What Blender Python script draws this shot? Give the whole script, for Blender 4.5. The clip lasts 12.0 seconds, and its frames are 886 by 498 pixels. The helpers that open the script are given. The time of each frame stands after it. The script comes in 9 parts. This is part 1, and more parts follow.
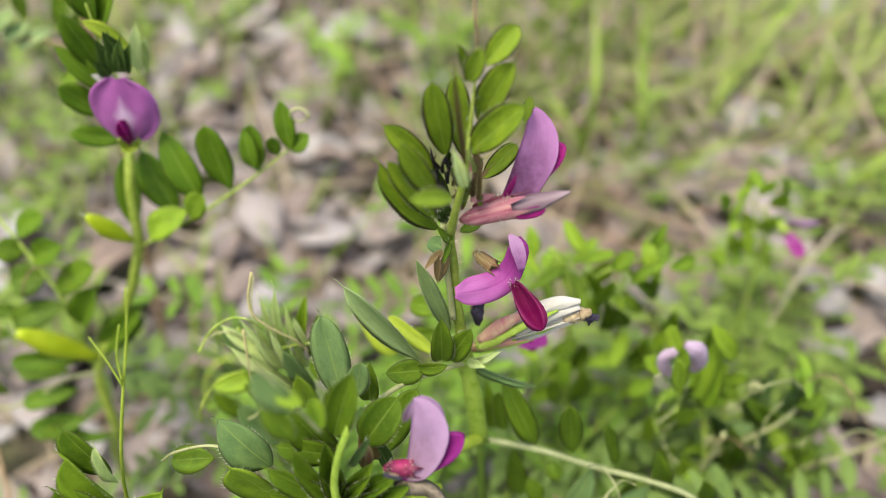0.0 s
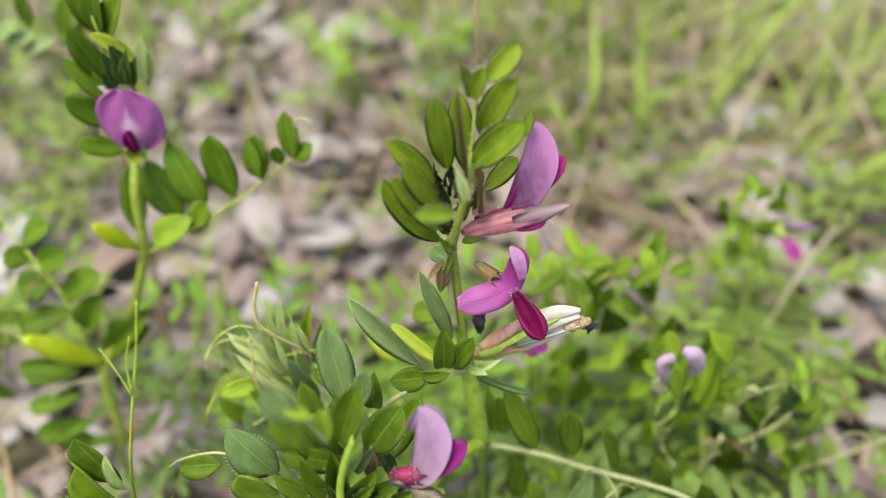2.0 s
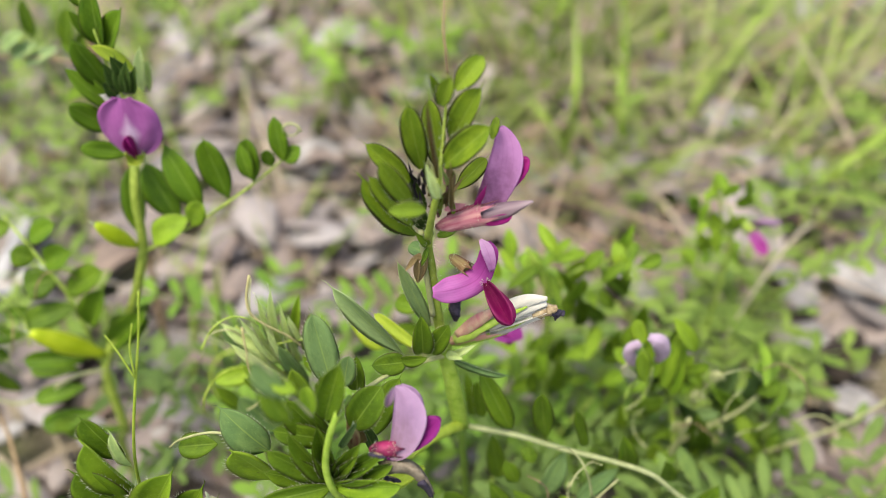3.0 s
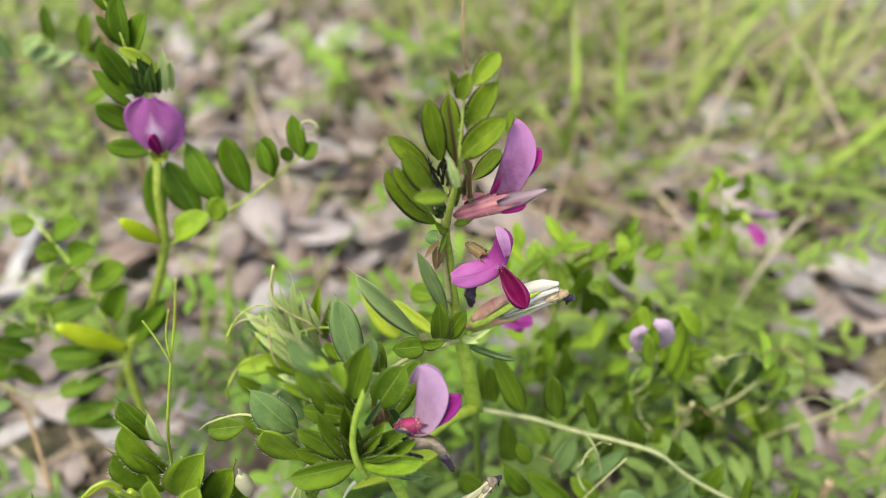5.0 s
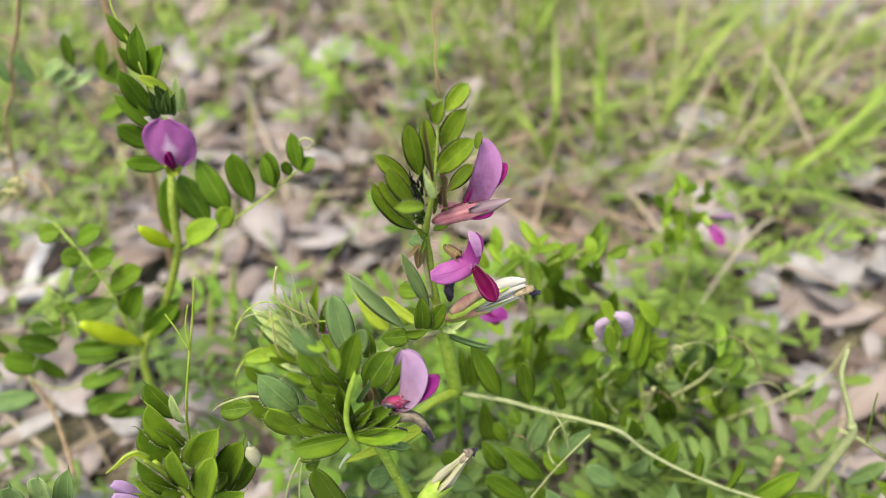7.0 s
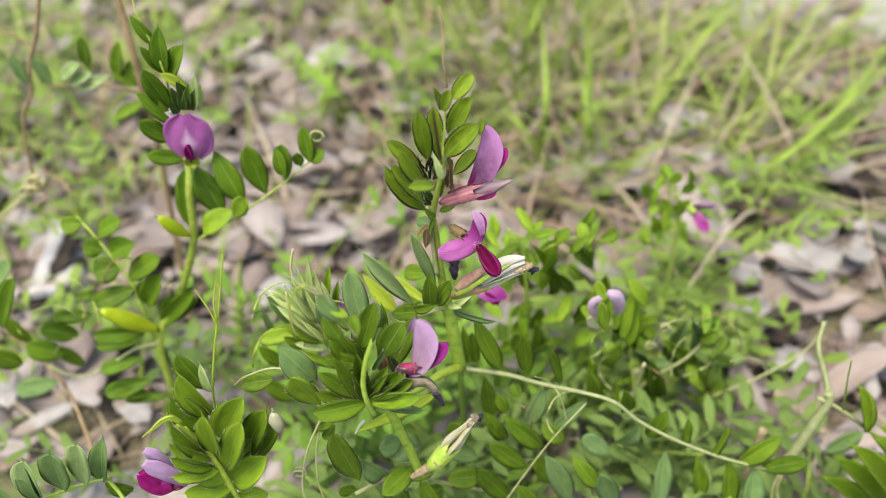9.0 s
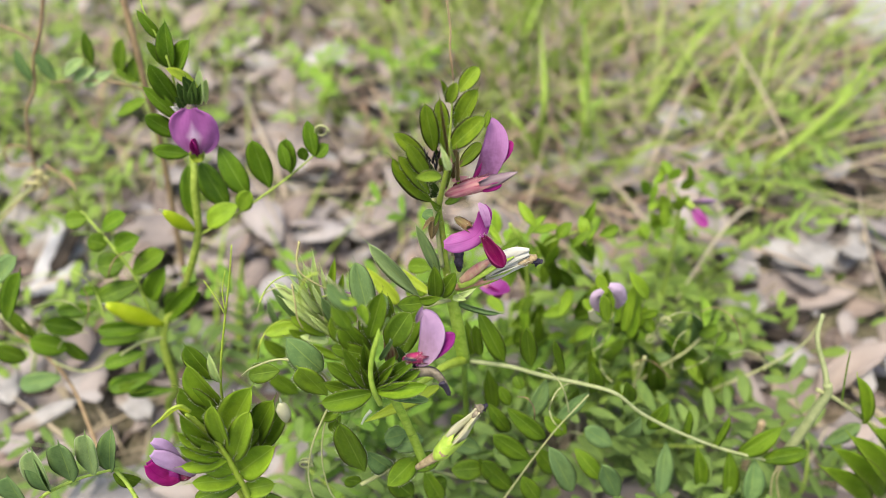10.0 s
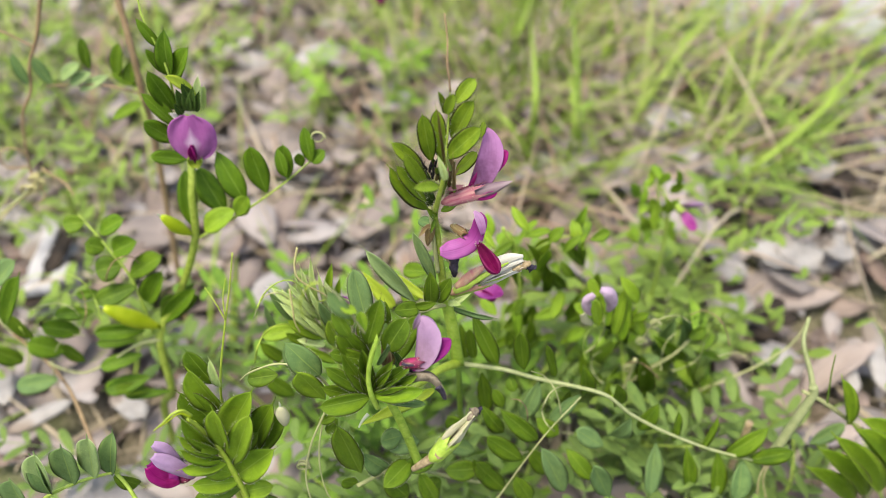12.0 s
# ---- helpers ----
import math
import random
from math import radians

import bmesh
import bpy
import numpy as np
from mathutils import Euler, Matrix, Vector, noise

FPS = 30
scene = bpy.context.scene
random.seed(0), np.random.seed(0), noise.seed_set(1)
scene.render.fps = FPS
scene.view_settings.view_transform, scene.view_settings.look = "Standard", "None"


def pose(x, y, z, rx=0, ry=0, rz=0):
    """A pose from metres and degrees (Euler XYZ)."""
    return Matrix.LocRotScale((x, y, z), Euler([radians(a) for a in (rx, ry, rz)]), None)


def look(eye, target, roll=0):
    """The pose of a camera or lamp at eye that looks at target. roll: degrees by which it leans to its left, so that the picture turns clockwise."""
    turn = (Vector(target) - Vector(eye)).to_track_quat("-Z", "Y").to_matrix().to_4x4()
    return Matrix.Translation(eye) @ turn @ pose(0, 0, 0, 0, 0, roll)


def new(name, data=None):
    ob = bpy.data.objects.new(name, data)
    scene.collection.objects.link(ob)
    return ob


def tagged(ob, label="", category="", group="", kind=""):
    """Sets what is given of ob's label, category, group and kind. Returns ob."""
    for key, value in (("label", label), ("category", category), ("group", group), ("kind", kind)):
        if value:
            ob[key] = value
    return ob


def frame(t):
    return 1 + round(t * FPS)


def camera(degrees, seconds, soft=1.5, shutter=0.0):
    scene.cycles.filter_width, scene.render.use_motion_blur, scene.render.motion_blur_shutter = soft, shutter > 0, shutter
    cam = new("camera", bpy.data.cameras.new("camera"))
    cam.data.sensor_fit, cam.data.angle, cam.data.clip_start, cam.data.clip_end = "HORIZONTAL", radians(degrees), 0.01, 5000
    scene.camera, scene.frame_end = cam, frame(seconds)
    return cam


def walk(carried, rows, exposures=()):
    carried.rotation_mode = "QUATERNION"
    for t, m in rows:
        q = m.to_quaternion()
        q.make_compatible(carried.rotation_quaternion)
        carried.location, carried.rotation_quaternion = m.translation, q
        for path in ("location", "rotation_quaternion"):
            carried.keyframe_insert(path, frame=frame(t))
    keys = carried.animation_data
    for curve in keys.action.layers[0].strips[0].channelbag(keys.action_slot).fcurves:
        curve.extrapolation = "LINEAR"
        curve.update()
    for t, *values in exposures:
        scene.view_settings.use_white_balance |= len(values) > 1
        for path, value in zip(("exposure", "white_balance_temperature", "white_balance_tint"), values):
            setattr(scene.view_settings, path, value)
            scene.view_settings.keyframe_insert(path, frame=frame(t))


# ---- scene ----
cam = camera(54.0, 12.0, soft=0.3)
PATH = [
    (0, 0.00000, 0.00000, 0.23300, 47.786, 0.884, 1.517),
    (0.5, 0.00375, -0.00022, 0.22964, 47.811, 1.138, 1.584),
    (1, 0.00197, 0.00336, 0.23321, 47.433, 0.897, 1.649),
    (1.5, -0.00121, 0.00191, 0.23434, 47.533, 0.949, 1.541),
    (2, -0.00045, -0.00038, 0.23635, 47.511, 0.947, 1.358),
    (2.5, 0.00370, -0.00469, 0.23872, 47.460, 0.929, 1.233),
    (3, 0.00314, -0.00964, 0.24321, 47.578, 1.112, 0.898),
    (5, -0.00041, -0.01694, 0.24632, 47.801, 1.362, 0.258),
    (5.5, 0.00071, -0.01930, 0.24812, 47.948, 1.560, 0.132),
    (6, 0.00035, -0.01979, 0.25281, 47.730, 1.610, 0.014),
    (6.5, 0.00195, -0.02401, 0.25742, 47.824, 1.686, -0.014),
    (7, 0.00343, -0.03407, 0.26135, 47.999, 1.645, -0.185),
    (7.5, 0.00042, -0.03915, 0.26435, 48.146, 1.766, -0.626),
    (7.7, 0.00060, -0.03930, 0.26653, 48.098, 1.727, -0.824),
    (9.3, -0.00181, -0.04950, 0.26626, 48.592, 1.513, -1.406),
    (9.5, -0.00343, -0.04937, 0.26774, 48.543, 1.438, -1.488),
    (10, -0.00344, -0.05161, 0.26597, 48.703, 1.332, -1.690),
    (10.5, -0.00439, -0.05220, 0.26739, 48.703, 1.167, -1.881),
    (11, -0.00317, -0.05356, 0.26864, 48.679, 1.115, -2.024),
    (11.5, -0.00518, -0.05294, 0.26997, 48.490, 0.838, -2.155),
    (12, -0.00514, -0.05263, 0.27040, 48.357, 0.764, -2.247),
]
walk(cam, [(t, pose(x, y, z, rx, ry, rz)) for t, x, y, z, rx, ry, rz in PATH],
     [(0.0, 1.55, 7350, 5), (12.0, 1.6, 7350, 5)])

# ---- daylight: bright, thinly overcast ----
SUN_UP, SUN_TURN = 70.0, 215.0
world = bpy.data.worlds.new("sky")
scene.world = world
world.use_nodes = True
wt = world.node_tree
sky = wt.nodes.new("ShaderNodeTexSky")
sky.sky_type, sky.sun_disc = "NISHITA", False
sky.sun_elevation, sky.sun_rotation = radians(SUN_UP), radians(SUN_TURN)
sky.air_density, sky.dust_density, sky.ozone_density = 1.0, 3.0, 1.0
wt.nodes["Background"].inputs["Strength"].default_value = 0.13
wt.links.new(sky.outputs["Color"], wt.nodes["Background"].inputs["Color"])
sun = new("sun", bpy.data.lights.new("sun", "SUN"))
sun.data.energy, sun.data.angle, sun.data.color = 1.5, radians(25), (1.0, 0.96, 0.9)
sun_from = Vector((math.sin(radians(SUN_TURN)) * math.cos(radians(SUN_UP)), math.cos(radians(SUN_TURN)) * math.cos(radians(SUN_UP)), math.sin(radians(SUN_UP))))
sun.matrix_world = look(sun_from, (0, 0, 0))
MM = 0.001


# ---- materials ----
class Nodes:
    """A small wrapper for building node materials."""

    def __init__(self, name):
        self.mat = bpy.data.materials.new(name)
        self.mat.use_nodes = True
        self.tree = self.mat.node_tree
        self.bsdf = self.tree.nodes["Principled BSDF"]
        self.out = self.tree.nodes["Material Output"]

    def node(self, kind, **props):
        n = self.tree.nodes.new(kind)
        for key, value in props.items():
            if key in n.inputs:
                n.inputs[key].default_value = value
        return n

    def link(self, a, b):
        self.tree.links.new(a, b)

    def noise(self, scale, detail=3.0, source=None, rough=0.55):
        n = self.node("ShaderNodeTexNoise", Scale=scale, Detail=detail, Roughness=rough)
        if source is None:
            source = self.node("ShaderNodeTexCoord").outputs["Object"]
        self.link(source, n.inputs["Vector"])
        return n.outputs["Fac"]

    def ramp(self, fac, *stops):
        r = self.node("ShaderNodeValToRGB")
        while len(r.color_ramp.elements) < len(stops):
            r.color_ramp.elements.new(0.5)
        for e, (at, colour) in zip(r.color_ramp.elements, stops):
            e.position, e.color = at, (*colour, 1)
        self.link(fac, r.inputs["Fac"])
        return r.outputs["Color"]

    def mix(self, fac, a, b, how="MIX"):
        m = self.node("ShaderNodeMix")
        m.data_type, m.blend_type = "RGBA", how
        for slot, value in ((0, fac), (6, a), (7, b)):
            if isinstance(value, (int, float)):
                m.inputs[slot].default_value = value
            elif isinstance(value, tuple):
                m.inputs[slot].default_value = (*value, 1)
            else:
                self.link(value, m.inputs[slot])
        return m.outputs[2]

    def math(self, how, a, b=0.0):
        m = self.node("ShaderNodeMath")
        m.operation = how
        for slot, value in ((0, a), (1, b)):
            if isinstance(value, (int, float)):
                m.inputs[slot].default_value = value
            else:
                self.link(value, m.inputs[slot])
        return m.outputs[0]

    def bump(self, height, strength=0.3, distance=0.0002):
        b = self.node("ShaderNodeBump", Strength=strength, Distance=distance)
        self.link(height, b.inputs["Height"])
        self.link(b.outputs["Normal"], self.bsdf.inputs["Normal"])
        return b.outputs["Normal"]

    def thin(self, colour, share, through_tint):
        """Lets part of the light through, as thin leaves and petals do."""
        t = self.node("ShaderNodeBsdfTranslucent")
        self.link(self.mix(1.0, colour, through_tint, "MULTIPLY"), t.inputs["Color"])
        m = self.node("ShaderNodeMixShader", Fac=share)
        self.link(self.bsdf.outputs[0], m.inputs[1])
        self.link(t.outputs[0], m.inputs[2])
        self.link(m.outputs[0], self.out.inputs["Surface"])


def leaf_material(name, dark, light, margin, rough=0.5, share=0.24, rib=(0.34, 0.46, 0.10), island=False, rim=0.955):
    """Leaf: a pale tapering midrib, faint side veins, a thin coloured rim, yellowish patches and specks, random hue from leaf to leaf."""
    k = Nodes(name)
    split = k.node("ShaderNodeSeparateXYZ")
    k.link(k.node("ShaderNodeUVMap").outputs["UV"], split.inputs[0])
    signed = k.math("MULTIPLY", k.math("SUBTRACT", split.outputs[0], 0.5), 2.0)
    across = k.math("ABSOLUTE", signed)
    along = split.outputs[1]
    if island:
        rnd = k.node("ShaderNodeNewGeometry").outputs["Random Per Island"]
    else:
        rnd = k.node("ShaderNodeObjectInfo").outputs["Random"]
    shift = k.node("ShaderNodeVectorMath")
    shift.operation = "ADD"
    k.link(k.node("ShaderNodeUVMap").outputs["UV"], shift.inputs[0])
    k.link(k.math("MULTIPLY", rnd, 57.0), shift.inputs[1])
    own = shift.outputs[0]
    tone = k.mix(rnd, dark, light)
    patch = k.ramp(k.noise(2.4, 3.0, own), (0.42, (0, 0, 0)), (0.68, (0.55, 0.55, 0.55)))
    tone = k.mix(patch, tone, (min(1.0, light[0] * 1.3), min(1.0, light[1] * 1.22), light[2]))
    deep = k.ramp(k.noise(3.6, 4.0, own, 0.65), (0.50, (0, 0, 0)), (0.75, (0.5, 0.5, 0.5)))
    tone = k.mix(deep, tone, tuple(v * 0.55 for v in dark))
    grain = k.noise(26.0, 5.0, own, 0.7)
    tone = k.mix(k.math("MULTIPLY", grain, 0.35), tone, tuple(v * 0.6 for v in dark))
    speck = k.ramp(k.noise(34.0, 2.0, own), (0.66, (0, 0, 0)), (0.72, (0.4, 0.4, 0.4)))
    tone = k.mix(speck, tone, tuple(min(1.0, v * 1.9) for v in light))
    wave = k.math("SINE", k.math("ADD", k.math("MULTIPLY", k.math("SUBTRACT", along, k.math("MULTIPLY", across, 0.38)), 52.0), k.math("MULTIPLY", grain, 3.0)))
    vein = k.math("MULTIPLY", k.math("GREATER_THAN", wave, 0.90), 0.035)
    tone = k.mix(vein, tone, rib)
    slim = k.math("SUBTRACT", 0.062, k.math("MULTIPLY", along, 0.042))
    ribline = k.math("MULTIPLY", k.math("LESS_THAN", across, slim), 0.28)
    tone = k.mix(ribline, tone, rib)
    edge = k.math("MULTIPLY", k.math("GREATER_THAN", k.math("ADD", across, k.math("MULTIPLY", grain, 0.10)), rim), 0.6 if rim > 0.94 else 0.85)
    tone = k.mix(edge, tone, margin)
    k.link(tone, k.bsdf.inputs["Base Color"])
    k.link(k.math("ADD", k.math("MULTIPLY", grain, 0.24), rough - 0.06), k.bsdf.inputs["Roughness"])
    k.bsdf.inputs["Specular IOR Level"].default_value = 0.22
    height = k.math("SUBTRACT", k.math("ADD", k.math("MULTIPLY", wave, -0.12), k.math("MULTIPLY", grain, 1.3)), k.math("MULTIPLY", ribline, 1.2))
    k.bump(height, 0.5, 0.00016)
    k.thin(tone, share, (1.3, 1.3, 0.45))
    return k.mat


LEAF = leaf_material("vetch leaf", (0.058, 0.118, 0.006), (0.128, 0.222, 0.014), (0.05, 0.035, 0.016))
LEAF_TOP = leaf_material("dark-edged vetch leaf", (0.105, 0.185, 0.010), (0.22, 0.325, 0.028), (0.028, 0.018, 0.010), rim=0.86)
LEAF_FRESH = leaf_material("fresh bright leaf", (0.13, 0.24, 0.013), (0.225, 0.35, 0.03), (0.11, 0.13, 0.035))
LEAF_BRIGHT = leaf_material("bright green leaf", (0.17, 0.31, 0.02), (0.26, 0.42, 0.045), (0.16, 0.24, 0.05))
# copy of the leaf green for the tall plant, its shade put into the colour
LEAF_TALL_SHADED = leaf_material("vetch leaf with shade in its green", (0.055, 0.125, 0.006), (0.115, 0.215, 0.012), (0.045, 0.05, 0.014))
LEAF_GREY = leaf_material("bluish vetch leaf", (0.10, 0.185, 0.062), (0.165, 0.265, 0.10), (0.06, 0.07, 0.035), 0.6)
LEAF_DUSTY = leaf_material("dusty pale green leaf", (0.21, 0.31, 0.12), (0.29, 0.40, 0.18), (0.40, 0.45, 0.30), 0.6)
LEAF_PALE = leaf_material("pale young leaf", (0.44, 0.57, 0.22), (0.58, 0.70, 0.34), (0.50, 0.58, 0.32), 0.55)
LEAF_YELLOW = leaf_material("yellow-green leaf", (0.31, 0.43, 0.04), (0.40, 0.50, 0.06), (0.30, 0.36, 0.08), 0.45, 0.4, (0.42, 0.50, 0.12))
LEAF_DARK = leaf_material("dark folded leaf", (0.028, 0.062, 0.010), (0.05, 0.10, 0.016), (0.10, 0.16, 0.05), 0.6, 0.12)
LEAF_FAR = leaf_material("small weed leaf", (0.12, 0.205, 0.035), (0.22, 0.32, 0.065), (0.17, 0.22, 0.08), 0.55, 0.3, (0.2, 0.3, 0.08), True)

LEAF_LUSH = leaf_material("lush small leaf", (0.11, 0.225, 0.03), (0.21, 0.36, 0.05), (0.14, 0.22, 0.06), 0.55, 0.35, (0.16, 0.28, 0.06), True)
LEAF_FRESH_SMALL = leaf_material("bright small leaf", (0.15, 0.30, 0.03), (0.26, 0.43, 0.06), (0.18, 0.28, 0.06), 0.55, 0.35, (0.2, 0.34, 0.06), True)
LEAF_DEEP = leaf_material("deep green small leaf", (0.105, 0.18, 0.042), (0.18, 0.275, 0.072), (0.15, 0.21, 0.08), 0.55, 0.3, (0.15, 0.25, 0.07), True)


def plain(name, low, high, scale, rough=0.6, bump=0.3, share=0.0, distance=0.0002, extra=None, streak=0.0):
    """A surface of two mottled tones with fine relief."""
    k = Nodes(name)
    source = None
    if streak:
        turn = k.node("ShaderNodeMapping", Scale=(1.0, streak, 1.0))
        k.link(k.node("ShaderNodeTexCoord").outputs["Object"], turn.inputs["Vector"])
        source = turn.outputs["Vector"]
    n = k.noise(scale, 5.0, source)
    tone = k.ramp(n, (0.3, low), (0.7, high))
    if extra:
        tone = k.mix(k.ramp(k.noise(scale * 0.4, 3.0, source), (0.5, (0, 0, 0)), (0.62, (1, 1, 1))), tone, extra)
    k.link(tone, k.bsdf.inputs["Base Color"])
    k.bsdf.inputs["Roughness"].default_value = rough
    k.bsdf.inputs["Specular IOR Level"].default_value = 0.3
    k.bump(k.noise(scale * 3.0, 4.0, source), bump, distance)
    if share:
        k.thin(tone, share, (1.1, 1.1, 1.0))
    return k.mat


def varied(name, tones, scale, rough=0.75, bump=0.4, distance=0.0004, share=0.0, stretch=None):
    """Many joined pieces, each island with a tone of its own, mottled."""
    k = Nodes(name)
    rnd = k.node("ShaderNodeNewGeometry").outputs["Random Per Island"]
    stops = [(i / max(1, len(tones) - 1), t) for i, t in enumerate(tones)]
    tone = k.ramp(rnd, *stops)
    tone = k.mix(k.math("MULTIPLY", k.noise(scale, 5.0), 0.55), tone, tuple(v * 0.45 for v in tones[0]))
    k.link(tone, k.bsdf.inputs["Base Color"])
    k.bsdf.inputs["Roughness"].default_value = rough
    k.bsdf.inputs["Specular IOR Level"].default_value = 0.25
    k.bump(k.noise(scale * 4.0, 4.0), bump, distance)
    if share:
        k.thin(tone, share, (1.2, 1.2, 0.7))
    return k.mat


def petal_material(name, base, tip, vein, share=0.25, rough=0.55, eye=None, low=0.14):
    """Petal: one tone at the claw, another at the rim, fine branching veins along it."""
    k = Nodes(name)
    split = k.node("ShaderNodeSeparateXYZ")
    k.link(k.node("ShaderNodeUVMap").outputs["UV"], split.inputs[0])
    across = k.math("ABSOLUTE", k.math("MULTIPLY", k.math("SUBTRACT", split.outputs[0], 0.5), 2.0))
    blend = k.math("ADD", split.outputs[1], k.math("MULTIPLY", k.math("SUBTRACT", k.noise(260.0, 3.0), 0.5), 0.5))
    tone = k.ramp(blend, (low, base), (low + 0.58, tip))
    tone = k.mix(k.ramp(k.noise(420.0, 5.0), (0.4, (0, 0, 0)), (0.7, (0.45, 0.45, 0.45))), tone, tuple(min(1.0, v * 1.35 + 0.02) for v in tip))
    tone = k.mix(k.math("MULTIPLY", k.math("POWER", across, 6.0), 0.3), tone, tuple(min(1.0, v * 1.5 + 0.03) for v in tip))
    lines = k.math("GREATER_THAN", k.math("SINE", k.math("ADD", k.math("MULTIPLY", split.outputs[0], 70.0), k.math("MULTIPLY", k.noise(500.0), 5.0))), 0.75)
    tone = k.mix(k.math("MULTIPLY", lines, 0.12), tone, vein)
    tone = k.mix(k.math("MULTIPLY", k.math("LESS_THAN", across, 0.05), 0.3), tone, vein)
    if eye:
        spread = k.math("ADD", k.math("MULTIPLY", across, 1.5), k.math("MULTIPLY", k.math("ABSOLUTE", k.math("SUBTRACT", split.outputs[1], 0.4)), 1.6))
        spread = k.math("ADD", spread, k.math("MULTIPLY", k.noise(420.0, 4.0), 0.35))
        tone = k.mix(k.ramp(spread, (0.35, (0.85, 0.85, 0.85)), (0.8, (0, 0, 0))), tone, eye)
    k.link(tone, k.bsdf.inputs["Base Color"])
    k.bsdf.inputs["Roughness"].default_value = rough
    k.bsdf.inputs["Specular IOR Level"].default_value = 0.15
    k.bump(k.math("ADD", k.noise(900.0), k.math("MULTIPLY", lines, 0.3)), 0.25, 0.0001)
    k.thin(tone, share, (1.1, 0.95, 1.1))
    return k.mat


PETAL_LILAC = petal_material("lilac petal", (0.085, 0.02, 0.05), (0.33, 0.145, 0.33), (0.20, 0.06, 0.19), low=0.22)
PETAL_PALE = petal_material("pale lilac petal", (0.20, 0.12, 0.16), (0.275, 0.17, 0.29), (0.34, 0.18, 0.36))
PETAL_LIGHT = petal_material("light lilac petal", (0.28, 0.15, 0.28), (0.38, 0.25, 0.44), (0.42, 0.26, 0.46))
PETAL_PURPLE = petal_material("purple pink petal", (0.30, 0.10, 0.28), (0.31, 0.09, 0.29), (0.24, 0.05, 0.22), eye=(0.66, 0.50, 0.66))
PETAL_PURPLE_PALE = petal_material("pale mauve petal", (0.36, 0.12, 0.33), (0.46, 0.26, 0.45), (0.30, 0.10, 0.28))
PETAL_FADED = petal_material("faded lilac petal", (0.36, 0.26, 0.34), (0.44, 0.33, 0.45), (0.36, 0.24, 0.36))
PETAL_BRIGHT = petal_material("bright mauve petal", (0.40, 0.13, 0.36), (0.25, 0.028, 0.195), (0.15, 0.012, 0.11))
PETAL_MAGENTA = petal_material("magenta petal", (0.16, 0.002, 0.07), (0.23, 0.004, 0.125), (0.10, 0.001, 0.05))
PETAL_CRIMSON = petal_material("crimson petal", (0.085, 0.001, 0.03), (0.14, 0.002, 0.055), (0.05, 0.001, 0.02))
PETAL_WINE = petal_material("violet petal", (0.15, 0.006, 0.10), (0.18, 0.010, 0.14), (0.11, 0.004, 0.08))
PETAL_WHITE = petal_material("withered white petal", (0.38, 0.345, 0.28), (0.51, 0.495, 0.45), (0.42, 0.40, 0.34), 0.2, 0.7)
CALYX_PINK = plain("pink hairy calyx", (0.26, 0.05, 0.09), (0.46, 0.22, 0.25), 1500.0, 0.75, 0.8, 0.05, extra=(0.42, 0.22, 0.21), streak=0.14)
CALYX_BROWN = plain("brown spotted calyx", (0.10, 0.015, 0.015), (0.29, 0.26, 0.10), 1100.0, 0.7, 0.5, 0.05, streak=0.14)
CALYX_DARK = plain("dark magenta calyx", (0.012, 0.004, 0.008), (0.24, 0.012, 0.075), 450.0, 0.6, 0.4)
STEM = plain("green stem", (0.20, 0.31, 0.035), (0.38, 0.48, 0.10), 600.0, 0.55, 0.4, 0.12)
CALYX_WINE = plain("wine red calyx", (0.12, 0.012, 0.03), (0.22, 0.05, 0.07), 900.0, 0.7, 0.5, streak=0.14)
BUD_PLAIN = plain("grey lilac bud skin", (0.12, 0.07, 0.095), (0.25, 0.19, 0.215), 500.0, 0.6, 0.4, 0.1, streak=0.14)
STEM_PALE = plain("pale stalk", (0.24, 0.27, 0.11), (0.38, 0.38, 0.20), 500.0, 0.6, 0.4, 0.1)
STEM_BROWN = plain("brown stalk", (0.17, 0.11, 0.065), (0.28, 0.20, 0.11), 500.0, 0.65, 0.4)
STEM_YELLOW = plain("yellow-green stem", (0.23, 0.32, 0.03), (0.36, 0.45, 0.07), 500.0, 0.5, 0.3, 0.15)
STEM_OLIVE = plain("olive green stem", (0.17, 0.24, 0.025), (0.30, 0.37, 0.07), 600.0, 0.55, 0.5, 0.12)
STEM_LIGHT = plain("ridged light green stem", (0.20, 0.33, 0.03), (0.38, 0.51, 0.09), 600.0, 0.5, 0.5, 0.12)
STEM_DARK = plain("mid green stalk", (0.09, 0.16, 0.02), (0.16, 0.25, 0.035), 600.0, 0.55, 0.4, 0.12)
BRACT = leaf_material("brown bract", (0.18, 0.14, 0.06), (0.28, 0.22, 0.11), (0.13, 0.07, 0.045), 0.6, 0.2, (0.3, 0.25, 0.14))
CALYX_MIXED = plain("pinkish calyx", (0.44, 0.15, 0.16), (0.50, 0.37, 0.24), 800.0, 0.65, 0.6, 0.1, streak=0.1)
STEM_CREAM = plain("cream stalk", (0.21, 0.245, 0.105), (0.31, 0.335, 0.175), 500.0, 0.6, 0.4, 0.1)
TENDRIL = plain("dry yellow tendril", (0.30, 0.27, 0.12), (0.44, 0.40, 0.20), 500.0, 0.6, 0.3, 0.1)
CREAM = plain("cream petal", (0.32, 0.32, 0.19), (0.44, 0.42, 0.30), 300.0, 0.6, 0.3, 0.1)
HAIR = plain("fine hair", (0.40, 0.44, 0.30), (0.54, 0.57, 0.44), 300.0, 0.6, 0.1, 0.3)
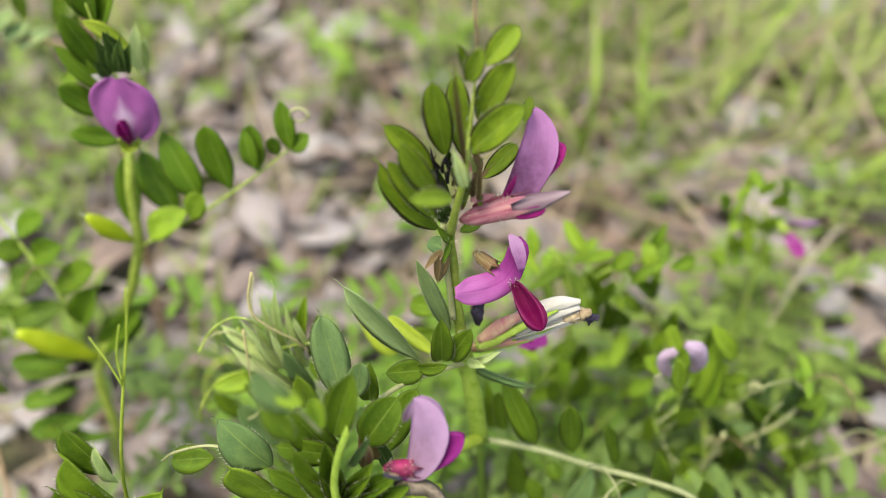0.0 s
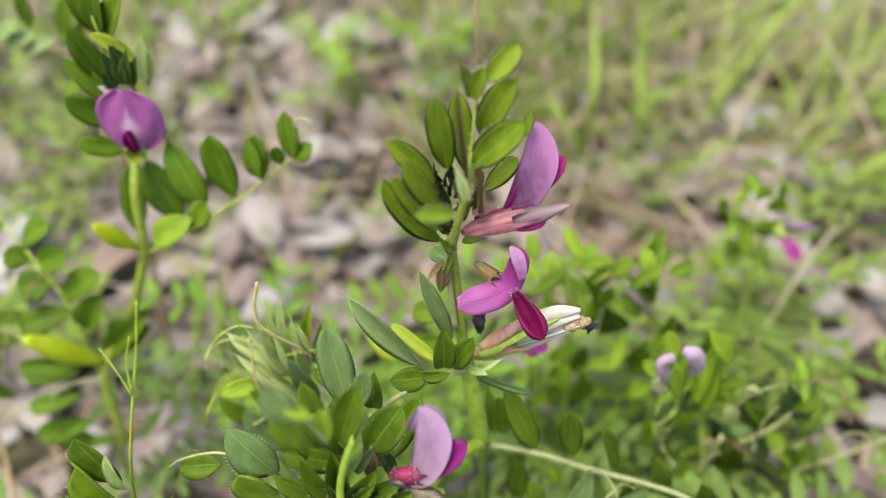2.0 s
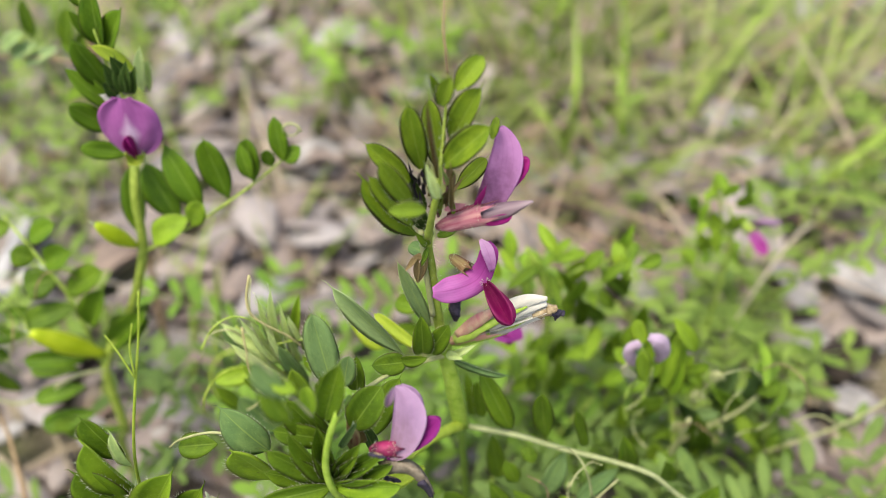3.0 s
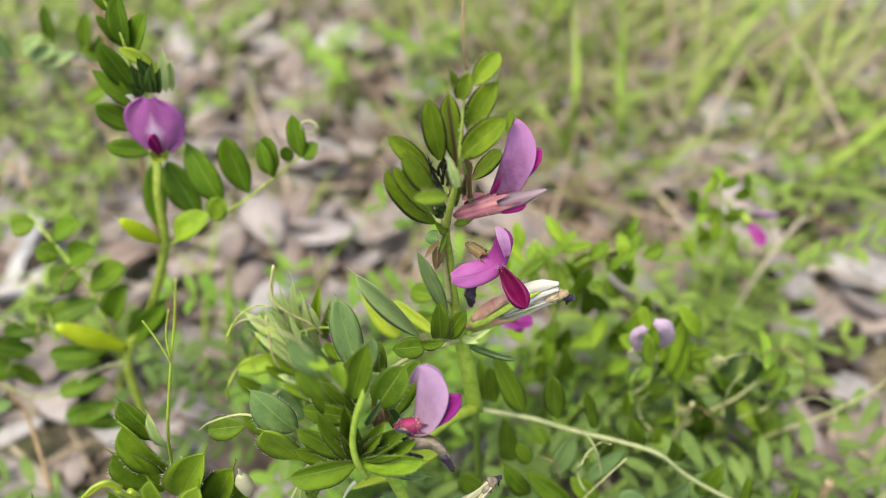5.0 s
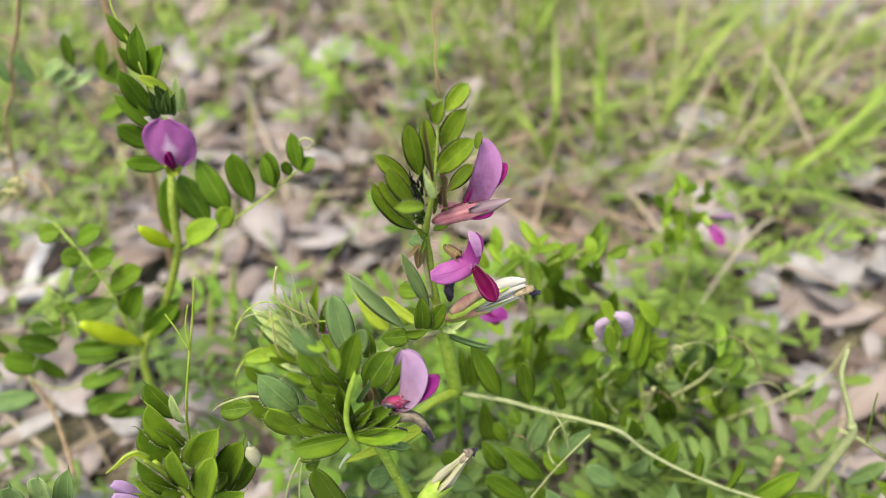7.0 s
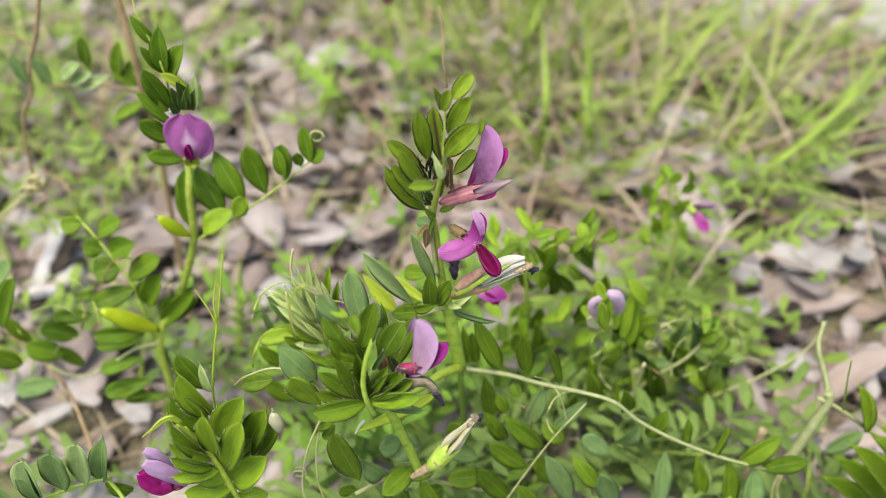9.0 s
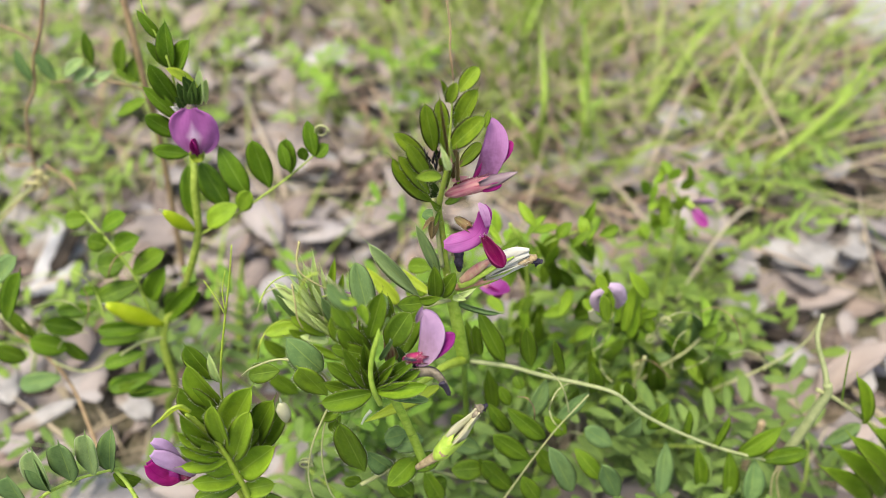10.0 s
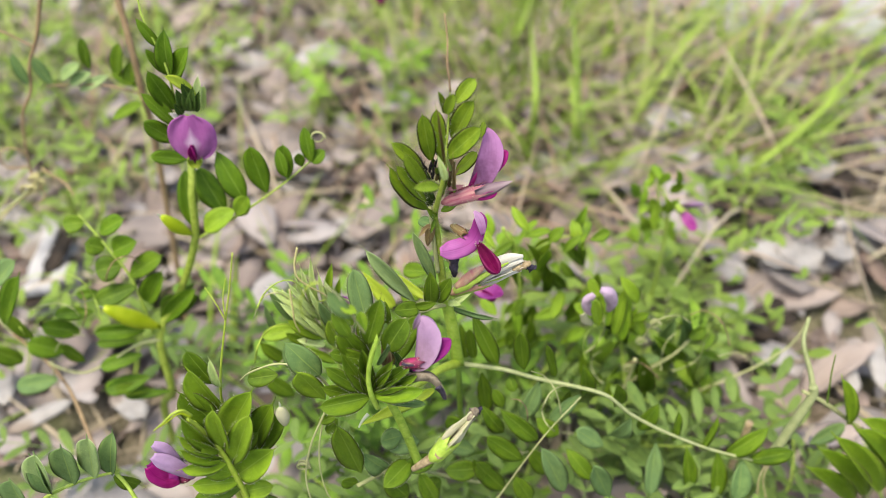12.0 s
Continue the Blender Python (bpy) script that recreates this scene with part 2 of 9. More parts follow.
WITHERED = plain("withered black petal", (0.012, 0.01, 0.02), (0.05, 0.04, 0.07), 1500.0, 0.75, 0.8)
WITHERED_BROWN = plain("withered brown petal", (0.16, 0.11, 0.06), (0.40, 0.32, 0.20), 900.0, 0.8, 0.7)
WITHERED_GREY = plain("grey-brown dried petal", (0.07, 0.055, 0.04), (0.24, 0.20, 0.15), 900.0, 0.8, 0.7)
POD = plain("yellow-green pod", (0.30, 0.40, 0.012), (0.42, 0.50, 0.03), 300.0, 0.4, 0.3, 0.2)
BARK_GREY = plain("weathered grey bark", (0.20, 0.185, 0.18), (0.335, 0.32, 0.315), 90.0, 0.8, 0.7, 0.0, 0.001, extra=(0.19, 0.155, 0.13))
BARK_PALE = plain("bleached bark", (0.30, 0.29, 0.295), (0.42, 0.41, 0.42), 90.0, 0.85, 0.6, 0.0, 0.001)
# near-black slab colour that paints the shade of hollows in the litter
GAP_SHADE = plain("dark shade of litter gaps", (0.010, 0.008, 0.007), (0.045, 0.033, 0.025), 120.0, 0.95, 0.8, 0.0, 0.001)
GRIT = plain("pale grey grit", (0.25, 0.245, 0.275), (0.36, 0.355, 0.39), 160.0, 0.9, 0.8, 0.0, 0.001, extra=(0.42, 0.40, 0.40))
STONE = plain("pale grey stone", (0.42, 0.415, 0.43), (0.56, 0.55, 0.56), 70.0, 0.85, 0.5, 0.0, 0.0008, extra=(0.25, 0.23, 0.20))


# ---- building helpers ----
def put_mesh(bm, name, material):
    me = bpy.data.meshes.new(name)
    bm.normal_update()
    bm.to_mesh(me)
    bm.free()
    me.materials.append(material)
    for p in me.polygons:
        p.use_smooth = True
    return me


def under(ob, parent):
    ob.parent = parent
    ob.matrix_parent_inverse = parent.matrix_world.inverted()
    return ob


def part(name, bm, material, parent, label="", at=None):
    """Links a bmesh as one mesh object under a thing or part; at: its own origin's pose."""
    ob = new(name, put_mesh(bm, name, material))
    if any(p.material_index == 1 for p in ob.data.polygons):
        ob.data.materials.append(HAIR)
    if at is not None:
        ob.matrix_world = at
    under(ob, parent)
    if at is not None:
        PLACED[ob] = at.copy()
    return tagged(ob, label) if label else ob


PLACED = {}


def thing(name, place, label, category, group=""):
    """An Empty at the base of a thing, which parents its parts."""
    ob = new(name)
    ob.empty_display_size = 0.005
    ob.location = Vector(place) * MM
    ob.matrix_world = Matrix.Translation(ob.location)
    HOME[ob] = ob.matrix_world.copy()
    return tagged(ob, label, category, group)


def smooth_line(points, steps=6):
    """A Catmull-Rom line through points."""
    p = [Vector(q) for q in points]
    p = [2 * p[0] - p[1]] + p + [2 * p[-1] - p[-2]]
    line = []
    for a, b, c, d in zip(p, p[1:], p[2:], p[3:]):
        for i in range(steps):
            t = i / steps
            line.append(0.5 * (2 * b + (c - a) * t + (2 * a - 5 * b + 4 * c - d) * t * t + (3 * b - a - 3 * c + d) * t ** 3))
    return line + [p[-2]]


def tube(bm, points, r0, r1, sides=7, steps=6, ridge=0.0):
    """A tapering round or ridged tube along a smooth line, in metres, with closed ends."""
    line = smooth_line(points, steps)
    side = Vector((1, 0, 0.2))
    rings = []
    for i, q in enumerate(line):
        ahead = (line[min(i + 1, len(line) - 1)] - line[max(i - 1, 0)]).normalized()
        side = (side - ahead * side.dot(ahead)).normalized() if side.cross(ahead).length > 1e-4 else ahead.orthogonal()
        other = ahead.cross(side)
        r = r0 + (r1 - r0) * i / (len(line) - 1)
        ring = []
        for j in range(sides):
            a = 2 * math.pi * j / sides
            k = r * (1 + ridge * (1 if j % 2 else -1))
            ring.append(bm.verts.new(q + side * (math.cos(a) * k) + other * (math.sin(a) * k)))
        rings.append(ring)
    for a, b in zip(rings, rings[1:]):
        for j in range(sides):
            bm.faces.new((a[j], a[(j + 1) % sides], b[(j + 1) % sides], b[j]))
    bm.faces.new(reversed(rings[0]))
    bm.faces.new(rings[-1])
    return bm


def stalk(parent, name, points, r0, r1, material, label="", ridge=0.0, sides=7):
    bm = bmesh.new()
    tube(bm, [Vector(p) * MM for p in points], r0 * MM, r1 * MM, sides, 6, ridge)
    return part(name, bm, material, parent, label)


def blade(bm, length, half, bend, fold, thick, rows=9, wave=0.0, tip_spike=0.0):
    """A thin closed leaf blade along +y, face +z: half(v) gives the half width, bend curls it, fold lifts its sides."""
    cols = (-1.0, -0.55, 0.0, 0.55, 1.0)
    uv = bm.loops.layers.uv.verify()
    top, low, where = [], [], {}
    for i in range(rows):
        v = 0.5 - 0.5 * math.cos(math.pi * i / (rows - 1))
        w = half(v)
        a = bend * v
        y, z = (math.sin(a) / bend * length, (1 - math.cos(a)) / bend * length) if abs(bend) > 1e-3 else (v * length, 0.0)
        up = Vector((0, -math.sin(a), math.cos(a)))
        pair = ([], [])
        for c in cols:
            x = c * w * math.cos(fold * abs(c))
            lift = abs(c) * w * math.sin(fold) + wave * length * math.sin(9 * v + 2 * c) * abs(c)
            q = Vector((x, y, -z)) + up * lift
            if i == rows - 1 and c == 0.0:
                q.y += tip_spike
            for which, side in ((0, 0.5), (1, -0.5)):
                edge = 0.15 if abs(c) == 1.0 else 1.0
                vert = bm.verts.new(q + up * (thick * side * edge))
                where[vert] = (0.5 + 0.5 * c, v)
                pair[which].append(vert)
        top.append(pair[0])
        low.append(pair[1])
    faces = []
    n = len(cols)
    for i in range(rows - 1):
        for j in range(n - 1):
            faces.append(bm.faces.new((top[i][j], top[i][j + 1], top[i + 1][j + 1], top[i + 1][j])))
            faces.append(bm.faces.new((low[i][j + 1], low[i][j], low[i + 1][j], low[i + 1][j + 1])))
        faces.append(bm.faces.new((top[i][0], top[i + 1][0], low[i + 1][0], low[i][0])))
        faces.append(bm.faces.new((top[i + 1][-1], top[i][-1], low[i][-1], low[i + 1][-1])))
    for j in range(n - 1):
        faces.append(bm.faces.new((top[0][j + 1], top[0][j], low[0][j], low[0][j + 1])))
        faces.append(bm.faces.new((top[-1][j], top[-1][j + 1], low[-1][j + 1], low[-1][j])))
    for f in faces:
        for loop in f.loops:
            loop[uv].uv = where[loop.vert]
    return bm


def outline(kind):
    """Half width along a leaf of unit width: oblong, obovate, blunt, round, narrow or pointed."""
    def oblong(v):
        return 0.5 * max(0.04, math.sin(math.pi / 2 * min(1.0, (v + 0.02) / 0.56)) ** 0.85 * (1 - max(0.0, (v - 0.5) / 0.5) ** 3.0) ** 0.62)

    def obovate(v):
        return 0.5 * max(0.04, math.sin(math.pi / 2 * min(1.0, (v + 0.01) / 0.68)) ** 1.05 * (1 - max(0.0, (v - 0.62) / 0.38) ** 3.0) ** 0.6)

    def round_(v):
        return 0.5 * max(0.04, (1 - abs(2 * v - 1) ** 2.1) ** 0.52)

    def blunt(v):
        return 0.5 * max(0.05, math.sin(math.pi / 2 * min(1.0, (v + 0.03) / 0.6)) ** 0.85 * (1 - max(0.0, (v - 0.55) / 0.45) ** 3.4) ** 0.42 * 0.93 + 0.07)

    def narrow(v):
        return 0.5 * max(0.05, (1 - abs(2 * v - 1) ** 3.5) ** 0.6)

    def pointed(v):
        return 0.5 * max(0.02, math.sin(math.pi * (0.06 + 0.93 * v ** 0.8)) ** 0.9)
    return {"oblong": oblong, "obovate": obovate, "round": round_, "narrow": narrow, "pointed": pointed, "blunt": blunt}[kind]


LEAF_MESHES = {}


def hairs_along(bm, points, outward, length, width, count, seed, slot=1):
    """Fine bristles set on points, each a thin three-sided spike; outward(point) gives their lean."""
    r = random.Random(seed)
    made = []
    for _ in range(count):
        p = Vector(r.choice(points))
        d = (outward(p) + Vector((r.gauss(0, 0.35), r.gauss(0, 0.35), r.gauss(0, 0.35)))).normalized()
        n = length * r.uniform(0.5, 1.2)
        a, b = d.orthogonal().normalized() * width, d.cross(d.orthogonal()).normalized() * width
        foot = [bm.verts.new(p + a), bm.verts.new(p - 0.5 * a + b), bm.verts.new(p - 0.5 * a - b)]
        top = bm.verts.new(p + d * n)
        for i in range(3):
            f = bm.faces.new((foot[i], foot[(i + 1) % 3], top))
            f.material_index = slot
            made.append(f)
    return made


def leaf_mesh(kind, material, variant, hairy):
    """One unit leaflet, shared between all alike: 1 long, 1 wide; the hairy kind has a bristly margin."""
    key = (kind, material.name, variant, hairy)
    if key not in LEAF_MESHES:
        bm = bmesh.new()
        bend = (0.2, 0.4, -0.15, 0.55, 0.15, 0.12)[variant]
        fold = (0.32, 0.46, 0.22, 0.4, 1.05, 0.62)[variant]
        blade(bm, 1.0, outline(kind), bend, fold, 0.03, 15, (0.004, 0.014, 0.02, 0.01, 0.006, 0.008)[variant], 0.11 if kind == "blunt" else 0.07)
        if hairy:
            ring = [v.co.copy() for v in bm.verts if abs(v.co.x) > 0.85 * math.cos(fold) * outline(kind)(min(1, max(0, v.co.y))) and v.co.y > 0.08]
            ring = [a.lerp(b, t) for a in ring for b in ring if 0 < (a - b).length < 0.16 and a.x * b.x > 0 for t in (0.0, 0.5)]
            tip = max((v.co.copy() for v in bm.verts), key=lambda c: c.y)
            hairs_along(bm, [tip - Vector((0, 0.01, 0))], lambda p: Vector((0.1, 1.0, 0.15)), 0.10, 0.010, 1, 1, 0)
            if ring:
                hairs_along(bm, ring, lambda p: Vector((1.0 if p.x > 0 else -1.0, 0.6, 0.0)), 0.085, 0.0036, 64, variant + 3)
        LEAF_MESHES[key] = put_mesh(bm, "leaflet", material)
        LEAF_MESHES[key].materials.append(HAIR)
    return LEAF_MESHES[key]


def stem_hairs(parent, points, radius, count, seed):
    """Short pale hairs all round a stem, as one part."""
    line = smooth_line([Vector(p) * MM for p in points], 20)
    r = random.Random(seed)
    bm = bmesh.new()
    for _ in range(count):
        i = r.randrange(len(line) - 1)
        q = line[i].lerp(line[i + 1], r.random())
        ahead = (line[i + 1] - line[i]).normalized()
        side = Matrix.Rotation(r.uniform(0, 6.28), 3, ahead) @ ahead.orthogonal().normalized()
        hairs_along(bm, [q + side * radius * MM * 0.9], lambda p: side, 0.75 * MM, 0.028 * MM, 1, r.random(), 0)
    return part("hairs", bm, HAIR, parent, "short pale hairs")


LEAF_COUNT = [0]


def leaflet(parent, base, tip, width, roll=0.0, kind="oblong", material=None, face=(0.0, -0.72, 0.7), variant=None, name="leaflet", hairy=False):
    """A leaflet from base to tip (mm); its face turns towards face, then rolls about its axis (degrees)."""
    LEAF_COUNT[0] += 1
    n = LEAF_COUNT[0]
    a, b = Vector(base) * MM, Vector(tip) * MM
    y = (b - a).normalized()
    z = Vector(face) - y * Vector(face).dot(y)
    z = z.normalized() if z.length > 1e-3 else y.orthogonal()
    z = Matrix.Rotation(radians(roll + ((n * 37) % 21 - 10)), 3, y) @ z
    x = y.cross(z)
    length = (b - a).length
    turn = Matrix((x, y, z)).transposed().to_4x4()
    v = variant if variant is not None else (n * 7 + n // 3) % 4
    width /= (0.95, 0.91, 0.97, 0.93, 0.85, 0.82)[v] if kind == "blunt" else 1.0
    ob = new(name, leaf_mesh(kind, material or LEAF, v, hairy))
    ob.matrix_world = Matrix.Translation(a) @ turn @ Matrix.Diagonal((width * MM, length, (length + width * MM) / 2, 1))
    parent_pose = PLACED.get(parent)
    ob.parent = parent
    ob.matrix_parent_inverse = (parent_pose or HOME.get(parent, Matrix())).inverted()
    return ob


HOME = {}


def axes_pose(place, ahead, up):
    """The pose at place (mm) with +y along ahead and +z near up."""
    y = Vector(ahead).normalized()
    z = (Vector(up) - y * Vector(up).dot(y)).normalized()
    x = y.cross(z)
    return Matrix.Translation(Vector(place) * MM) @ Matrix((x, y, z)).transposed().to_4x4()


def petal(bm, length, width, claw, bend, fold, profile, thick=0.12, rows=15, cols=13, start=0.0, curl=0.0, notch=0.0, ripple=0.025):
    """A petal in mm from the origin: straight claw along +y, then a blade bending up by bend (radians), its halves folded back by fold."""
    uv = bm.loops.layers.uv.verify()
    where, grids = {}, ([], [])
    spine, dirs = [], []
    q = Vector((0, 0, 0))
    for i in range(rows):
        v = 0.5 - 0.5 * math.cos(math.pi * i / (rows - 1))
        step = length * (v - 0.5 + 0.5 * math.cos(math.pi * max(0, i - 1) / (rows - 1)))
        q = q + (dirs[-1] * step if dirs else Vector((0, 0, 0)))
        k = min(1.0, max(0.0, (v * length - claw) / max(0.1, length - claw)))
        a = start + bend * k
        d = Vector((0, math.cos(a), math.sin(a)))
        spine.append(q.copy())
        dirs.append(d)
    for i in range(rows):
        v = 0.5 - 0.5 * math.cos(math.pi * i / (rows - 1))
        up = Vector((0, -dirs[i].z, dirs[i].y))
        rowa, rowb = [], []
        for j in range(cols):
            c = -1 + 2 * j / (cols - 1)
            w = width / 2 * profile(v)
            f = fold + curl * abs(c) * v
            p = spine[i] + Vector((c * w * math.cos(f), 0, 0)) + up * (abs(c) * w * math.sin(f)) + dirs[i] * (notch * length * (abs(c) ** 1.5) * v ** 4)
            p += up * (ripple * width * math.sin(7 * c + 5 * v) * abs(c))
            for row, s in ((rowa, 0.5), (rowb, -0.5)):
                vert = bm.verts.new((p + up * (thick * s)) * MM)
                where[vert] = (0.5 + 0.5 * c, v)
                row.append(vert)
        grids[0].append(rowa)
        grids[1].append(rowb)
    faces = []
    ga, gb = grids
    for i in range(rows - 1):
        for j in range(cols - 1):
            faces.append(bm.faces.new((ga[i][j], ga[i][j + 1], ga[i + 1][j + 1], ga[i + 1][j])))
            faces.append(bm.faces.new((gb[i][j + 1], gb[i][j], gb[i + 1][j], gb[i + 1][j + 1])))
        faces.append(bm.faces.new((ga[i][0], ga[i + 1][0], gb[i + 1][0], gb[i][0])))
        faces.append(bm.faces.new((ga[i + 1][-1], ga[i][-1], gb[i][-1], gb[i + 1][-1])))
    for j in range(cols - 1):
        faces.append(bm.faces.new((ga[-1][j], ga[-1][j + 1], gb[-1][j + 1], gb[-1][j])))
        faces.append(bm.faces.new((ga[0][j + 1], ga[0][j], gb[0][j], gb[0][j + 1])))
    for f in faces:
        for loop in f.loops:
            loop[uv].uv = where[loop.vert]
    return bm


def round_banner(v):
    return max(0.3, (1 - abs(2 * v - 0.96) ** 2.8) ** 0.5 if 0 < v < 0.98 else 0.3) * 0.95 + 0.05


def oval(v):
    return max(0.12, (1 - abs(2 * v - 1) ** 2.3) ** 0.5)


def banner(v):
    return max(0.05, (1 - abs(2 * v ** 0.66 - 1) ** 2.6) ** 0.55 * (0.75 + 0.25 * v))


def paddle(v):
    return max(0.08, (1 - abs(2 * v - 1) ** 2.4) ** 0.6 * (0.55 + 0.5 * v))


def ribbon_petal(bm, points, halves, face, thick=0.14, cup=0.25, ripple=0.06, rows=5, cols=9):
    """A long wavy petal in mm along a smooth line through points, its half widths given at them, its face turned towards face."""
    uv = bm.loops.layers.uv.verify()
    line = smooth_line(points, rows)
    wide = [v.x for v in smooth_line([(h, 0, 0) for h in halves], rows)]
    n = Vector(face).normalized()
    where, layers = {}, []
    for s in (0.5, -0.5):
        grid = []
        for i, q in enumerate(line):
            v = i / (len(line) - 1)
            ahead = (line[min(i + 1, len(line) - 1)] - line[max(i - 1, 0)]).normalized()
            side = ahead.cross(n).normalized()
            up = side.cross(ahead)
            row = []
            for j in range(cols):
                c = -1 + 2 * j / (cols - 1)
                w = max(0.15, wide[i])
                p = q + side * (c * w) + up * (w * (-cup * c * c + ripple * math.sin(6 * c + 11 * v)) + thick * s)
                vert = bm.verts.new(p * MM)
                where[vert] = (0.5 + 0.5 * c, v)
                row.append(vert)
            grid.append(row)
        layers.append(grid)
    top, low = layers
    faces = []
    for i in range(len(line) - 1):
        for j in range(cols - 1):
            faces.append(bm.faces.new((top[i][j], top[i][j + 1], top[i + 1][j + 1], top[i + 1][j])))
            faces.append(bm.faces.new((low[i][j + 1], low[i][j], low[i + 1][j], low[i + 1][j + 1])))
        faces.append(bm.faces.new((top[i][0], top[i + 1][0], low[i + 1][0], low[i][0])))
        faces.append(bm.faces.new((top[i + 1][-1], top[i][-1], low[i][-1], low[i + 1][-1])))
    for a, b in ((top[0], low[0]), (low[-1], top[-1])):
        for j in range(cols - 1):
            faces.append(bm.faces.new((a[j + 1], a[j], b[j], b[j + 1])))
    for face_ in faces:
        for loop in face_.loops:
            loop[uv].uv = where[loop.vert]
    return bm


def calyx_body(bm, length, r, teeth=True, seed=0):
    """A hairy tubular calyx along +y in mm with five narrow teeth."""
    rings, sides = [], 10
    for i, (y, k) in enumerate(((-0.12, 0.25), (0.0, 0.6), (0.2, 0.9), (0.55, 1.0), (0.85, 1.08), (1.0, 1.12))):
        rings.append([bm.verts.new(Vector((math.cos(2 * math.pi * j / sides) * r * k, y * length, math.sin(2 * math.pi * j / sides) * r * k)) * MM) for j in range(sides)])
    for a, b in zip(rings, rings[1:]):
        for j in range(sides):
            bm.faces.new((a[j], b[j], b[(j + 1) % sides], a[(j + 1) % sides]))
    bm.faces.new(rings[0])
    if teeth:
        for j in range(0, sides, 2):
            a, b = rings[-1][j], rings[-1][(j + 1) % sides]
            mid = (a.co + b.co) / 2
            tipv = bm.verts.new(mid * 1.0 + Vector((mid.x * 0.1, 0.4 * length * MM, mid.z * 0.1)))
            inner = bm.verts.new(mid * 0.9 + Vector((0, 0.2 * length * MM, 0)))
            bm.faces.new((a, tipv, b))
            bm.faces.new((b, tipv, inner))
            bm.faces.new((inner, tipv, a))
    skin = [v.co.copy() for ring in rings[1:] for v in ring]
    skin = [a.lerp(b, 0.5) for a in skin for b in skin if 0 < (a - b).length < 0.35 * length * MM]
    hairs_along(bm, skin, lambda p: Vector((p.x, 0.4 * r * MM, p.z)).normalized(), 0.75 * MM, 0.022 * MM, 150, seed, 1)
    return bm


def flower(parent, place, ahead, up, size=1.0, bend=1.3, fold=0.5, tube_len=6.0, banner_size=(13.0, 10.0), wing_up=0.2, wing_wide=5.2,
           outer=None, inner=None, calyx=None, curl=0.0, label="", wing_len=9.0, start=0.25, notch=0.06, tube_r=1.7, wing_lift=0.0, claw=3.0, wing_roll=72.0, teeth=True, band=(), band_half=(), shape=None, ripple=0.03, keel=True, drop=0.0):
    """A vetch flower: calyx with the banner, two wings and the keel between them."""
    at = axes_pose(place, ahead, up)
    bm = calyx_body(bmesh.new(), tube_len * size, tube_r * size, teeth)
    whole = part("flower", bm, calyx or CALYX_PINK, parent, label, at)
    mouth = 0.6 * tube_len * size * MM
    if band:
        sub("banner_petal", ribbon_petal(bmesh.new(), band, band_half, (0.0, -0.75, 0.66)), outer or PETAL_LILAC, whole, Matrix())
    else:
        bm = petal(bmesh.new(), banner_size[0] * size, banner_size[1] * size, claw * size, bend, fold, shape or banner, 0.14, 19, 17, start=start, curl=curl, notch=notch, ripple=ripple)
        sub("banner_petal", bm, outer or PETAL_LILAC, whole, at @ Matrix.Translation((0, mouth, (0.3 - drop) * size * MM)))
    for s in (-1, 1):
        bm = petal(bmesh.new(), wing_len * size, wing_wide * size, 2.0 * size, 0.25, 0.3, paddle, 0.14, 11, 7)
        m = at @ Matrix.Translation((0.35 * s * size * MM, mouth, (wing_lift - drop) * size * MM)) @ Matrix.Rotation(wing_up, 4, "X") @ Matrix.Rotation(radians(-wing_roll * s), 4, "Y")
        sub("wing_petal", bm, inner or PETAL_MAGENTA, whole, m)
    if not keel:
        return whole
    bm = petal(bmesh.new(), wing_len * 0.75 * size, wing_wide * 0.5 * size, 2.0 * size, 0.4, 1.2, paddle, 0.14, 9, 7)
    sub("keel_petal", bm, inner or PETAL_MAGENTA, whole, at @ Matrix.Translation((0, mouth, (wing_lift - 0.9) * size * MM)) @ Matrix.Rotation(wing_up - 0.2, 4, "X"))
    return whole


def calyx(parent, base, tip, radius, material, label=""):
    """A lone tubular calyx from base to tip (mm)."""
    d = Vector(tip) - Vector(base)
    return part("calyx", calyx_body(bmesh.new(), d.length, radius), material, parent, label, axes_pose(base, d, (0, -0.5, 1)))


def sub(name, bm, material, parent, m, label=""):
    """A piece under a part, at the pose m."""
    ob = new(name, put_mesh(bm, name, material))
    ob.matrix_world = m
    ob.parent = parent
    ob.matrix_parent_inverse = PLACED.get(parent, Matrix()).inverted()
    return tagged(ob, label) if label else ob


def spindle(bm, length, r0, r1, taper=0.15, wobble=0.0, seed=1, sides=9, rows=12, power=0.7):
    """A closed pod-like body along +y (mm) from radius r0 through r1, with crumpling."""
    rings = []
    for i in range(rows):
        v = i / (rows - 1)
        r = (r0 * (1 - v) + r1 * v) * max(taper, math.sin(math.pi * (0.06 + 0.9 * v)) ** power)
        ring = []
        for j in range(sides):
            a = 2 * math.pi * j / sides
            k = 1 + wobble * noise.noise(Vector((math.cos(a) * 2, v * 5, math.sin(a) * 2 + seed * 7)))
            ring.append(bm.verts.new(Vector((math.cos(a) * r * k, v * length, math.sin(a) * r * k * 0.75 + 0.08 * length * v * v)) * MM))
        rings.append(ring)
    for a, b in zip(rings, rings[1:]):
        for j in range(sides):
            bm.faces.new((a[j], b[j], b[(j + 1) % sides], a[(j + 1) % sides]))
    bm.faces.new(rings[0])
    bm.faces.new(list(reversed(rings[-1])))
    return bm


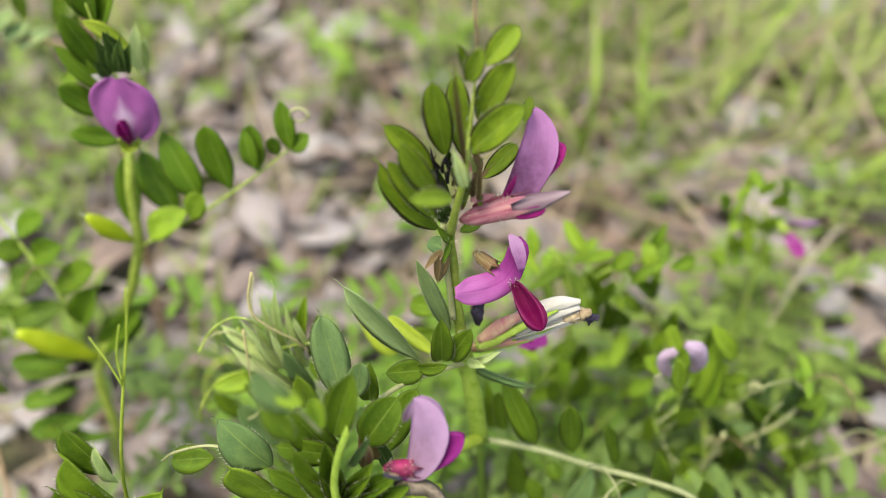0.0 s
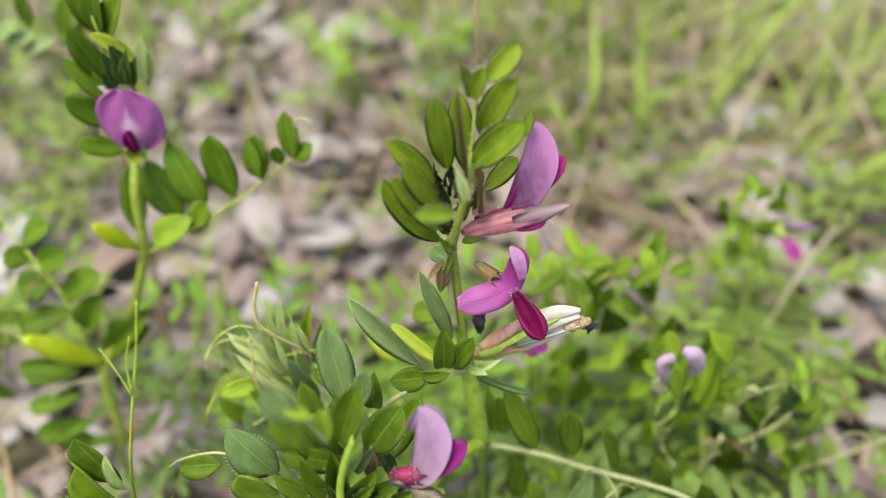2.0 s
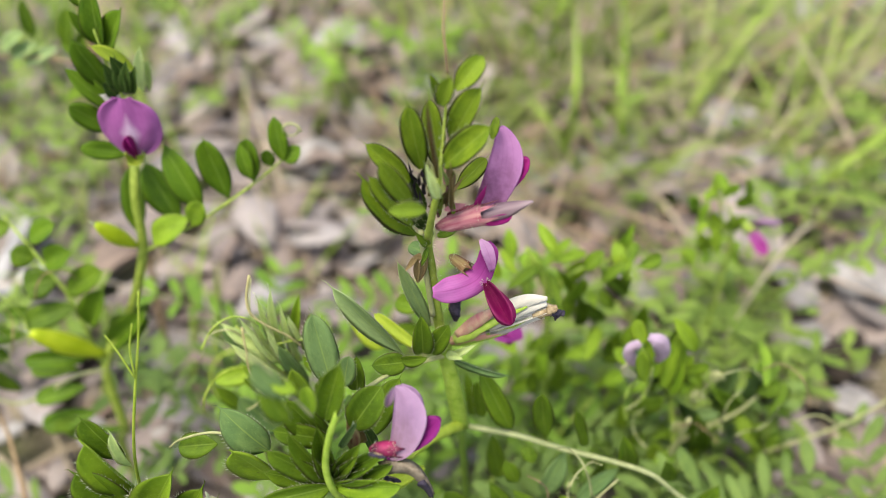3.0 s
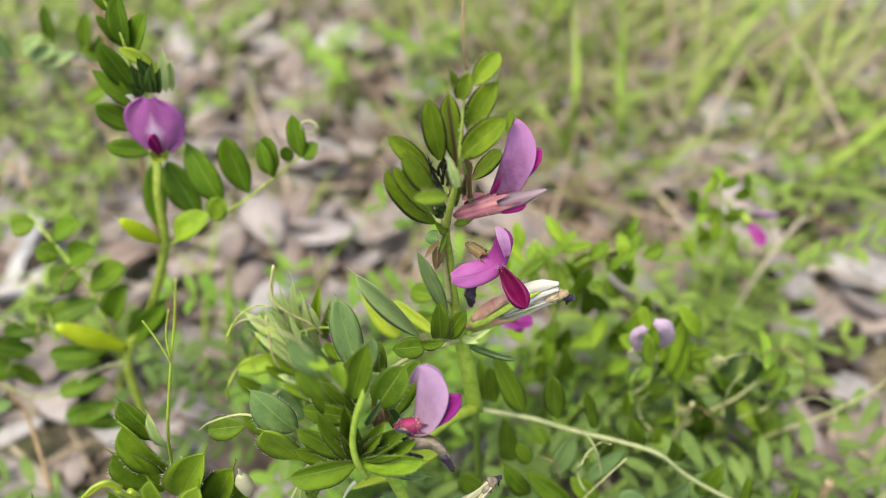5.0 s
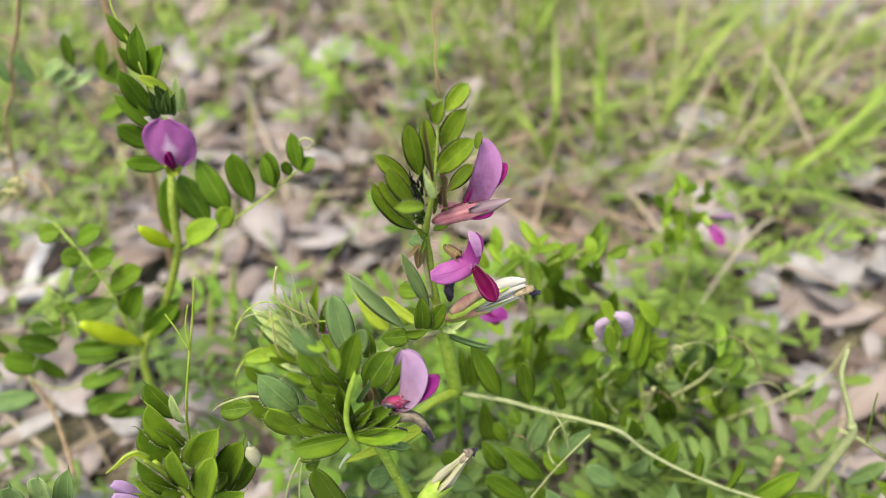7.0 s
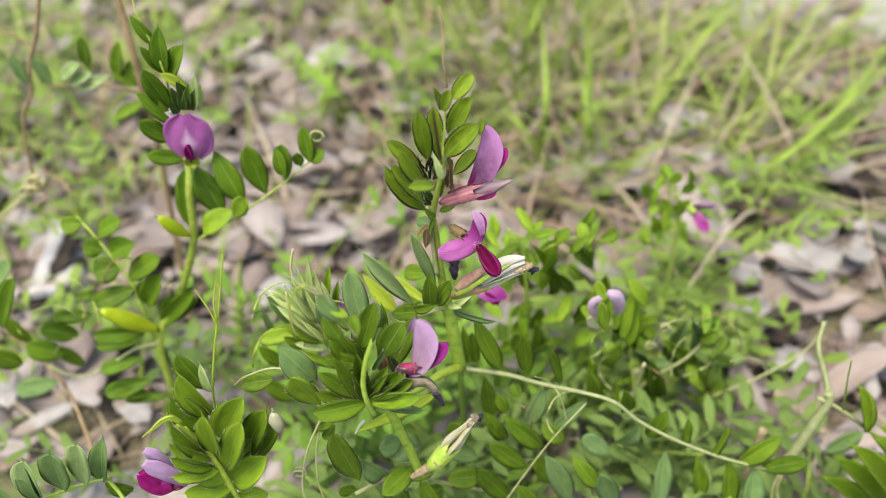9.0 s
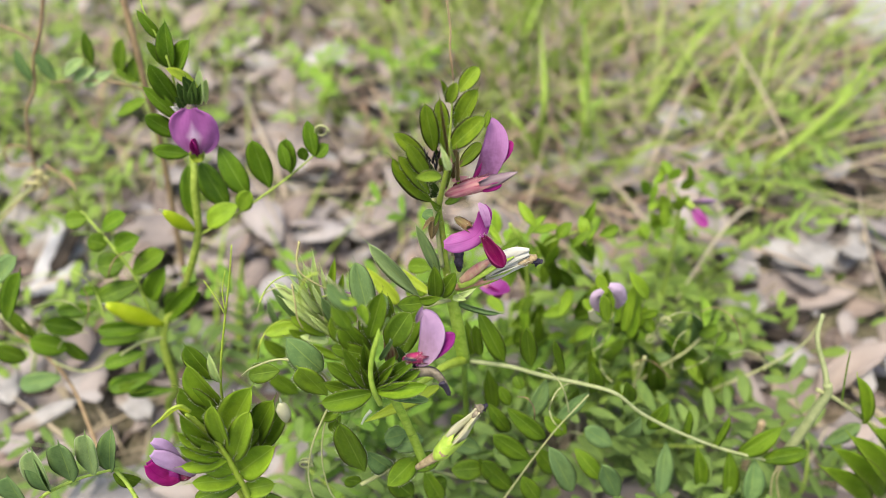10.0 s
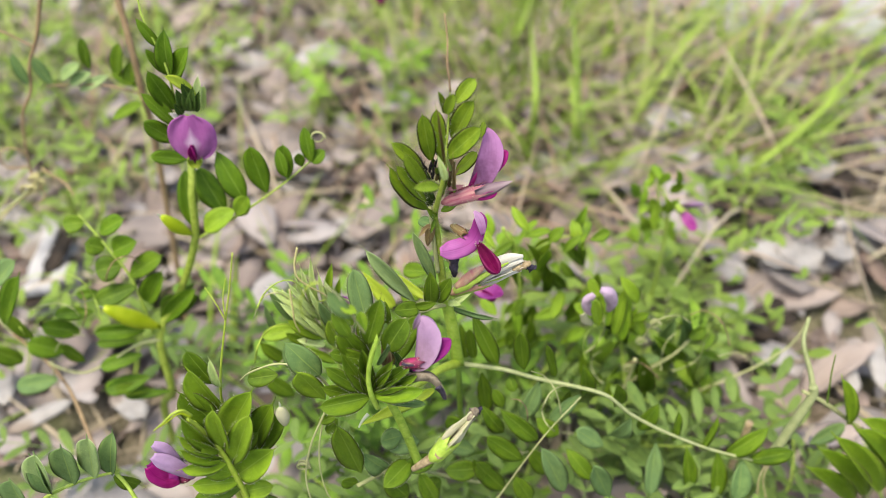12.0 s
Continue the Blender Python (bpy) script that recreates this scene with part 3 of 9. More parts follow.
def bud(parent, place, ahead, size):
    """A closed flower bud: pink hairy calyx tube and a pointed grey-lilac roll of petals."""
    at = axes_pose(place, ahead, (0, -0.3, 1))
    whole = part("flower_bud", calyx_body(bmesh.new(), 7.4 * size, 1.5 * size), CALYX_PINK, parent, "closed bud with a pink hairy calyx", at)
    bm = spindle(bmesh.new(), 9.4 * size, 1.75 * size, 0.9 * size, 0.05, 0.25, 2, 12, 18, 0.8)
    sub("rolled_petal", bm, BUD_PLAIN, whole, at @ Matrix.Translation((0, 6.2 * size * MM, -0.1 * size * MM)) @ Matrix.Rotation(-0.05, 4, "X"), "grey-lilac rolled petals")
    bm = petal(bmesh.new(), 5.5 * size, 2.6 * size, 1.0, 0.1, 0.5, paddle, 0.12, 9, 7)
    sub("inner_petal", bm, PETAL_MAGENTA, whole, at @ Matrix.Translation((0.9 * size * MM, 6.3 * size * MM, -0.6 * size * MM)) @ Matrix.Rotation(1.2, 4, "Y"))
    return whole


def withered_flower(parent, place, ahead, size, skin=None, plump=1.0, paper=None, cap=None):
    """A spent flower: pinkish green calyx, white papery roll, black shrivelled tip."""
    at = axes_pose(place, ahead, (0, -0.4, 1))
    whole = part("withered_flower", calyx_body(bmesh.new(), 6.4 * size, 1.15 * plump * size), skin or CALYX_MIXED, parent, "spent flower with white papery petals and black tip", at)
    sub("calyx_fold", calyx_body(bmesh.new(), 6.6 * size, 0.85 * plump * size, seed=3), STEM_LIGHT, whole, at @ Matrix.Translation((0.42 * plump * size * MM, 0.3 * size * MM, -0.3 * plump * size * MM)))
    for i, (turn, wide) in enumerate(((0.0, 3.0), (1.2, 2.4), (-1.1, 2.6), (2.6, 2.2))):
        bm = petal(bmesh.new(), (12.0 - i) * size, wide * plump * size, 2.0, 0.12 - 0.1 * i, 0.9, lambda v: 0.75 + 0.25 * math.sin(5 * v), 0.12, 9, 5)
        sub("papery_petal", bm, STEM_LIGHT if i == 3 else paper or PETAL_WHITE, whole, at @ Matrix.Translation((0, 5.0 * size * MM, 0)) @ Matrix.Rotation(turn, 4, "Y"))
    bm = spindle(bmesh.new(), 4.2 * size, 0.85 * plump ** 0.6 * size, 0.8 * plump ** 0.6 * size, 0.4, 1.0, 3, 11, 14)
    sub("brown_tip", bm, cap or WITHERED_BROWN, whole, at @ Matrix.Translation((0, 14.4 * size * MM, 0.6 * size * MM)))
    bm = spindle(bmesh.new(), 3.2 * size, 0.9 * size, 0.6 * size, 0.3, 1.6, 8, 12, 16)
    sub("black_tip", bm, WITHERED, whole, at @ Matrix.Translation((0, 16.8 * size * MM, 0.5 * size * MM)) @ Matrix.Rotation(-1.0, 4, "X"))
    return whole


def shrivelled(parent, place, ahead, size):
    """A hanging dried petal, crumpled and dark."""
    at = axes_pose(place, ahead, (0, -1, 0.3))
    whole = part("shrivelled_petal", spindle(bmesh.new(), 9.0 * size, 1.2 * size, 1.0 * size, 0.35, 1.3, 5, 10, 16), WITHERED, parent, "dark shrivelled petal", at)
    sub("papery_petal", spindle(bmesh.new(), 7.5 * size, 1.0 * size, 1.3 * size, 0.3, 1.3, 9), WITHERED_BROWN, whole, at @ Matrix.Translation((0.7 * size * MM, 0, -0.6 * size * MM)) @ Matrix.Rotation(0.12, 4, "Z"))
    return whole


def pod(parent, base, tip, width, material, name="young_pod", label="plump yellow-green young pod"):
    """A plump yellow-green stipule pod with a dry white tip."""
    a, b = Vector(base), Vector(tip)
    at = axes_pose(base, b - a, (0, -0.5, 1))
    whole = part(name, spindle(bmesh.new(), (b - a).length, width * 0.8, width, 0.12, 0.12, 4), material, parent, label, at)
    sub("dry_tip", spindle(bmesh.new(), 2.2, 0.35, 0.2, 0.2, 0.5), HAIR, whole, at @ Matrix.Translation((0, (b - a).length * 0.97 * MM, 0.08 * (b - a).length * MM)))
    return whole


def coil(parent, place, radius, turns, thick=0.34, material=None):
    """A curled tendril end."""
    bm = bmesh.new()
    pts = []
    for i in range(turns * 8 + 1):
        a = 2 * math.pi * i / 8
        k = radius * (1 - 0.35 * i / (turns * 8))
        pts.append((Vector(place) + Vector((math.cos(a) * k, 0.5 * i / 4, math.sin(a) * k))) * MM)
    tube(bm, pts, thick * MM, 0.65 * thick * MM, 5, 3)
    return part("curled_tendril", bm, material or STEM_PALE, parent)


# ---- ground ----
SOIL = Nodes("litter soil")
_n = SOIL.noise(60.0, 8.0)
_m = SOIL.noise(420.0, 6.0)
_t = SOIL.ramp(_n, (0.3, (0.07, 0.054, 0.04)), (0.5, (0.17, 0.135, 0.105)), (0.7, (0.27, 0.22, 0.18)))
_t = SOIL.mix(SOIL.ramp(_m, (0.42, (1, 1, 1)), (0.55, (0, 0, 0))), _t, (0.07, 0.055, 0.035))
_g = SOIL.ramp(SOIL.noise(2.2, 6.0), (0.42, (0, 0, 0)), (0.58, (1, 1, 1)))
_t = SOIL.mix(_g, _t, SOIL.ramp(SOIL.noise(35.0, 6.0), (0.35, (0.05, 0.08, 0.02)), (0.65, (0.14, 0.17, 0.06))))
SOIL.link(_t, SOIL.bsdf.inputs["Base Color"])
SOIL.bsdf.inputs["Roughness"].default_value = 0.9
SOIL.bump(_m, 0.8, 0.003)


def ground_height(x, y):
    """Small swells of the ground, in metres, flat far off."""
    d = math.hypot(x, y - 0.2)
    return (0.006 * noise.noise(Vector((x * 9, y * 9, 0))) + 0.003 * noise.noise(Vector((x * 30, y * 30, 4)))) * max(0.0, 1 - d / 3)


def make_ground():
    bm = bmesh.new()
    steps = [s for s in np.linspace(-1, 1, 121)]
    def spread(s):
        return (0.7 * s + 0.0) if abs(s) < 0.75 else math.copysign(0.525 + 400 * (abs(s) - 0.75) ** 2.2 * 5, s)
    grid = []
    for a in steps:
        row = []
        for b in steps:
            x, y = spread(a), 0.25 + spread(b)
            row.append(bm.verts.new((x, y, ground_height(x, y) - 0.004)))
        grid.append(row)
    for i in range(len(steps) - 1):
        for j in range(len(steps) - 1):
            bm.faces.new((grid[i][j], grid[i + 1][j], grid[i + 1][j + 1], grid[i][j + 1]))
    return tagged(new("ground", put_mesh(bm, "ground", SOIL.mat)), "soil covered with dry leaf litter", "ground", kind="structure")


make_ground()

# ---- pale worn path beside the grass ----
def path_edge(u):
    """The wavering near edge of the path, u metres along it."""
    return 0.014 * noise.noise(Vector((u * 8, 3, 0))) + 0.006 * noise.noise(Vector((u * 30, 7, 0)))


def make_path():
    """A low sheet of pale compacted grit with a ragged edge, running off past the grass."""
    at = Matrix.Translation((0.20, 0.452, 0)) @ Matrix.Rotation(radians(-22), 4, "Z")
    bm = bmesh.new()
    rows = []
    along = [-4.6 + 0.1 * i for i in range(40)] + [-0.6 + 0.01 * i for i in range(160)] + [1.0 + 0.1 * i for i in range(41)]
    for u in along:
        row = []
        for j, v in enumerate((0.0, 0.004, 0.03, 0.1, 0.25, 0.5, 0.9)):
            q = at @ Vector((u, v + path_edge(u) * (1 - v), 0))
            lift = -0.004 if j == 0 else 0.006 + 0.002 * noise.noise(Vector((u * 25, v * 25, 1)))
            row.append(bm.verts.new((q.x, q.y, ground_height(q.x, q.y) + lift)))
        rows.append(row)
    for a, b in zip(rows, rows[1:]):
        for j in range(6):
            bm.faces.new((a[j], b[j], b[j + 1], a[j + 1]))
    return tagged(new("pavement", put_mesh(bm, "pavement", GRIT)), "pale grey compacted grit path with a ragged edge", "path", kind="structure")


make_path()


def on_path(x, y):
    return math.sin(radians(22)) * (x - 0.20) + math.cos(radians(22)) * (y - 0.452) > 0.015


# ---- dry leaf litter ----
LITTER = varied("dry leaf", ((0.13, 0.095, 0.078), (0.29, 0.24, 0.23), (0.35, 0.32, 0.32), (0.23, 0.16, 0.13), (0.375, 0.355, 0.365), (0.30, 0.25, 0.235)), 160.0, 0.8, 0.5)
LITTER_THIN = varied("dry straw", ((0.28, 0.23, 0.16), (0.36, 0.31, 0.23), (0.24, 0.19, 0.13), (0.40, 0.36, 0.28)), 200.0, 0.75, 0.3)
DRY_LEAF = Nodes("single dry leaf")
_r = DRY_LEAF.node("ShaderNodeObjectInfo").outputs["Random"]
_c = DRY_LEAF.ramp(_r, (0.0, (0.18, 0.13, 0.105)), (0.3, (0.31, 0.265, 0.255)), (0.6, (0.355, 0.33, 0.335)), (0.85, (0.24, 0.175, 0.145)), (1.0, (0.39, 0.38, 0.395)))
_c = DRY_LEAF.mix(DRY_LEAF.math("MULTIPLY", DRY_LEAF.noise(6.0, 6.0), 0.45), _c, (0.15, 0.10, 0.07))
DRY_LEAF.link(_c, DRY_LEAF.bsdf.inputs["Base Color"])
DRY_LEAF.bsdf.inputs["Roughness"].default_value = 0.8
DRY_LEAF.bump(DRY_LEAF.noise(20.0, 5.0), 0.5, 0.0006)

rng = random.Random(11)


def curled_leaf_mesh(seed, kind="pointed"):
    """A dead leaf, curled and warped, 1 long and 1 wide."""
    r = random.Random(seed)
    bm = bmesh.new()
    blade(bm, 1.0, outline(kind), r.uniform(-0.8, 0.9), r.uniform(-0.3, 0.6), 0.03, 9, r.uniform(0.01, 0.05))
    for v in bm.verts:
        v.co += Vector((0.05 * noise.noise(v.co * 3 + Vector((seed, 0, 0))), 0, 0.10 * noise.noise(v.co * 2.4 + Vector((0, seed, 0)))))
    return put_mesh(bm, "dry_leaf", DRY_LEAF.mat)


DEAD = [curled_leaf_mesh(s, k) for s, k in ((1, "pointed"), (2, "oblong"), (3, "pointed"), (4, "obovate"), (5, "round"), (6, "oblong"))]
for i in range(300):
    x, y = rng.uniform(-0.33, 0.33), rng.uniform(0.05, 0.50)
    size = rng.uniform(0.018, 0.050)
    ob = tagged(new("dry_leaf", DEAD[i % 6]), "curled dry leaf, pale brown, lying on the soil", "dry leaf", "dry leaves on the ground")
    ob.matrix_world = (Matrix.Translation((x, y, ground_height(x, y) + rng.uniform(0.0, 0.006)))
                       @ Euler((rng.gauss(0, 0.28), rng.gauss(0, 0.28), rng.uniform(0, 6.28))).to_matrix().to_4x4()
                       @ Matrix.Diagonal((size * rng.uniform(0.3, 0.7), size, size * 0.8, 1)))


def scatter_flakes(name, count, material, lo, hi, wide, region, label, lift=0.004):
    """Many small curled flakes in one mesh."""
    verts, faces = [], []
    for _ in range(count):
        x, y = region()
        n, w = rng.uniform(lo, hi), rng.uniform(*wide)
        turn = Euler((rng.gauss(0, 0.3), rng.gauss(0, 0.3), rng.uniform(0, 6.28))).to_matrix()
        at = Vector((x, y, ground_height(x, y) + rng.uniform(-0.001, lift)))
        curve = rng.uniform(-0.25, 0.3)
        base = len(verts)
        for v in (0.0, 0.3, 0.7, 1.0):
            k = (0.35, 1.0, 0.9, 0.25)[int(v * 3 + 0.2)] * n * w * 0.5
            for c in (-1, 0, 1):
                jig = rng.uniform(0.8, 1.2)
                verts.append(at + turn @ Vector((c * k * jig, (v - 0.5) * n, curve * n * (v - 0.5) ** 2 + abs(c) * k * 0.25)))
        for a in range(3):
            for b in range(2):
                q = base + a * 3 + b
                faces.append((q, q + 1, q + 4, q + 3))
    me = bpy.data.meshes.new(name)
    me.from_pydata(verts, [], faces)
    me.materials.append(material)
    for p in me.polygons:
        p.use_smooth = True
    ob = new(name, me)
    thick = ob.modifiers.new("thickness", "SOLIDIFY")
    thick.thickness = 0.0004
    return tagged(ob, label, "leaf litter", kind="stuff")


def near_field():
    while True:
        x, y = rng.uniform(-0.42, 0.42), rng.uniform(0.0, 0.72)
        if not on_path(x, y) or rng.random() < 0.12:
            return x, y


scatter_flakes("leaf_litter", 2600, LITTER, 0.006, 0.018, (0.35, 0.8), near_field, "crumbled pale brown leaf litter over soil", 0.004)
scatter_flakes("leaf_litter", 1150, LITTER, 0.016, 0.035, (0.3, 0.6), near_field, "broken pale dry leaves over soil", 0.014)
scatter_flakes("straw_litter", 1300, LITTER_THIN, 0.015, 0.06, (0.02, 0.06), near_field, "thin dry straw and stalks over the litter", 0.012)


# ---- grass ----
GRASS = varied("grass blade", ((0.21, 0.33, 0.05), (0.31, 0.45, 0.07), (0.41, 0.52, 0.12), (0.49, 0.54, 0.20), (0.28, 0.41, 0.06)), 90.0, 0.55, 0.2, 0.0002, 0.3)
GRASS_DRY = varied("dry grass", ((0.46, 0.37, 0.27), (0.57, 0.48, 0.39), (0.45, 0.28, 0.20), (0.55, 0.49, 0.37)), 90.0, 0.65, 0.2, 0.0002, 0.2)


def grass(name, count, material, region, length, width, lean, label, heading=None, flop=None):
    """Curved tapering blades, folded along the middle, rooted in the ground, in one mesh."""
    verts, faces = [], []
    for _ in range(count):
        x, y = region()
        n, w = rng.uniform(*length), rng.uniform(*width)
        a = rng.gauss(*heading) if heading else rng.uniform(0, 6.28)
        away, side = Vector((math.cos(a), math.sin(a), 0)), Vector((-math.sin(a), math.cos(a), 0))
        tilt0, tilt1 = rng.uniform(0.25, lean * 0.9), rng.uniform(0.8, lean * 1.7)
        if flop:
            tilt0, tilt1 = rng.uniform(flop[0], flop[1]), rng.uniform(flop[1], flop[2])
        q = Vector((x, y, ground_height(x, y) - 0.004))
        base, rows = len(verts), 7
        for i in range(rows):
            v = i / (rows - 1)
            t = tilt0 + (tilt1 - tilt0) * v
            half = w * 0.5 * (1 - v ** 2.2) + 0.00008
            up = Vector((-away.x * math.cos(t), -away.y * math.cos(t), math.sin(t)))
            verts += [q - side * half, q - up * half * 0.5, q + side * half, q + up * half * 0.2]
            q = q + (away * math.sin(t) + Vector((0, 0, 1)) * math.cos(t)) * (n / (rows - 1))
        for i in range(rows - 1):
            for j in range(4):
                b = base + i * 4
                faces.append((b + j, b + (j + 1) % 4, b + 4 + (j + 1) % 4, b + 4 + j))
    me = bpy.data.meshes.new(name)
    me.from_pydata(verts, [], faces)
    me.materials.append(material)
    for p in me.polygons:
        p.use_smooth = True
    return tagged(new(name, me), label, "grass", kind="stuff")


def tufts(spots, spread):
    def pick():
        x, y, k = rng.choices(spots, [s[2] for s in spots])[0]
        p = x + rng.gauss(0, spread * k), y + rng.gauss(0, spread * k)
        while on_path(*p):
            p = x + rng.gauss(0, spread * k), y + rng.gauss(0, spread * k)
        return p
    return pick


RIGHT_TUFTS = [(0.06, 0.40, 1.2), (0.12, 0.46, 1.5), (0.18, 0.40, 1.2), (0.02, 0.50, 1.3), (0.10, 0.36, 0.8), (0.24, 0.28, 0.6)]
LEFT_TUFTS = [(-0.28, 0.45, 1.4), (-0.20, 0.38, 1.0), (-0.14, 0.48, 1.2), (-0.32, 0.34, 1.0), (-0.26, 0.25, 0.8), (-0.06, 0.55, 1.0)]
MIDDLE_CLUMPS = [(0.015, 0.40, 1.0), (0.05, 0.36, 0.7), (0.075, 0.43, 1.2), (0.0, 0.47, 1.0), (0.10, 0.50, 1.0)]
SLOPING = [(0.12, 0.32, 0.8), (0.15, 0.30, 0.6), (0.17, 0.36, 0.7), (0.10, 0.38, 1.0), (0.19, 0.40, 0.8), (0.08, 0.46, 1.2)]
grass("grass", 80, GRASS, tufts(RIGHT_TUFTS, 0.05), (0.05, 0.13), (0.0011, 0.0034), 1.4, "green grass tufts growing through the litter", flop=(0.5, 1.1, 1.9))
grass("grass", 240, GRASS, tufts(LEFT_TUFTS, 0.05), (0.04, 0.12), (0.0014, 0.0034), 1.2, "green grass tufts growing through the litter")
grass("grass", 150, GRASS, tufts(MIDDLE_CLUMPS, 0.022), (0.05, 0.11), (0.0014, 0.0038), 1.0, "upright clumps of bright green grass in the litter", flop=(0.05, 0.6, 1.4))
grass("grass", 46, GRASS, tufts(SLOPING, 0.026), (0.08, 0.17), (0.0022, 0.0048), 1.0, "long bright grass blades leaning over the litter", heading=(0.5, 0.5), flop=(0.8, 1.15, 1.7))
grass("grass", 160, GRASS, tufts(SLOPING, 0.045), (0.05, 0.13), (0.0010, 0.0030), 1.0, "thin green grass tangled over the litter", flop=(0.6, 1.1, 2.0))
grass("dry_grass", 330, GRASS_DRY, tufts(RIGHT_TUFTS + SLOPING, 0.055), (0.05, 0.15), (0.0008, 0.0028), 1.6, "dry yellowed grass stalks among the green", flop=(0.6, 1.2, 2.0))
BEHIND_STEM = [(-0.02, 0.30, 0.8), (0.02, 0.28, 0.8), (0.05, 0.31, 1.0), (0.0, 0.34, 1.0), (-0.05, 0.36, 1.0), (0.07, 0.27, 0.7)]
grass("grass", 90, GRASS, tufts(BEHIND_STEM, 0.03), (0.03, 0.09), (0.0007, 0.0022), 1.2, "thin green grass over the litter", flop=(0.5, 1.0, 1.9))
grass("dry_grass", 110, GRASS_DRY, tufts(BEHIND_STEM, 0.035), (0.03, 0.10), (0.0007, 0.0020), 1.6, "thin dry grass stalks over the litter", flop=(0.6, 1.2, 2.0))
grass("dry_grass", 160, GRASS_DRY, tufts(LEFT_TUFTS, 0.07), (0.05, 0.13), (0.0008, 0.0022), 1.6, "dry yellowed grass stalks among the green")
grass("grass", 60, GRASS, tufts([(-0.20, 0.30, 1.2), (-0.14, 0.26, 0.8), (-0.24, 0.34, 1.2), (-0.17, 0.22, 0.8)], 0.04), (0.03, 0.10), (0.0008, 0.0022), 1.2, "thin green grass among the weeds", flop=(0.3, 0.9, 1.8))
grass("grass", 170, GRASS, near_field, (0.02, 0.06), (0.0009, 0.0024), 1.2, "thin scattered grass in the litter")


def far_field():
    """The ground around, outside the close stretch."""
    while True:
        x, y = rng.gauss(0, 0.9), 0.2 + rng.gauss(0, 0.9)
        if (abs(x) > 0.42 or y < 0.0 or y > 0.72) and math.hypot(x, y) > 0.16 and not on_path(x, y):
            return x, y


scatter_flakes("leaf_litter", 6000, LITTER, 0.015, 0.05, (0.35, 0.8), far_field, "crumbled pale brown leaf litter over soil", 0.008)
grass("grass", 3200, GRASS, far_field, (0.04, 0.13), (0.0016, 0.0045), 1.2, "green grass growing all around through the litter")
grass("dry_grass", 1500, GRASS_DRY, far_field, (0.05, 0.15), (0.001, 0.003), 1.4, "dry yellowed grass all around")


# ---- low weeds ----
def weed(name, spots, count, size, label):
    """Low leafy weeds: many small oval leaves on thin stalks, in one mesh."""
    bm = bmesh.new()
    for _ in range(count):
        x, y, k = rng.choices(spots, [s[2] for s in spots])[0]
        px, py = x + rng.gauss(0, 0.02 * k), y + rng.gauss(0, 0.02 * k)
        h = rng.uniform(0.008, 0.05)
        n = rng.uniform(*size)
        made = bmesh.new()
        blade(made, n, lambda v: outline("oblong")(v) * n * 0.42, rng.uniform(-0.2, 0.7), 0.3, n * 0.03, 6)
        m = Matrix.Translation((px, py, ground_height(px, py) + h)) @ Euler((rng.uniform(-0.2, 1.2), rng.gauss(0, 0.4), rng.uniform(0, 6.28))).to_matrix().to_4x4()
        made.transform(m)
        me = bpy.data.meshes.new("tmp")
        made.to_mesh(me)
        made.free()
        bm.from_mesh(me)
        bpy.data.meshes.remove(me)
    return tagged(new(name, put_mesh(bm, name, LEAF_FAR)), label, "weeds", kind="stuff")


weed("low_weeds", [(0.09, 0.15, 1.4), (0.05, 0.13, 1.2), (0.12, 0.19, 1.3), (0.10, 0.11, 1.4), (-0.19, 0.28, 1.6)], 160, (0.004, 0.010), "tiny seedlings with small oval leaves")
weed("low_weeds", [(-0.03, 0.33, 0.7), (0.06, 0.30, 0.8), (-0.17, 0.36, 1.6), (-0.25, 0.40, 1.6), (0.12, 0.25, 1.2), (-0.10, 0.44, 1.4)], 150, (0.005, 0.011), "tiny seedlings with small oval leaves")


# ---- vetch mat ----
def compound_leaf(bm, foot, turn, rise, length, pairs, size, r):
    """A vetch leaf: an arching stalk with opposite leaflets, in metres."""
    out = Vector((math.cos(turn), math.sin(turn), 0))
    line = []
    q, a = Vector(foot), rise
    for i in range(9):
        line.append(q.copy())
        q = q + (out * math.cos(a) + Vector((0, 0, 1)) * math.sin(a)) * (length / 8)
        a -= r.uniform(0.02, 0.14)
    tube(bm, line, 0.00032, 0.00016, 5, 1)
    for k in range(pairs):
        v = 0.22 + 0.74 * k / max(1, pairs - 1)
        i = min(7, int(v * 8))
        p = line[i].lerp(line[i + 1], v * 8 - i)
        ahead = (line[i + 1] - line[i]).normalized()
        flat = Vector((0, 0, 1)).cross(ahead).normalized()
        for s in (-1, 1):
            n = size * r.uniform(0.8, 1.25) * (1 - 0.25 * abs(v - 0.5))
            y = (flat * s * r.uniform(0.8, 1.0) + ahead * r.uniform(0.35, 0.8) + Vector((0, 0, r.uniform(-0.1, 0.5)))).normalized()
            z = (Vector((r.gauss(0, 0.25), r.gauss(0, 0.25), 1)) - y * y.z).normalized()
            z = (z - y * z.dot(y)).normalized()
            made = bmesh.new()
            wide = n * r.uniform(0.29, 0.43)
            blade(made, n, lambda t: outline("oblong")(t) * wide, r.uniform(-0.1, 0.6), r.uniform(0.1, 0.35), n * 0.03, 7)
            made.transform(Matrix.Translation(p) @ Matrix((y.cross(z), y, z)).transposed().to_4x4())
            me = bpy.data.meshes.new("tmp")
            made.to_mesh(me)
            made.free()
            bm.from_mesh(me)
            bpy.data.meshes.remove(me)


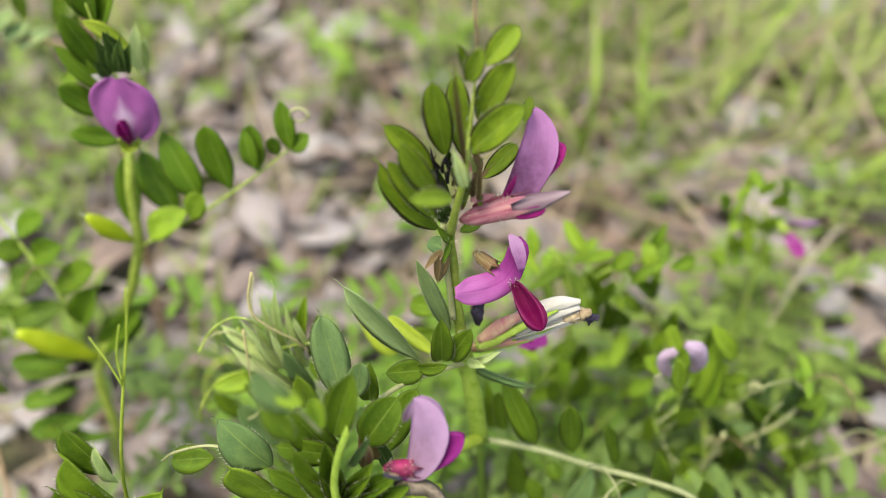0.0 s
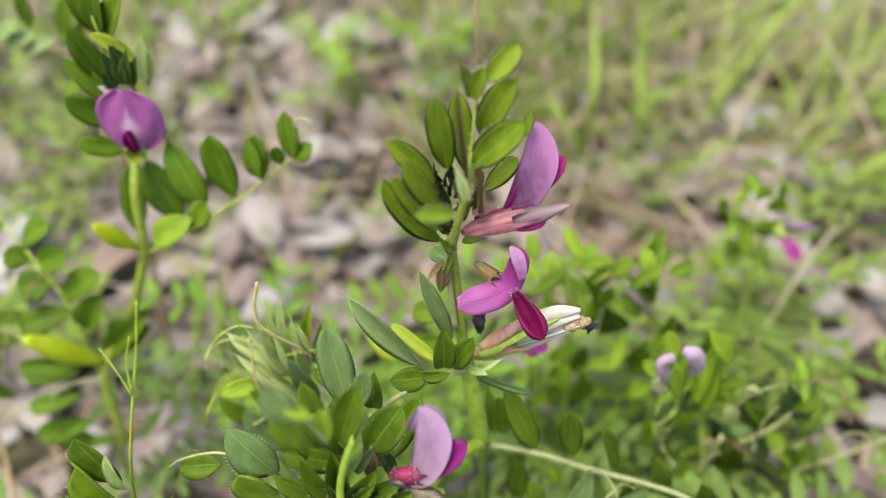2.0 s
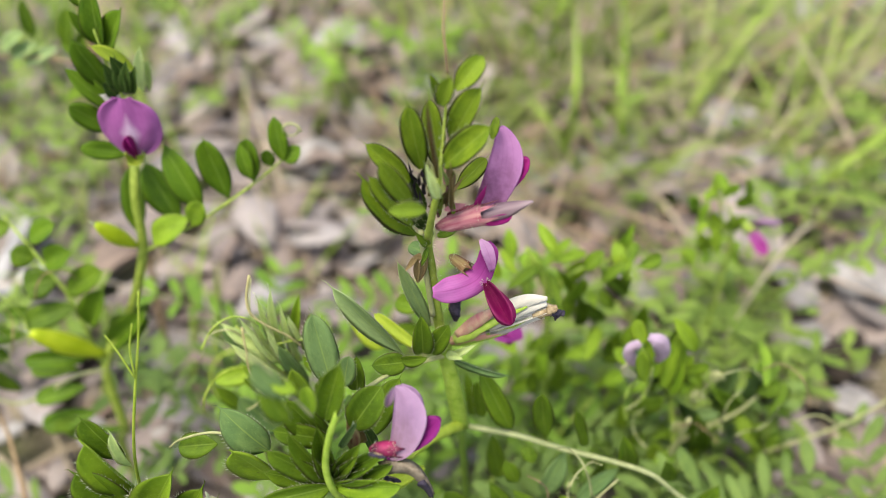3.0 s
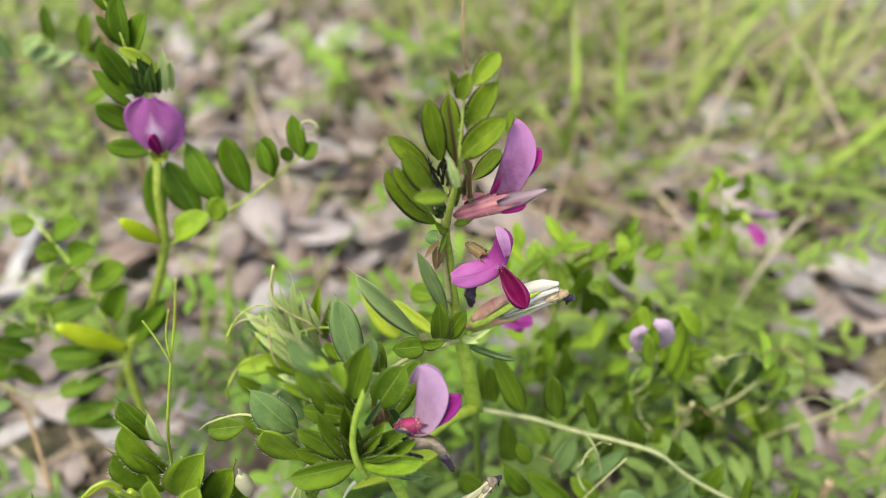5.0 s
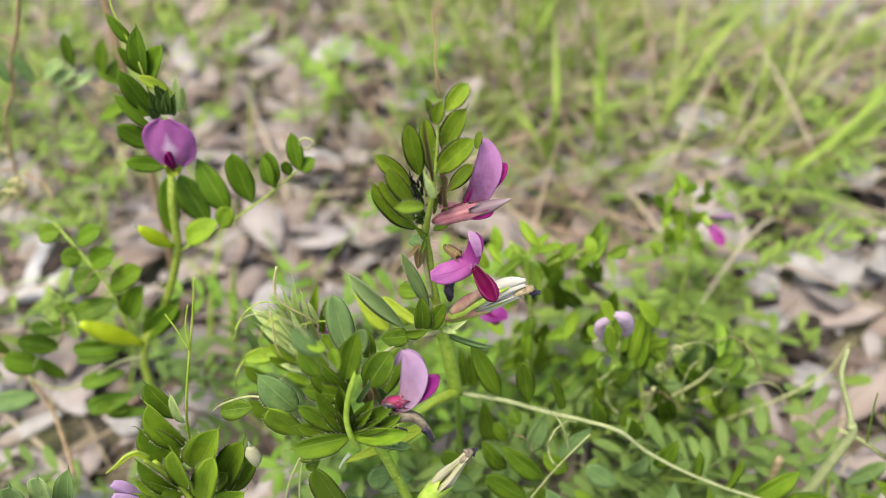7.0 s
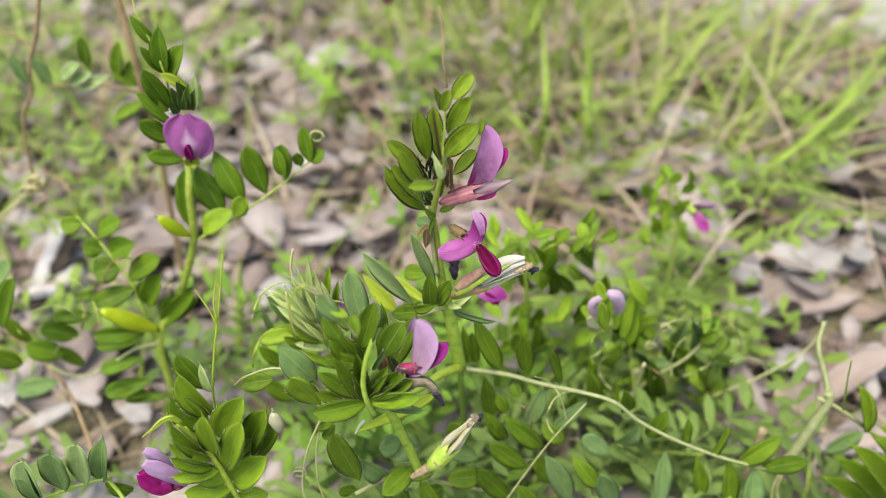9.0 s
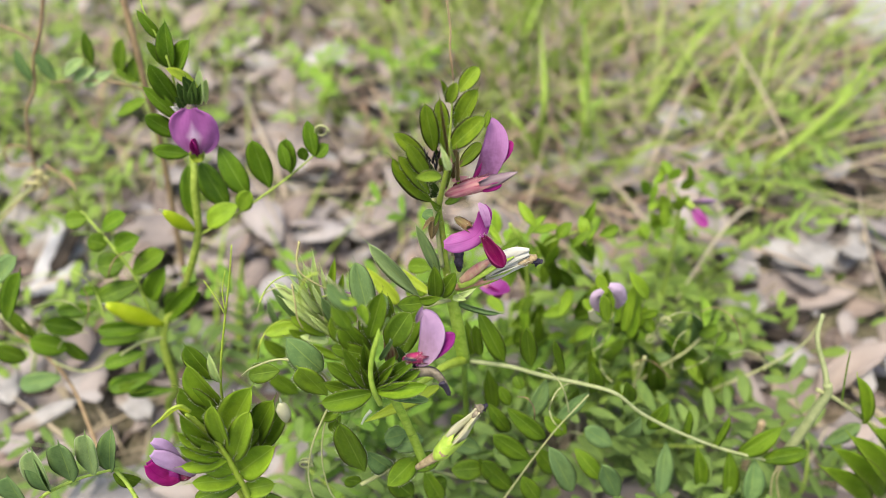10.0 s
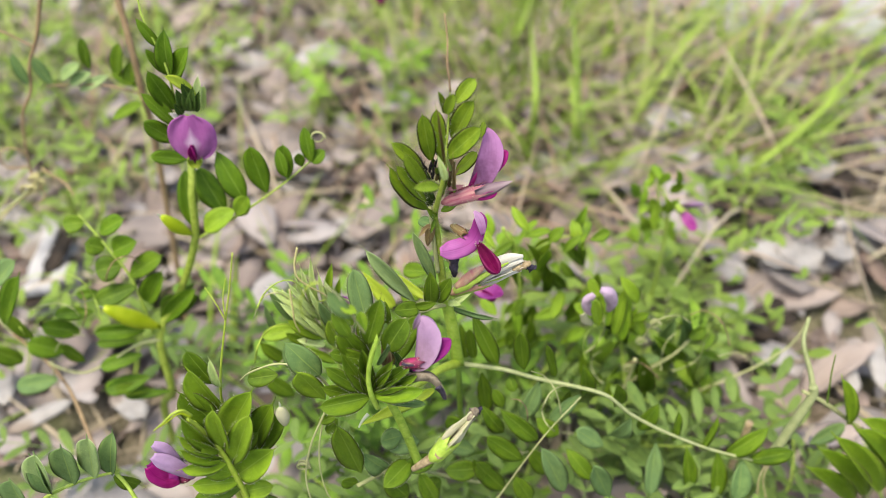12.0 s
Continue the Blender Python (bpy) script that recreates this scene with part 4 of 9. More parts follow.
def mat_plant(x, y, height, leaves, seed, material, size=0.0095):
    """A low vetch in the mat: leaning stem and several compound leaves, each leaf one part."""
    r = random.Random(seed)
    base = (x / MM, y / MM, 0.0)
    plant = thing("low_vetch", base, "low vetch with feathery rows of small oval leaflets", "plant", "low vetches in the mat")
    lean = r.uniform(0, 6.28)
    top = Vector((x + math.cos(lean) * height * 0.5, y + math.sin(lean) * height * 0.5, height))
    mid = Vector((x, y, 0)).lerp(top, 0.5) + Vector((r.gauss(0, 0.004), r.gauss(0, 0.004), 0.004))
    bm = bmesh.new()
    tube(bm, [Vector((x, y, -0.004)), mid, top], 0.0007, 0.0004, 6, 5)
    part("stem", bm, STEM, plant)
    for k in range(leaves):
        v = 0.25 + 0.75 * k / max(1, leaves - 1)
        foot = Vector((x, y, 0)).lerp(mid, min(1, v * 2)) if v < 0.5 else mid.lerp(top, v * 2 - 1)
        bm = bmesh.new()
        compound_leaf(bm, foot, lean + 2.4 * k + r.gauss(0, 0.4), r.uniform(0.3, 1.1), r.uniform(0.022, 0.042), r.choice((4, 5, 6)), size, r)
        part("leaf", bm, material, plant)
    return plant


def sow(count, xs, ys, heights, leaves, material, seed, size=0.0095):
    """Plants strewn over a rectangle of the ground, kept apart from one another."""
    r = random.Random(seed)
    spots = []
    for _ in range(count * 12):
        p = (r.uniform(*xs), r.uniform(*ys))
        if len(spots) < count and all(math.dist(p, q) > 0.6 * math.sqrt((xs[1] - xs[0]) * (ys[1] - ys[0]) / count) for q in spots):
            spots.append(p)
    for i, (x, y) in enumerate(spots):
        mat_plant(x, y, r.uniform(*heights), r.randint(*leaves), seed * 100 + i, material, size)


sow(10, (0.012, 0.105), (0.085, 0.13), (0.025, 0.055), (4, 6), LEAF_DEEP, 1)
sow(6, (-0.025, 0.05), (0.118, 0.185), (0.03, 0.06), (5, 7), LEAF_LUSH, 8)
sow(2, (-0.05, -0.02), (0.12, 0.17), (0.02, 0.04), (4, 6), LEAF_LUSH, 9)
sow(7, (0.025, 0.095), (0.135, 0.195), (0.025, 0.05), (4, 6), LEAF_FAR, 2)
sow(5, (-0.075, 0.005), (0.09, 0.15), (0.02, 0.05), (4, 6), LEAF_DEEP, 10)
sow(1, (-0.12, -0.06), (0.10, 0.15), (0.015, 0.04), (4, 6), LEAF_DEEP, 3)
sow(2, (-0.16, -0.05), (0.16, 0.24), (0.02, 0.045), (4, 6), LEAF_FAR, 7)
sow(6, (-0.27, -0.11), (0.20, 0.40), (0.03, 0.06), (4, 6), LEAF_FAR, 4)
sow(2, (-0.06, 0.0), (0.33, 0.40), (0.02, 0.05), (4, 6), LEAF_FRESH_SMALL, 5)
sow(2, (0.10, 0.19), (0.22, 0.31), (0.02, 0.04), (3, 5), LEAF_FAR, 6)


# ---- bark, stones and single grass blades on the litter ----
def slab(bm, length, width, thick, seed, curl=0.3):
    """An uneven, slightly curled slab with a broken outline, in metres, lying on z = 0."""
    r = random.Random(seed)
    rows, cols = 9, 6
    layers = []
    for side in (1, 0):
        grid = []
        for i in range(rows):
            v = i / (rows - 1) * 2 - 1
            edge = (1 - abs(v) ** 3.5) ** 0.5 * 0.85 + 0.12
            row = []
            for j in range(cols):
                c = j / (cols - 1) * 2 - 1
                n = noise.noise(Vector((v * 1.7 + seed, c * 1.9, seed * 0.3)))
                x = c * width / 2 * edge * (1 + 0.22 * n)
                y = v * length / 2 * (1 + 0.12 * noise.noise(Vector((c * 2, seed, 1))))
                z = curl * width * c * c * 0.5 + 0.18 * width * n + side * thick * (0.35 if abs(c) == 1 or abs(v) == 1 else 1.0)
                row.append(bm.verts.new((x, y, z)))
            grid.append(row)
        layers.append(grid)
    top, low = layers
    for i in range(rows - 1):
        for j in range(cols - 1):
            bm.faces.new((top[i][j], top[i][j + 1], top[i + 1][j + 1], top[i + 1][j]))
            bm.faces.new((low[i][j + 1], low[i][j], low[i + 1][j], low[i + 1][j + 1]))
        bm.faces.new((top[i][0], top[i + 1][0], low[i + 1][0], low[i][0]))
        bm.faces.new((top[i + 1][-1], top[i][-1], low[i][-1], low[i + 1][-1]))
    for j in range(cols - 1):
        bm.faces.new((top[0][j + 1], top[0][j], low[0][j], low[0][j + 1]))
        bm.faces.new((top[-1][j], top[-1][j + 1], low[-1][j + 1], low[-1][j]))
    return bm


def lying(name, x, y, length, width, turn, material, label, category, group="", thick=2.0, curl=0.3, tilt=8.0, lift=3.0):
    """A slab lying on the litter at (x, y) in mm, turned about the vertical (degrees)."""
    bm = slab(bmesh.new(), length * MM, width * MM, thick * MM, x * 0.37 + y * 0.11, curl)
    ob = new(name, put_mesh(bm, name, material))
    px, py = x * MM, y * MM
    ob.matrix_world = Matrix.Translation((px, py, ground_height(px, py) + lift * MM)) @ Euler((radians(tilt), radians(tilt * 0.4), radians(turn))).to_matrix().to_4x4()
    return tagged(ob, label, category, group)


def stone(x, y, size, flat, label):
    """A rounded uneven stone sunk a little into the litter."""
    bm = bmesh.new()
    bmesh.ops.create_icosphere(bm, subdivisions=3, radius=1.0)
    for v in bm.verts:
        n = v.co.normalized()
        v.co = n * (1 + 0.22 * noise.noise(n * 1.3 + Vector((x, y, 0)) * 0.1) + 0.06 * noise.noise(n * 4.0))
        v.co = Vector((v.co.x * size * 0.55, v.co.y * size * 0.45, v.co.z * size * flat)) * MM
    ob = new("stone", put_mesh(bm, "stone", STONE))
    ob.matrix_world = Matrix.Translation((x * MM, y * MM, size * flat * 0.3 * MM))
    return tagged(ob, label, "stone", "stones in the litter")


def grass_blade(root, mid, tip, width, material, label):
    """One long arching grass blade, folded along its middle."""
    line = smooth_line([Vector(p) * MM for p in (root, mid, tip)], 9)
    bm = bmesh.new()
    rows = []
    for i, q in enumerate(line):
        v = i / (len(line) - 1)
        ahead = (line[min(i + 1, len(line) - 1)] - line[max(i - 1, 0)]).normalized()
        side = ahead.cross(Vector((0, -0.5, 0.85))).normalized()
        up = side.cross(ahead)
        w = width * MM * 0.5 * (1 - v ** 3) + 0.00005
        rows.append([bm.verts.new(q - side * w), bm.verts.new(q - up * w * 0.5), bm.verts.new(q + side * w), bm.verts.new(q + up * w * 0.1)])
    for a, b in zip(rows, rows[1:]):
        for j in range(4):
            bm.faces.new((a[j], a[(j + 1) % 4], b[(j + 1) % 4], b[j]))
    bm.faces.new(rows[0])
    return tagged(new("grass_blade", put_mesh(bm, "grass_blade", material)), label, "grass blade", "single long grass blades")


# ---- the vetch in the middle ----

middle = thing("vetch_plant", (8.3, 103.0, 0.0), "upright common vetch with mauve flowers and a ridged green stem", "plant", "vetch plants")
stem = stalk(middle, "stem", [(-2.5, 95.0, 151.8), (-2.7, 95.0, 148.0), (-2.3, 95.0, 143.5), (-1.9, 95.0, 136.2), (-0.8, 95.0, 125.7)], 0.7, 1.0, STEM_OLIVE, "ridged hairy green stem", ridge=0.14)
stalk(middle, "stem", [(-1.0, 95.0, 127.0), (-0.8, 95.0, 125.7), (0.9, 95.0, 114.0), (2.5, 97.0, 97.8)], 1.25, 1.75, STEM_LIGHT, "stout ridged lower stem", ridge=0.16)
stalk(middle, "leaf_stalk", [(-3.8, 94.5, 152.0), (-3.5, 94.0, 146.9), (-3.0, 93.8, 140.4), (-2.4, 93.8, 133.1)], 0.45, 0.5, STEM_PALE, "pale leaf stalk beside the stem")
stem_hairs(middle, [(-2.5, 95.0, 151.8), (-2.7, 95.0, 148.0), (-2.3, 95.0, 143.5), (-1.9, 95.0, 136.2), (-0.8, 95.0, 125.7), (0.9, 95.0, 114.0), (2.5, 97.0, 97.8)], 1.3, 220, 4)
stem_hairs(middle, [(-2.7, 94.0, 151.6), (-1.9, 92.0, 156.9), (-0.7, 91.0, 163.5), (0.0, 93.0, 169.3), (0.6, 95.0, 175.6)], 0.45, 200, 9)
stalk(middle, "stem", [(2.3, 97.0, 97.8), (3.8, 100.0, 55.0), (6.3, 102.0, 20.0), (8.3, 103.0, -3.0)], 0.8, 0.9, STEM_DARK)
top = stalk(middle, "leaf_stalk", [(-2.7, 94.0, 151.6), (-1.9, 92.0, 156.9), (-0.7, 91.0, 163.5), (0.0, 93.0, 169.3), (0.6, 95.0, 175.6), (0.9, 96.0, 180.1)], 0.5, 0.1, STEM_OLIVE)
stalk(top, "tendril", [(0.9, 96.0, 179.7), (0.7, 96.0, 182.8), (0.4, 97.0, 185.9), (0.6, 99.0, 189.2), (0.1, 101.0, 193.8)], 0.24, 0.16, STEM_BROWN, "brown thread-like tendril")
leaflet(top, (2.0, 96.0, 177.1), (5.8, 97.0, 181.7), 3.4, kind="blunt", material=LEAF_TOP, variant=5, hairy=True)
leaflet(top, (-0.0, 93.0, 176.5), (1.3, 92.0, 181.4), 2.5, kind="blunt", material=LEAF_TOP, variant=5, hairy=True)
leaflet(top, (-0.7, 95.0, 175.4), (-1.1, 93.0, 181.1), 1.4, 35, kind="blunt", material=LEAF_TOP, variant=1, hairy=True)
leaflet(top, (1.4, 96.0, 168.7), (5.3, 95.0, 177.8), 4.1, kind="blunt", material=LEAF_TOP, variant=5, hairy=True)
leaflet(top, (0.2, 93.0, 165.9), (6.6, 92.0, 173.4), 4.4, -8, kind="blunt", material=LEAF_TOP, variant=5, hairy=True)
leaflet(top, (7.4, 99.0, 166.5), (8.1, 100.0, 169.8), 1.5, kind="blunt", material=LEAF_TOP, variant=1, hairy=True)
leaflet(top, (-3.3, 95.0, 164.1), (-4.7, 93.0, 175.8), 3.7, kind="blunt", material=LEAF_TOP, variant=0, hairy=True)
leaflet(top, (-0.6, 99.0, 160.6), (-1.9, 98.0, 173.7), 3.5, kind="blunt", material=LEAF_TOP, variant=0, hairy=True)
leaflet(top, (2.0, 99.0, 157.0), (6.5, 100.0, 162.0), 2.9, kind="blunt", material=LEAF_TOP, variant=0, hairy=True)
leaflet(top, (-5.3, 95.0, 161.4), (-11.0, 94.0, 169.1), 3.3, kind="blunt", material=LEAF_TOP, variant=5, hairy=True)
leaflet(top, (-4.4, 88.0, 162.6), (-8.1, 85.0, 172.1), 3.3, -15, kind="blunt", material=LEAF_TOP, variant=0, hairy=True)
leaflet(top, (-4.4, 92.0, 153.6), (-11.6, 90.0, 165.6), 3.5, -20, kind="blunt", material=LEAF_TOP, variant=5, hairy=True)
leaflet(top, (-4.8, 90.0, 157.1), (-9.9, 87.0, 168.1), 2.9, -10, kind="blunt", material=LEAF_TOP, variant=0, hairy=True)
leaflet(top, (-2.2, 80.0, 168.4), (-6.1, 76.0, 171.6), 2.5, kind="blunt", material=LEAF_TOP, variant=1, hairy=True)
leaflet(middle, (-0.6, 86.0, 165.6), (-1.9, 84.0, 172.4), 1.8, kind="pointed", material=LEAF_PALE, variant=1, name="stipule", hairy=True)
leaflet(middle, (-0.4, 90.0, 166.6), (-1.9, 89.0, 180.1), 1.2, kind="narrow", material=BRACT, variant=4, name="bract", hairy=True)
leaflet(middle, (0.9, 92.0, 158.9), (1.2, 91.0, 167.9), 1.5, kind="pointed", material=BRACT, variant=4, name="bract", hairy=True)
leaflet(middle, (-4.5, 93.0, 147.6), (-6.5, 91.0, 146.4), 1.1, kind="pointed", material=CALYX_BROWN, variant=1, name="stipule", hairy=True)
leaflet(middle, (-4.5, 93.0, 147.6), (-4.7, 92.0, 142.0), 1.3, kind="pointed", material=CALYX_BROWN, variant=1, name="stipule", hairy=True)
stalk(middle, "leaf_stalk", [(-2.6, 92.0, 152.8), (-1.8, 90.0, 158.4), (-1.0, 89.0, 163.0), (-0.5, 89.0, 166.4), (-0.4, 90.0, 168.3)], 0.6, 0.42, STEM_OLIVE, "olive leaf stalk rising over the calyx")
leaflet(middle, (1.1, 96.0, 159.7), (0.5, 95.0, 164.7), 2.0, 30, kind="pointed", material=CALYX_BROWN, name="bract", hairy=True)
leaflet(middle, (0.1, 92.0, 158.3), (3.5, 93.0, 158.6), 1.2, kind="pointed", material=CALYX_PINK, name="bract", hairy=True)
leaflet(middle, (-2.5, 97.0, 154.9), (3.1, 97.0, 160.0), 1.8, 30, kind="pointed", material=CALYX_BROWN, name="bract", hairy=True)
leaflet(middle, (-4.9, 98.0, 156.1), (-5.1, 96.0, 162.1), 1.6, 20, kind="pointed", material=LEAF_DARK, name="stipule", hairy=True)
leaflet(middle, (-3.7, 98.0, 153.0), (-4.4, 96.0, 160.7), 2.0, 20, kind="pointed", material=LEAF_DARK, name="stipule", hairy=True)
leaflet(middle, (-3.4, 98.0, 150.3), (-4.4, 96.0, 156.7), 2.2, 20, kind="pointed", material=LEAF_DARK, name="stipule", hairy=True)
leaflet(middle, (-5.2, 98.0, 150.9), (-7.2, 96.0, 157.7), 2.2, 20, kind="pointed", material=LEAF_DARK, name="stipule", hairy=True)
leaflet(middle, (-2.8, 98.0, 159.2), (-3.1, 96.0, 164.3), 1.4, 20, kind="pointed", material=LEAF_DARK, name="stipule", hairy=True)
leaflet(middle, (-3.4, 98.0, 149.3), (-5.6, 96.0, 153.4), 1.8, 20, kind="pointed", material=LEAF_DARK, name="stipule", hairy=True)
leaflet(middle, (-4.5, 95.2, 156.0), (-4.4, 91.5, 161.7), 0.4, kind="pointed", material=WITHERED, name="stipule", hairy=True)
leaflet(middle, (-2.1, 94.4, 160.0), (-1.5, 96.9, 160.5), 0.5, kind="pointed", material=WITHERED, name="stipule", hairy=True)
leaflet(middle, (-2.9, 96.8, 159.4), (-2.5, 96.2, 162.3), 0.6, kind="pointed", material=WITHERED, name="stipule", hairy=True)
leaflet(middle, (-5.3, 96.5, 152.4), (-6.0, 97.1, 153.7), 0.6, kind="pointed", material=WITHERED, name="stipule", hairy=True)
leaflet(middle, (-2.7, 97.3, 150.3), (-2.2, 96.6, 153.3), 0.6, kind="pointed", material=WITHERED, name="stipule", hairy=True)
leaflet(middle, (-1.7, 93.6, 153.4), (-2.8, 97.8, 152.0), 0.5, kind="pointed", material=WITHERED, name="stipule", hairy=True)
leaflet(middle, (-3.0, 96.0, 158.2), (-3.4, 95.1, 161.1), 0.6, kind="pointed", material=WITHERED, name="stipule", hairy=True)
leaflet(middle, (-1.9, 98.6, 151.7), (-1.5, 95.7, 157.5), 0.5, kind="pointed", material=WITHERED, name="stipule", hairy=True)
leaflet(middle, (-2.1, 98.4, 148.2), (-2.2, 92.5, 156.3), 0.7, kind="pointed", material=WITHERED, name="stipule", hairy=True)
leaflet(middle, (-3.1, 93.4, 160.5), (-2.7, 91.6, 165.0), 0.6, kind="pointed", material=WITHERED, name="stipule", hairy=True)
leaflet(middle, (-3.7, 94.8, 160.9), (-3.4, 91.3, 166.4), 0.6, kind="pointed", material=WITHERED, name="stipule", hairy=True)
leaflet(middle, (-5.3, 95.0, 154.2), (-4.8, 94.5, 158.0), 0.7, kind="pointed", material=WITHERED, name="stipule", hairy=True)
leaflet(middle, (-4.2, 96.6, 160.3), (-5.2, 93.9, 164.2), 0.6, kind="pointed", material=WITHERED, name="stipule", hairy=True)
leaflet(middle, (-4.9, 98.2, 159.5), (-5.4, 97.3, 163.4), 0.5, kind="pointed", material=WITHERED, name="stipule", hairy=True)
leaflet(middle, (-3.7, 96.9, 155.0), (-3.7, 95.3, 158.9), 0.7, kind="pointed", material=WITHERED, name="stipule", hairy=True)
leaflet(middle, (-3.5, 97.3, 155.7), (-4.3, 97.8, 157.5), 0.6, kind="pointed", material=WITHERED, name="stipule", hairy=True)
leaflet(middle, (-3.2, 95.5, 161.9), (-3.3, 95.3, 163.6), 0.6, kind="pointed", material=WITHERED, name="stipule", hairy=True)
leaflet(middle, (-5.3, 95.8, 154.6), (-5.2, 95.9, 156.8), 0.6, kind="pointed", material=WITHERED, name="stipule", hairy=True)
leaflet(middle, (-5.3, 97.1, 160.2), (-4.6, 94.2, 164.2), 0.6, kind="pointed", material=WITHERED, name="stipule", hairy=True)
leaflet(middle, (-4.1, 94.9, 158.4), (-4.6, 93.1, 162.4), 0.5, kind="pointed", material=WITHERED, name="stipule", hairy=True)
leaflet(middle, (-2.4, 96.4, 161.0), (-2.1, 92.6, 165.9), 0.6, kind="pointed", material=WITHERED, name="stipule", hairy=True)
leaflet(middle, (-4.4, 95.6, 159.8), (-4.2, 93.3, 163.3), 0.5, kind="pointed", material=WITHERED, name="stipule", hairy=True)
leaflet(middle, (0.7, 98.0, 155.9), (0.2, 94.9, 160.8), 1.1, 17, kind="pointed", material=CALYX_PINK, name="stipule", hairy=True)
leaflet(middle, (-2.1, 95.7, 160.0), (-2.6, 96.5, 162.8), 0.7, -5, kind="pointed", material=CALYX_PINK, name="stipule", hairy=True)
leaflet(middle, (0.6, 97.6, 154.6), (0.4, 91.6, 161.4), 1.0, -6, kind="pointed", material=BRACT, name="stipule", hairy=True)
leaflet(middle, (-1.6, 94.9, 158.4), (-1.5, 90.4, 165.5), 0.6, 39, kind="pointed", material=LEAF_FRESH, name="stipule", hairy=True)
leaflet(middle, (-1.2, 98.5, 151.4), (-1.6, 96.5, 156.6), 1.0, 26, kind="pointed", material=CALYX_PINK, name="stipule", hairy=True)
leaflet(middle, (-0.7, 98.0, 152.3), (0.4, 90.1, 162.6), 0.8, -36, kind="pointed", material=LEAF_FRESH, name="stipule", hairy=True)
leaflet(middle, (1.2, 98.3, 152.0), (1.6, 95.7, 156.1), 0.7, -2, kind="pointed", material=LEAF_PALE, name="stipule", hairy=True)
leaflet(middle, (-0.1, 94.9, 157.7), (1.1, 92.1, 162.9), 0.7, 29, kind="pointed", material=BRACT, name="stipule", hairy=True)
leaflet(middle, (0.6, 93.5, 162.1), (-0.1, 90.1, 168.1), 0.7, -5, kind="pointed", material=LEAF_PALE, name="stipule", hairy=True)
leaflet(middle, (0.7, 96.4, 160.3), (1.6, 91.4, 165.8), 0.8, 27, kind="pointed", material=LEAF_FRESH, name="stipule", hairy=True)
leaflet(middle, (-1.2, 97.4, 156.0), (-2.0, 90.1, 163.6), 0.7, -32, kind="pointed", material=BRACT, name="stipule", hairy=True)
leaflet(middle, (1.4, 92.6, 157.1), (1.6, 91.8, 160.1), 0.8, 9, kind="pointed", material=LEAF_FRESH, name="stipule", hairy=True)
leaflet(middle, (-1.8, 98.9, 156.5), (-1.6, 89.0, 166.0), 1.0, -30, kind="pointed", material=LEAF_FRESH, name="stipule", hairy=True)
leaflet(middle, (-2.4, 96.2, 157.7), (-1.5, 96.2, 160.4), 0.9, 15, kind="pointed", material=BRACT, name="stipule", hairy=True)
leaflet(middle, (-1.5, 96.9, 156.3), (-1.4, 93.1, 162.5), 0.8, 28, kind="pointed", material=CALYX_PINK, name="stipule", hairy=True)
leaflet(middle, (0.1, 95.0, 161.0), (0.1, 97.4, 162.7), 0.8, 31, kind="pointed", material=CALYX_PINK, name="stipule", hairy=True)
stem_hairs(middle, [(-3.3, 95.0, 150.2), (-2.4, 95.0, 154.5), (-1.5, 95.0, 158.5), (0.3, 95.0, 157.0)], 2.2, 160, 12)
leaflet(middle, (-2.7, 94.0, 149.4), (-4.3, 92.0, 153.3), 1.6, kind="pointed", material=LEAF, name="stipule", hairy=True)
leaflet(middle, (-2.8, 94.0, 147.2), (-5.8, 93.0, 147.0), 1.3, kind="pointed", material=CALYX_BROWN, name="stipule", hairy=True)
leaflet(middle, (-3.0, 94.0, 147.2), (-4.4, 93.0, 142.1), 1.5, kind="pointed", material=CALYX_BROWN, name="stipule", hairy=True)
leaflet(middle, (-2.7, 94.0, 148.9), (-3.9, 92.0, 146.3), 1.1, kind="pointed", material=LEAF, name="stipule", hairy=True)
leaflet(middle, (-1.3, 97.0, 148.5), (2.5, 99.0, 148.8), 1.8, kind="pointed", material=LEAF, name="stipule", hairy=True)
leaflet(middle, (-2.1, 97.0, 143.9), (-6.6, 101.0, 143.2), 2.9, material=LEAF_GREY, hairy=True)
flower(middle, (1.1, 95.0, 154.9), (1.0, 0.1, 0.1), (-0.1, 0.45, 0.9), size=1.0, bend=0.12, fold=-1.2, start=1.08, tube_len=5.5, tube_r=1.1, calyx=CALYX_WINE, claw=1.5, banner_size=(13.2, 12.4), outer=PETAL_LILAC, keel=False, wing_len=12.2, wing_up=0.6, wing_wide=4.6, label="lilac flower with magenta wings in a pink calyx")
bud(middle, (-0.5, 93.0, 154.3), (1.0, -0.1, 0.42), 0.98)
calyx(middle, (1.0, 94.5, 146.3), (3.6, 92.5, 145.6), 1.05, CALYX_BROWN, "brownish pink calyx")
mauve = flower(middle, (6.5, 91.0, 144.0), (0.1, -0.8, 0.45), (-0.5, 0.5, 0.65), size=0.95, band=[(-1.9, 88.0, 144.6), (0.2, 89.0, 143.9), (3.0, 90.0, 143.9), (5.2, 91.0, 144.6), (6.4, 91.5, 146.8), (7.0, 91.5, 149.9), (6.7, 92.0, 151.8)], band_half=[0.79, 2.02, 2.19, 2.02, 1.67, 1.49, 0.53], tube_len=0.4, tube_r=0.4, outer=PETAL_BRIGHT, calyx=CALYX_BROWN, inner=PETAL_CRIMSON, wing_len=8.6, wing_up=-1.15, wing_wide=5.6, wing_roll=40, teeth=False, label="open mauve flower with a drooping magenta keel")
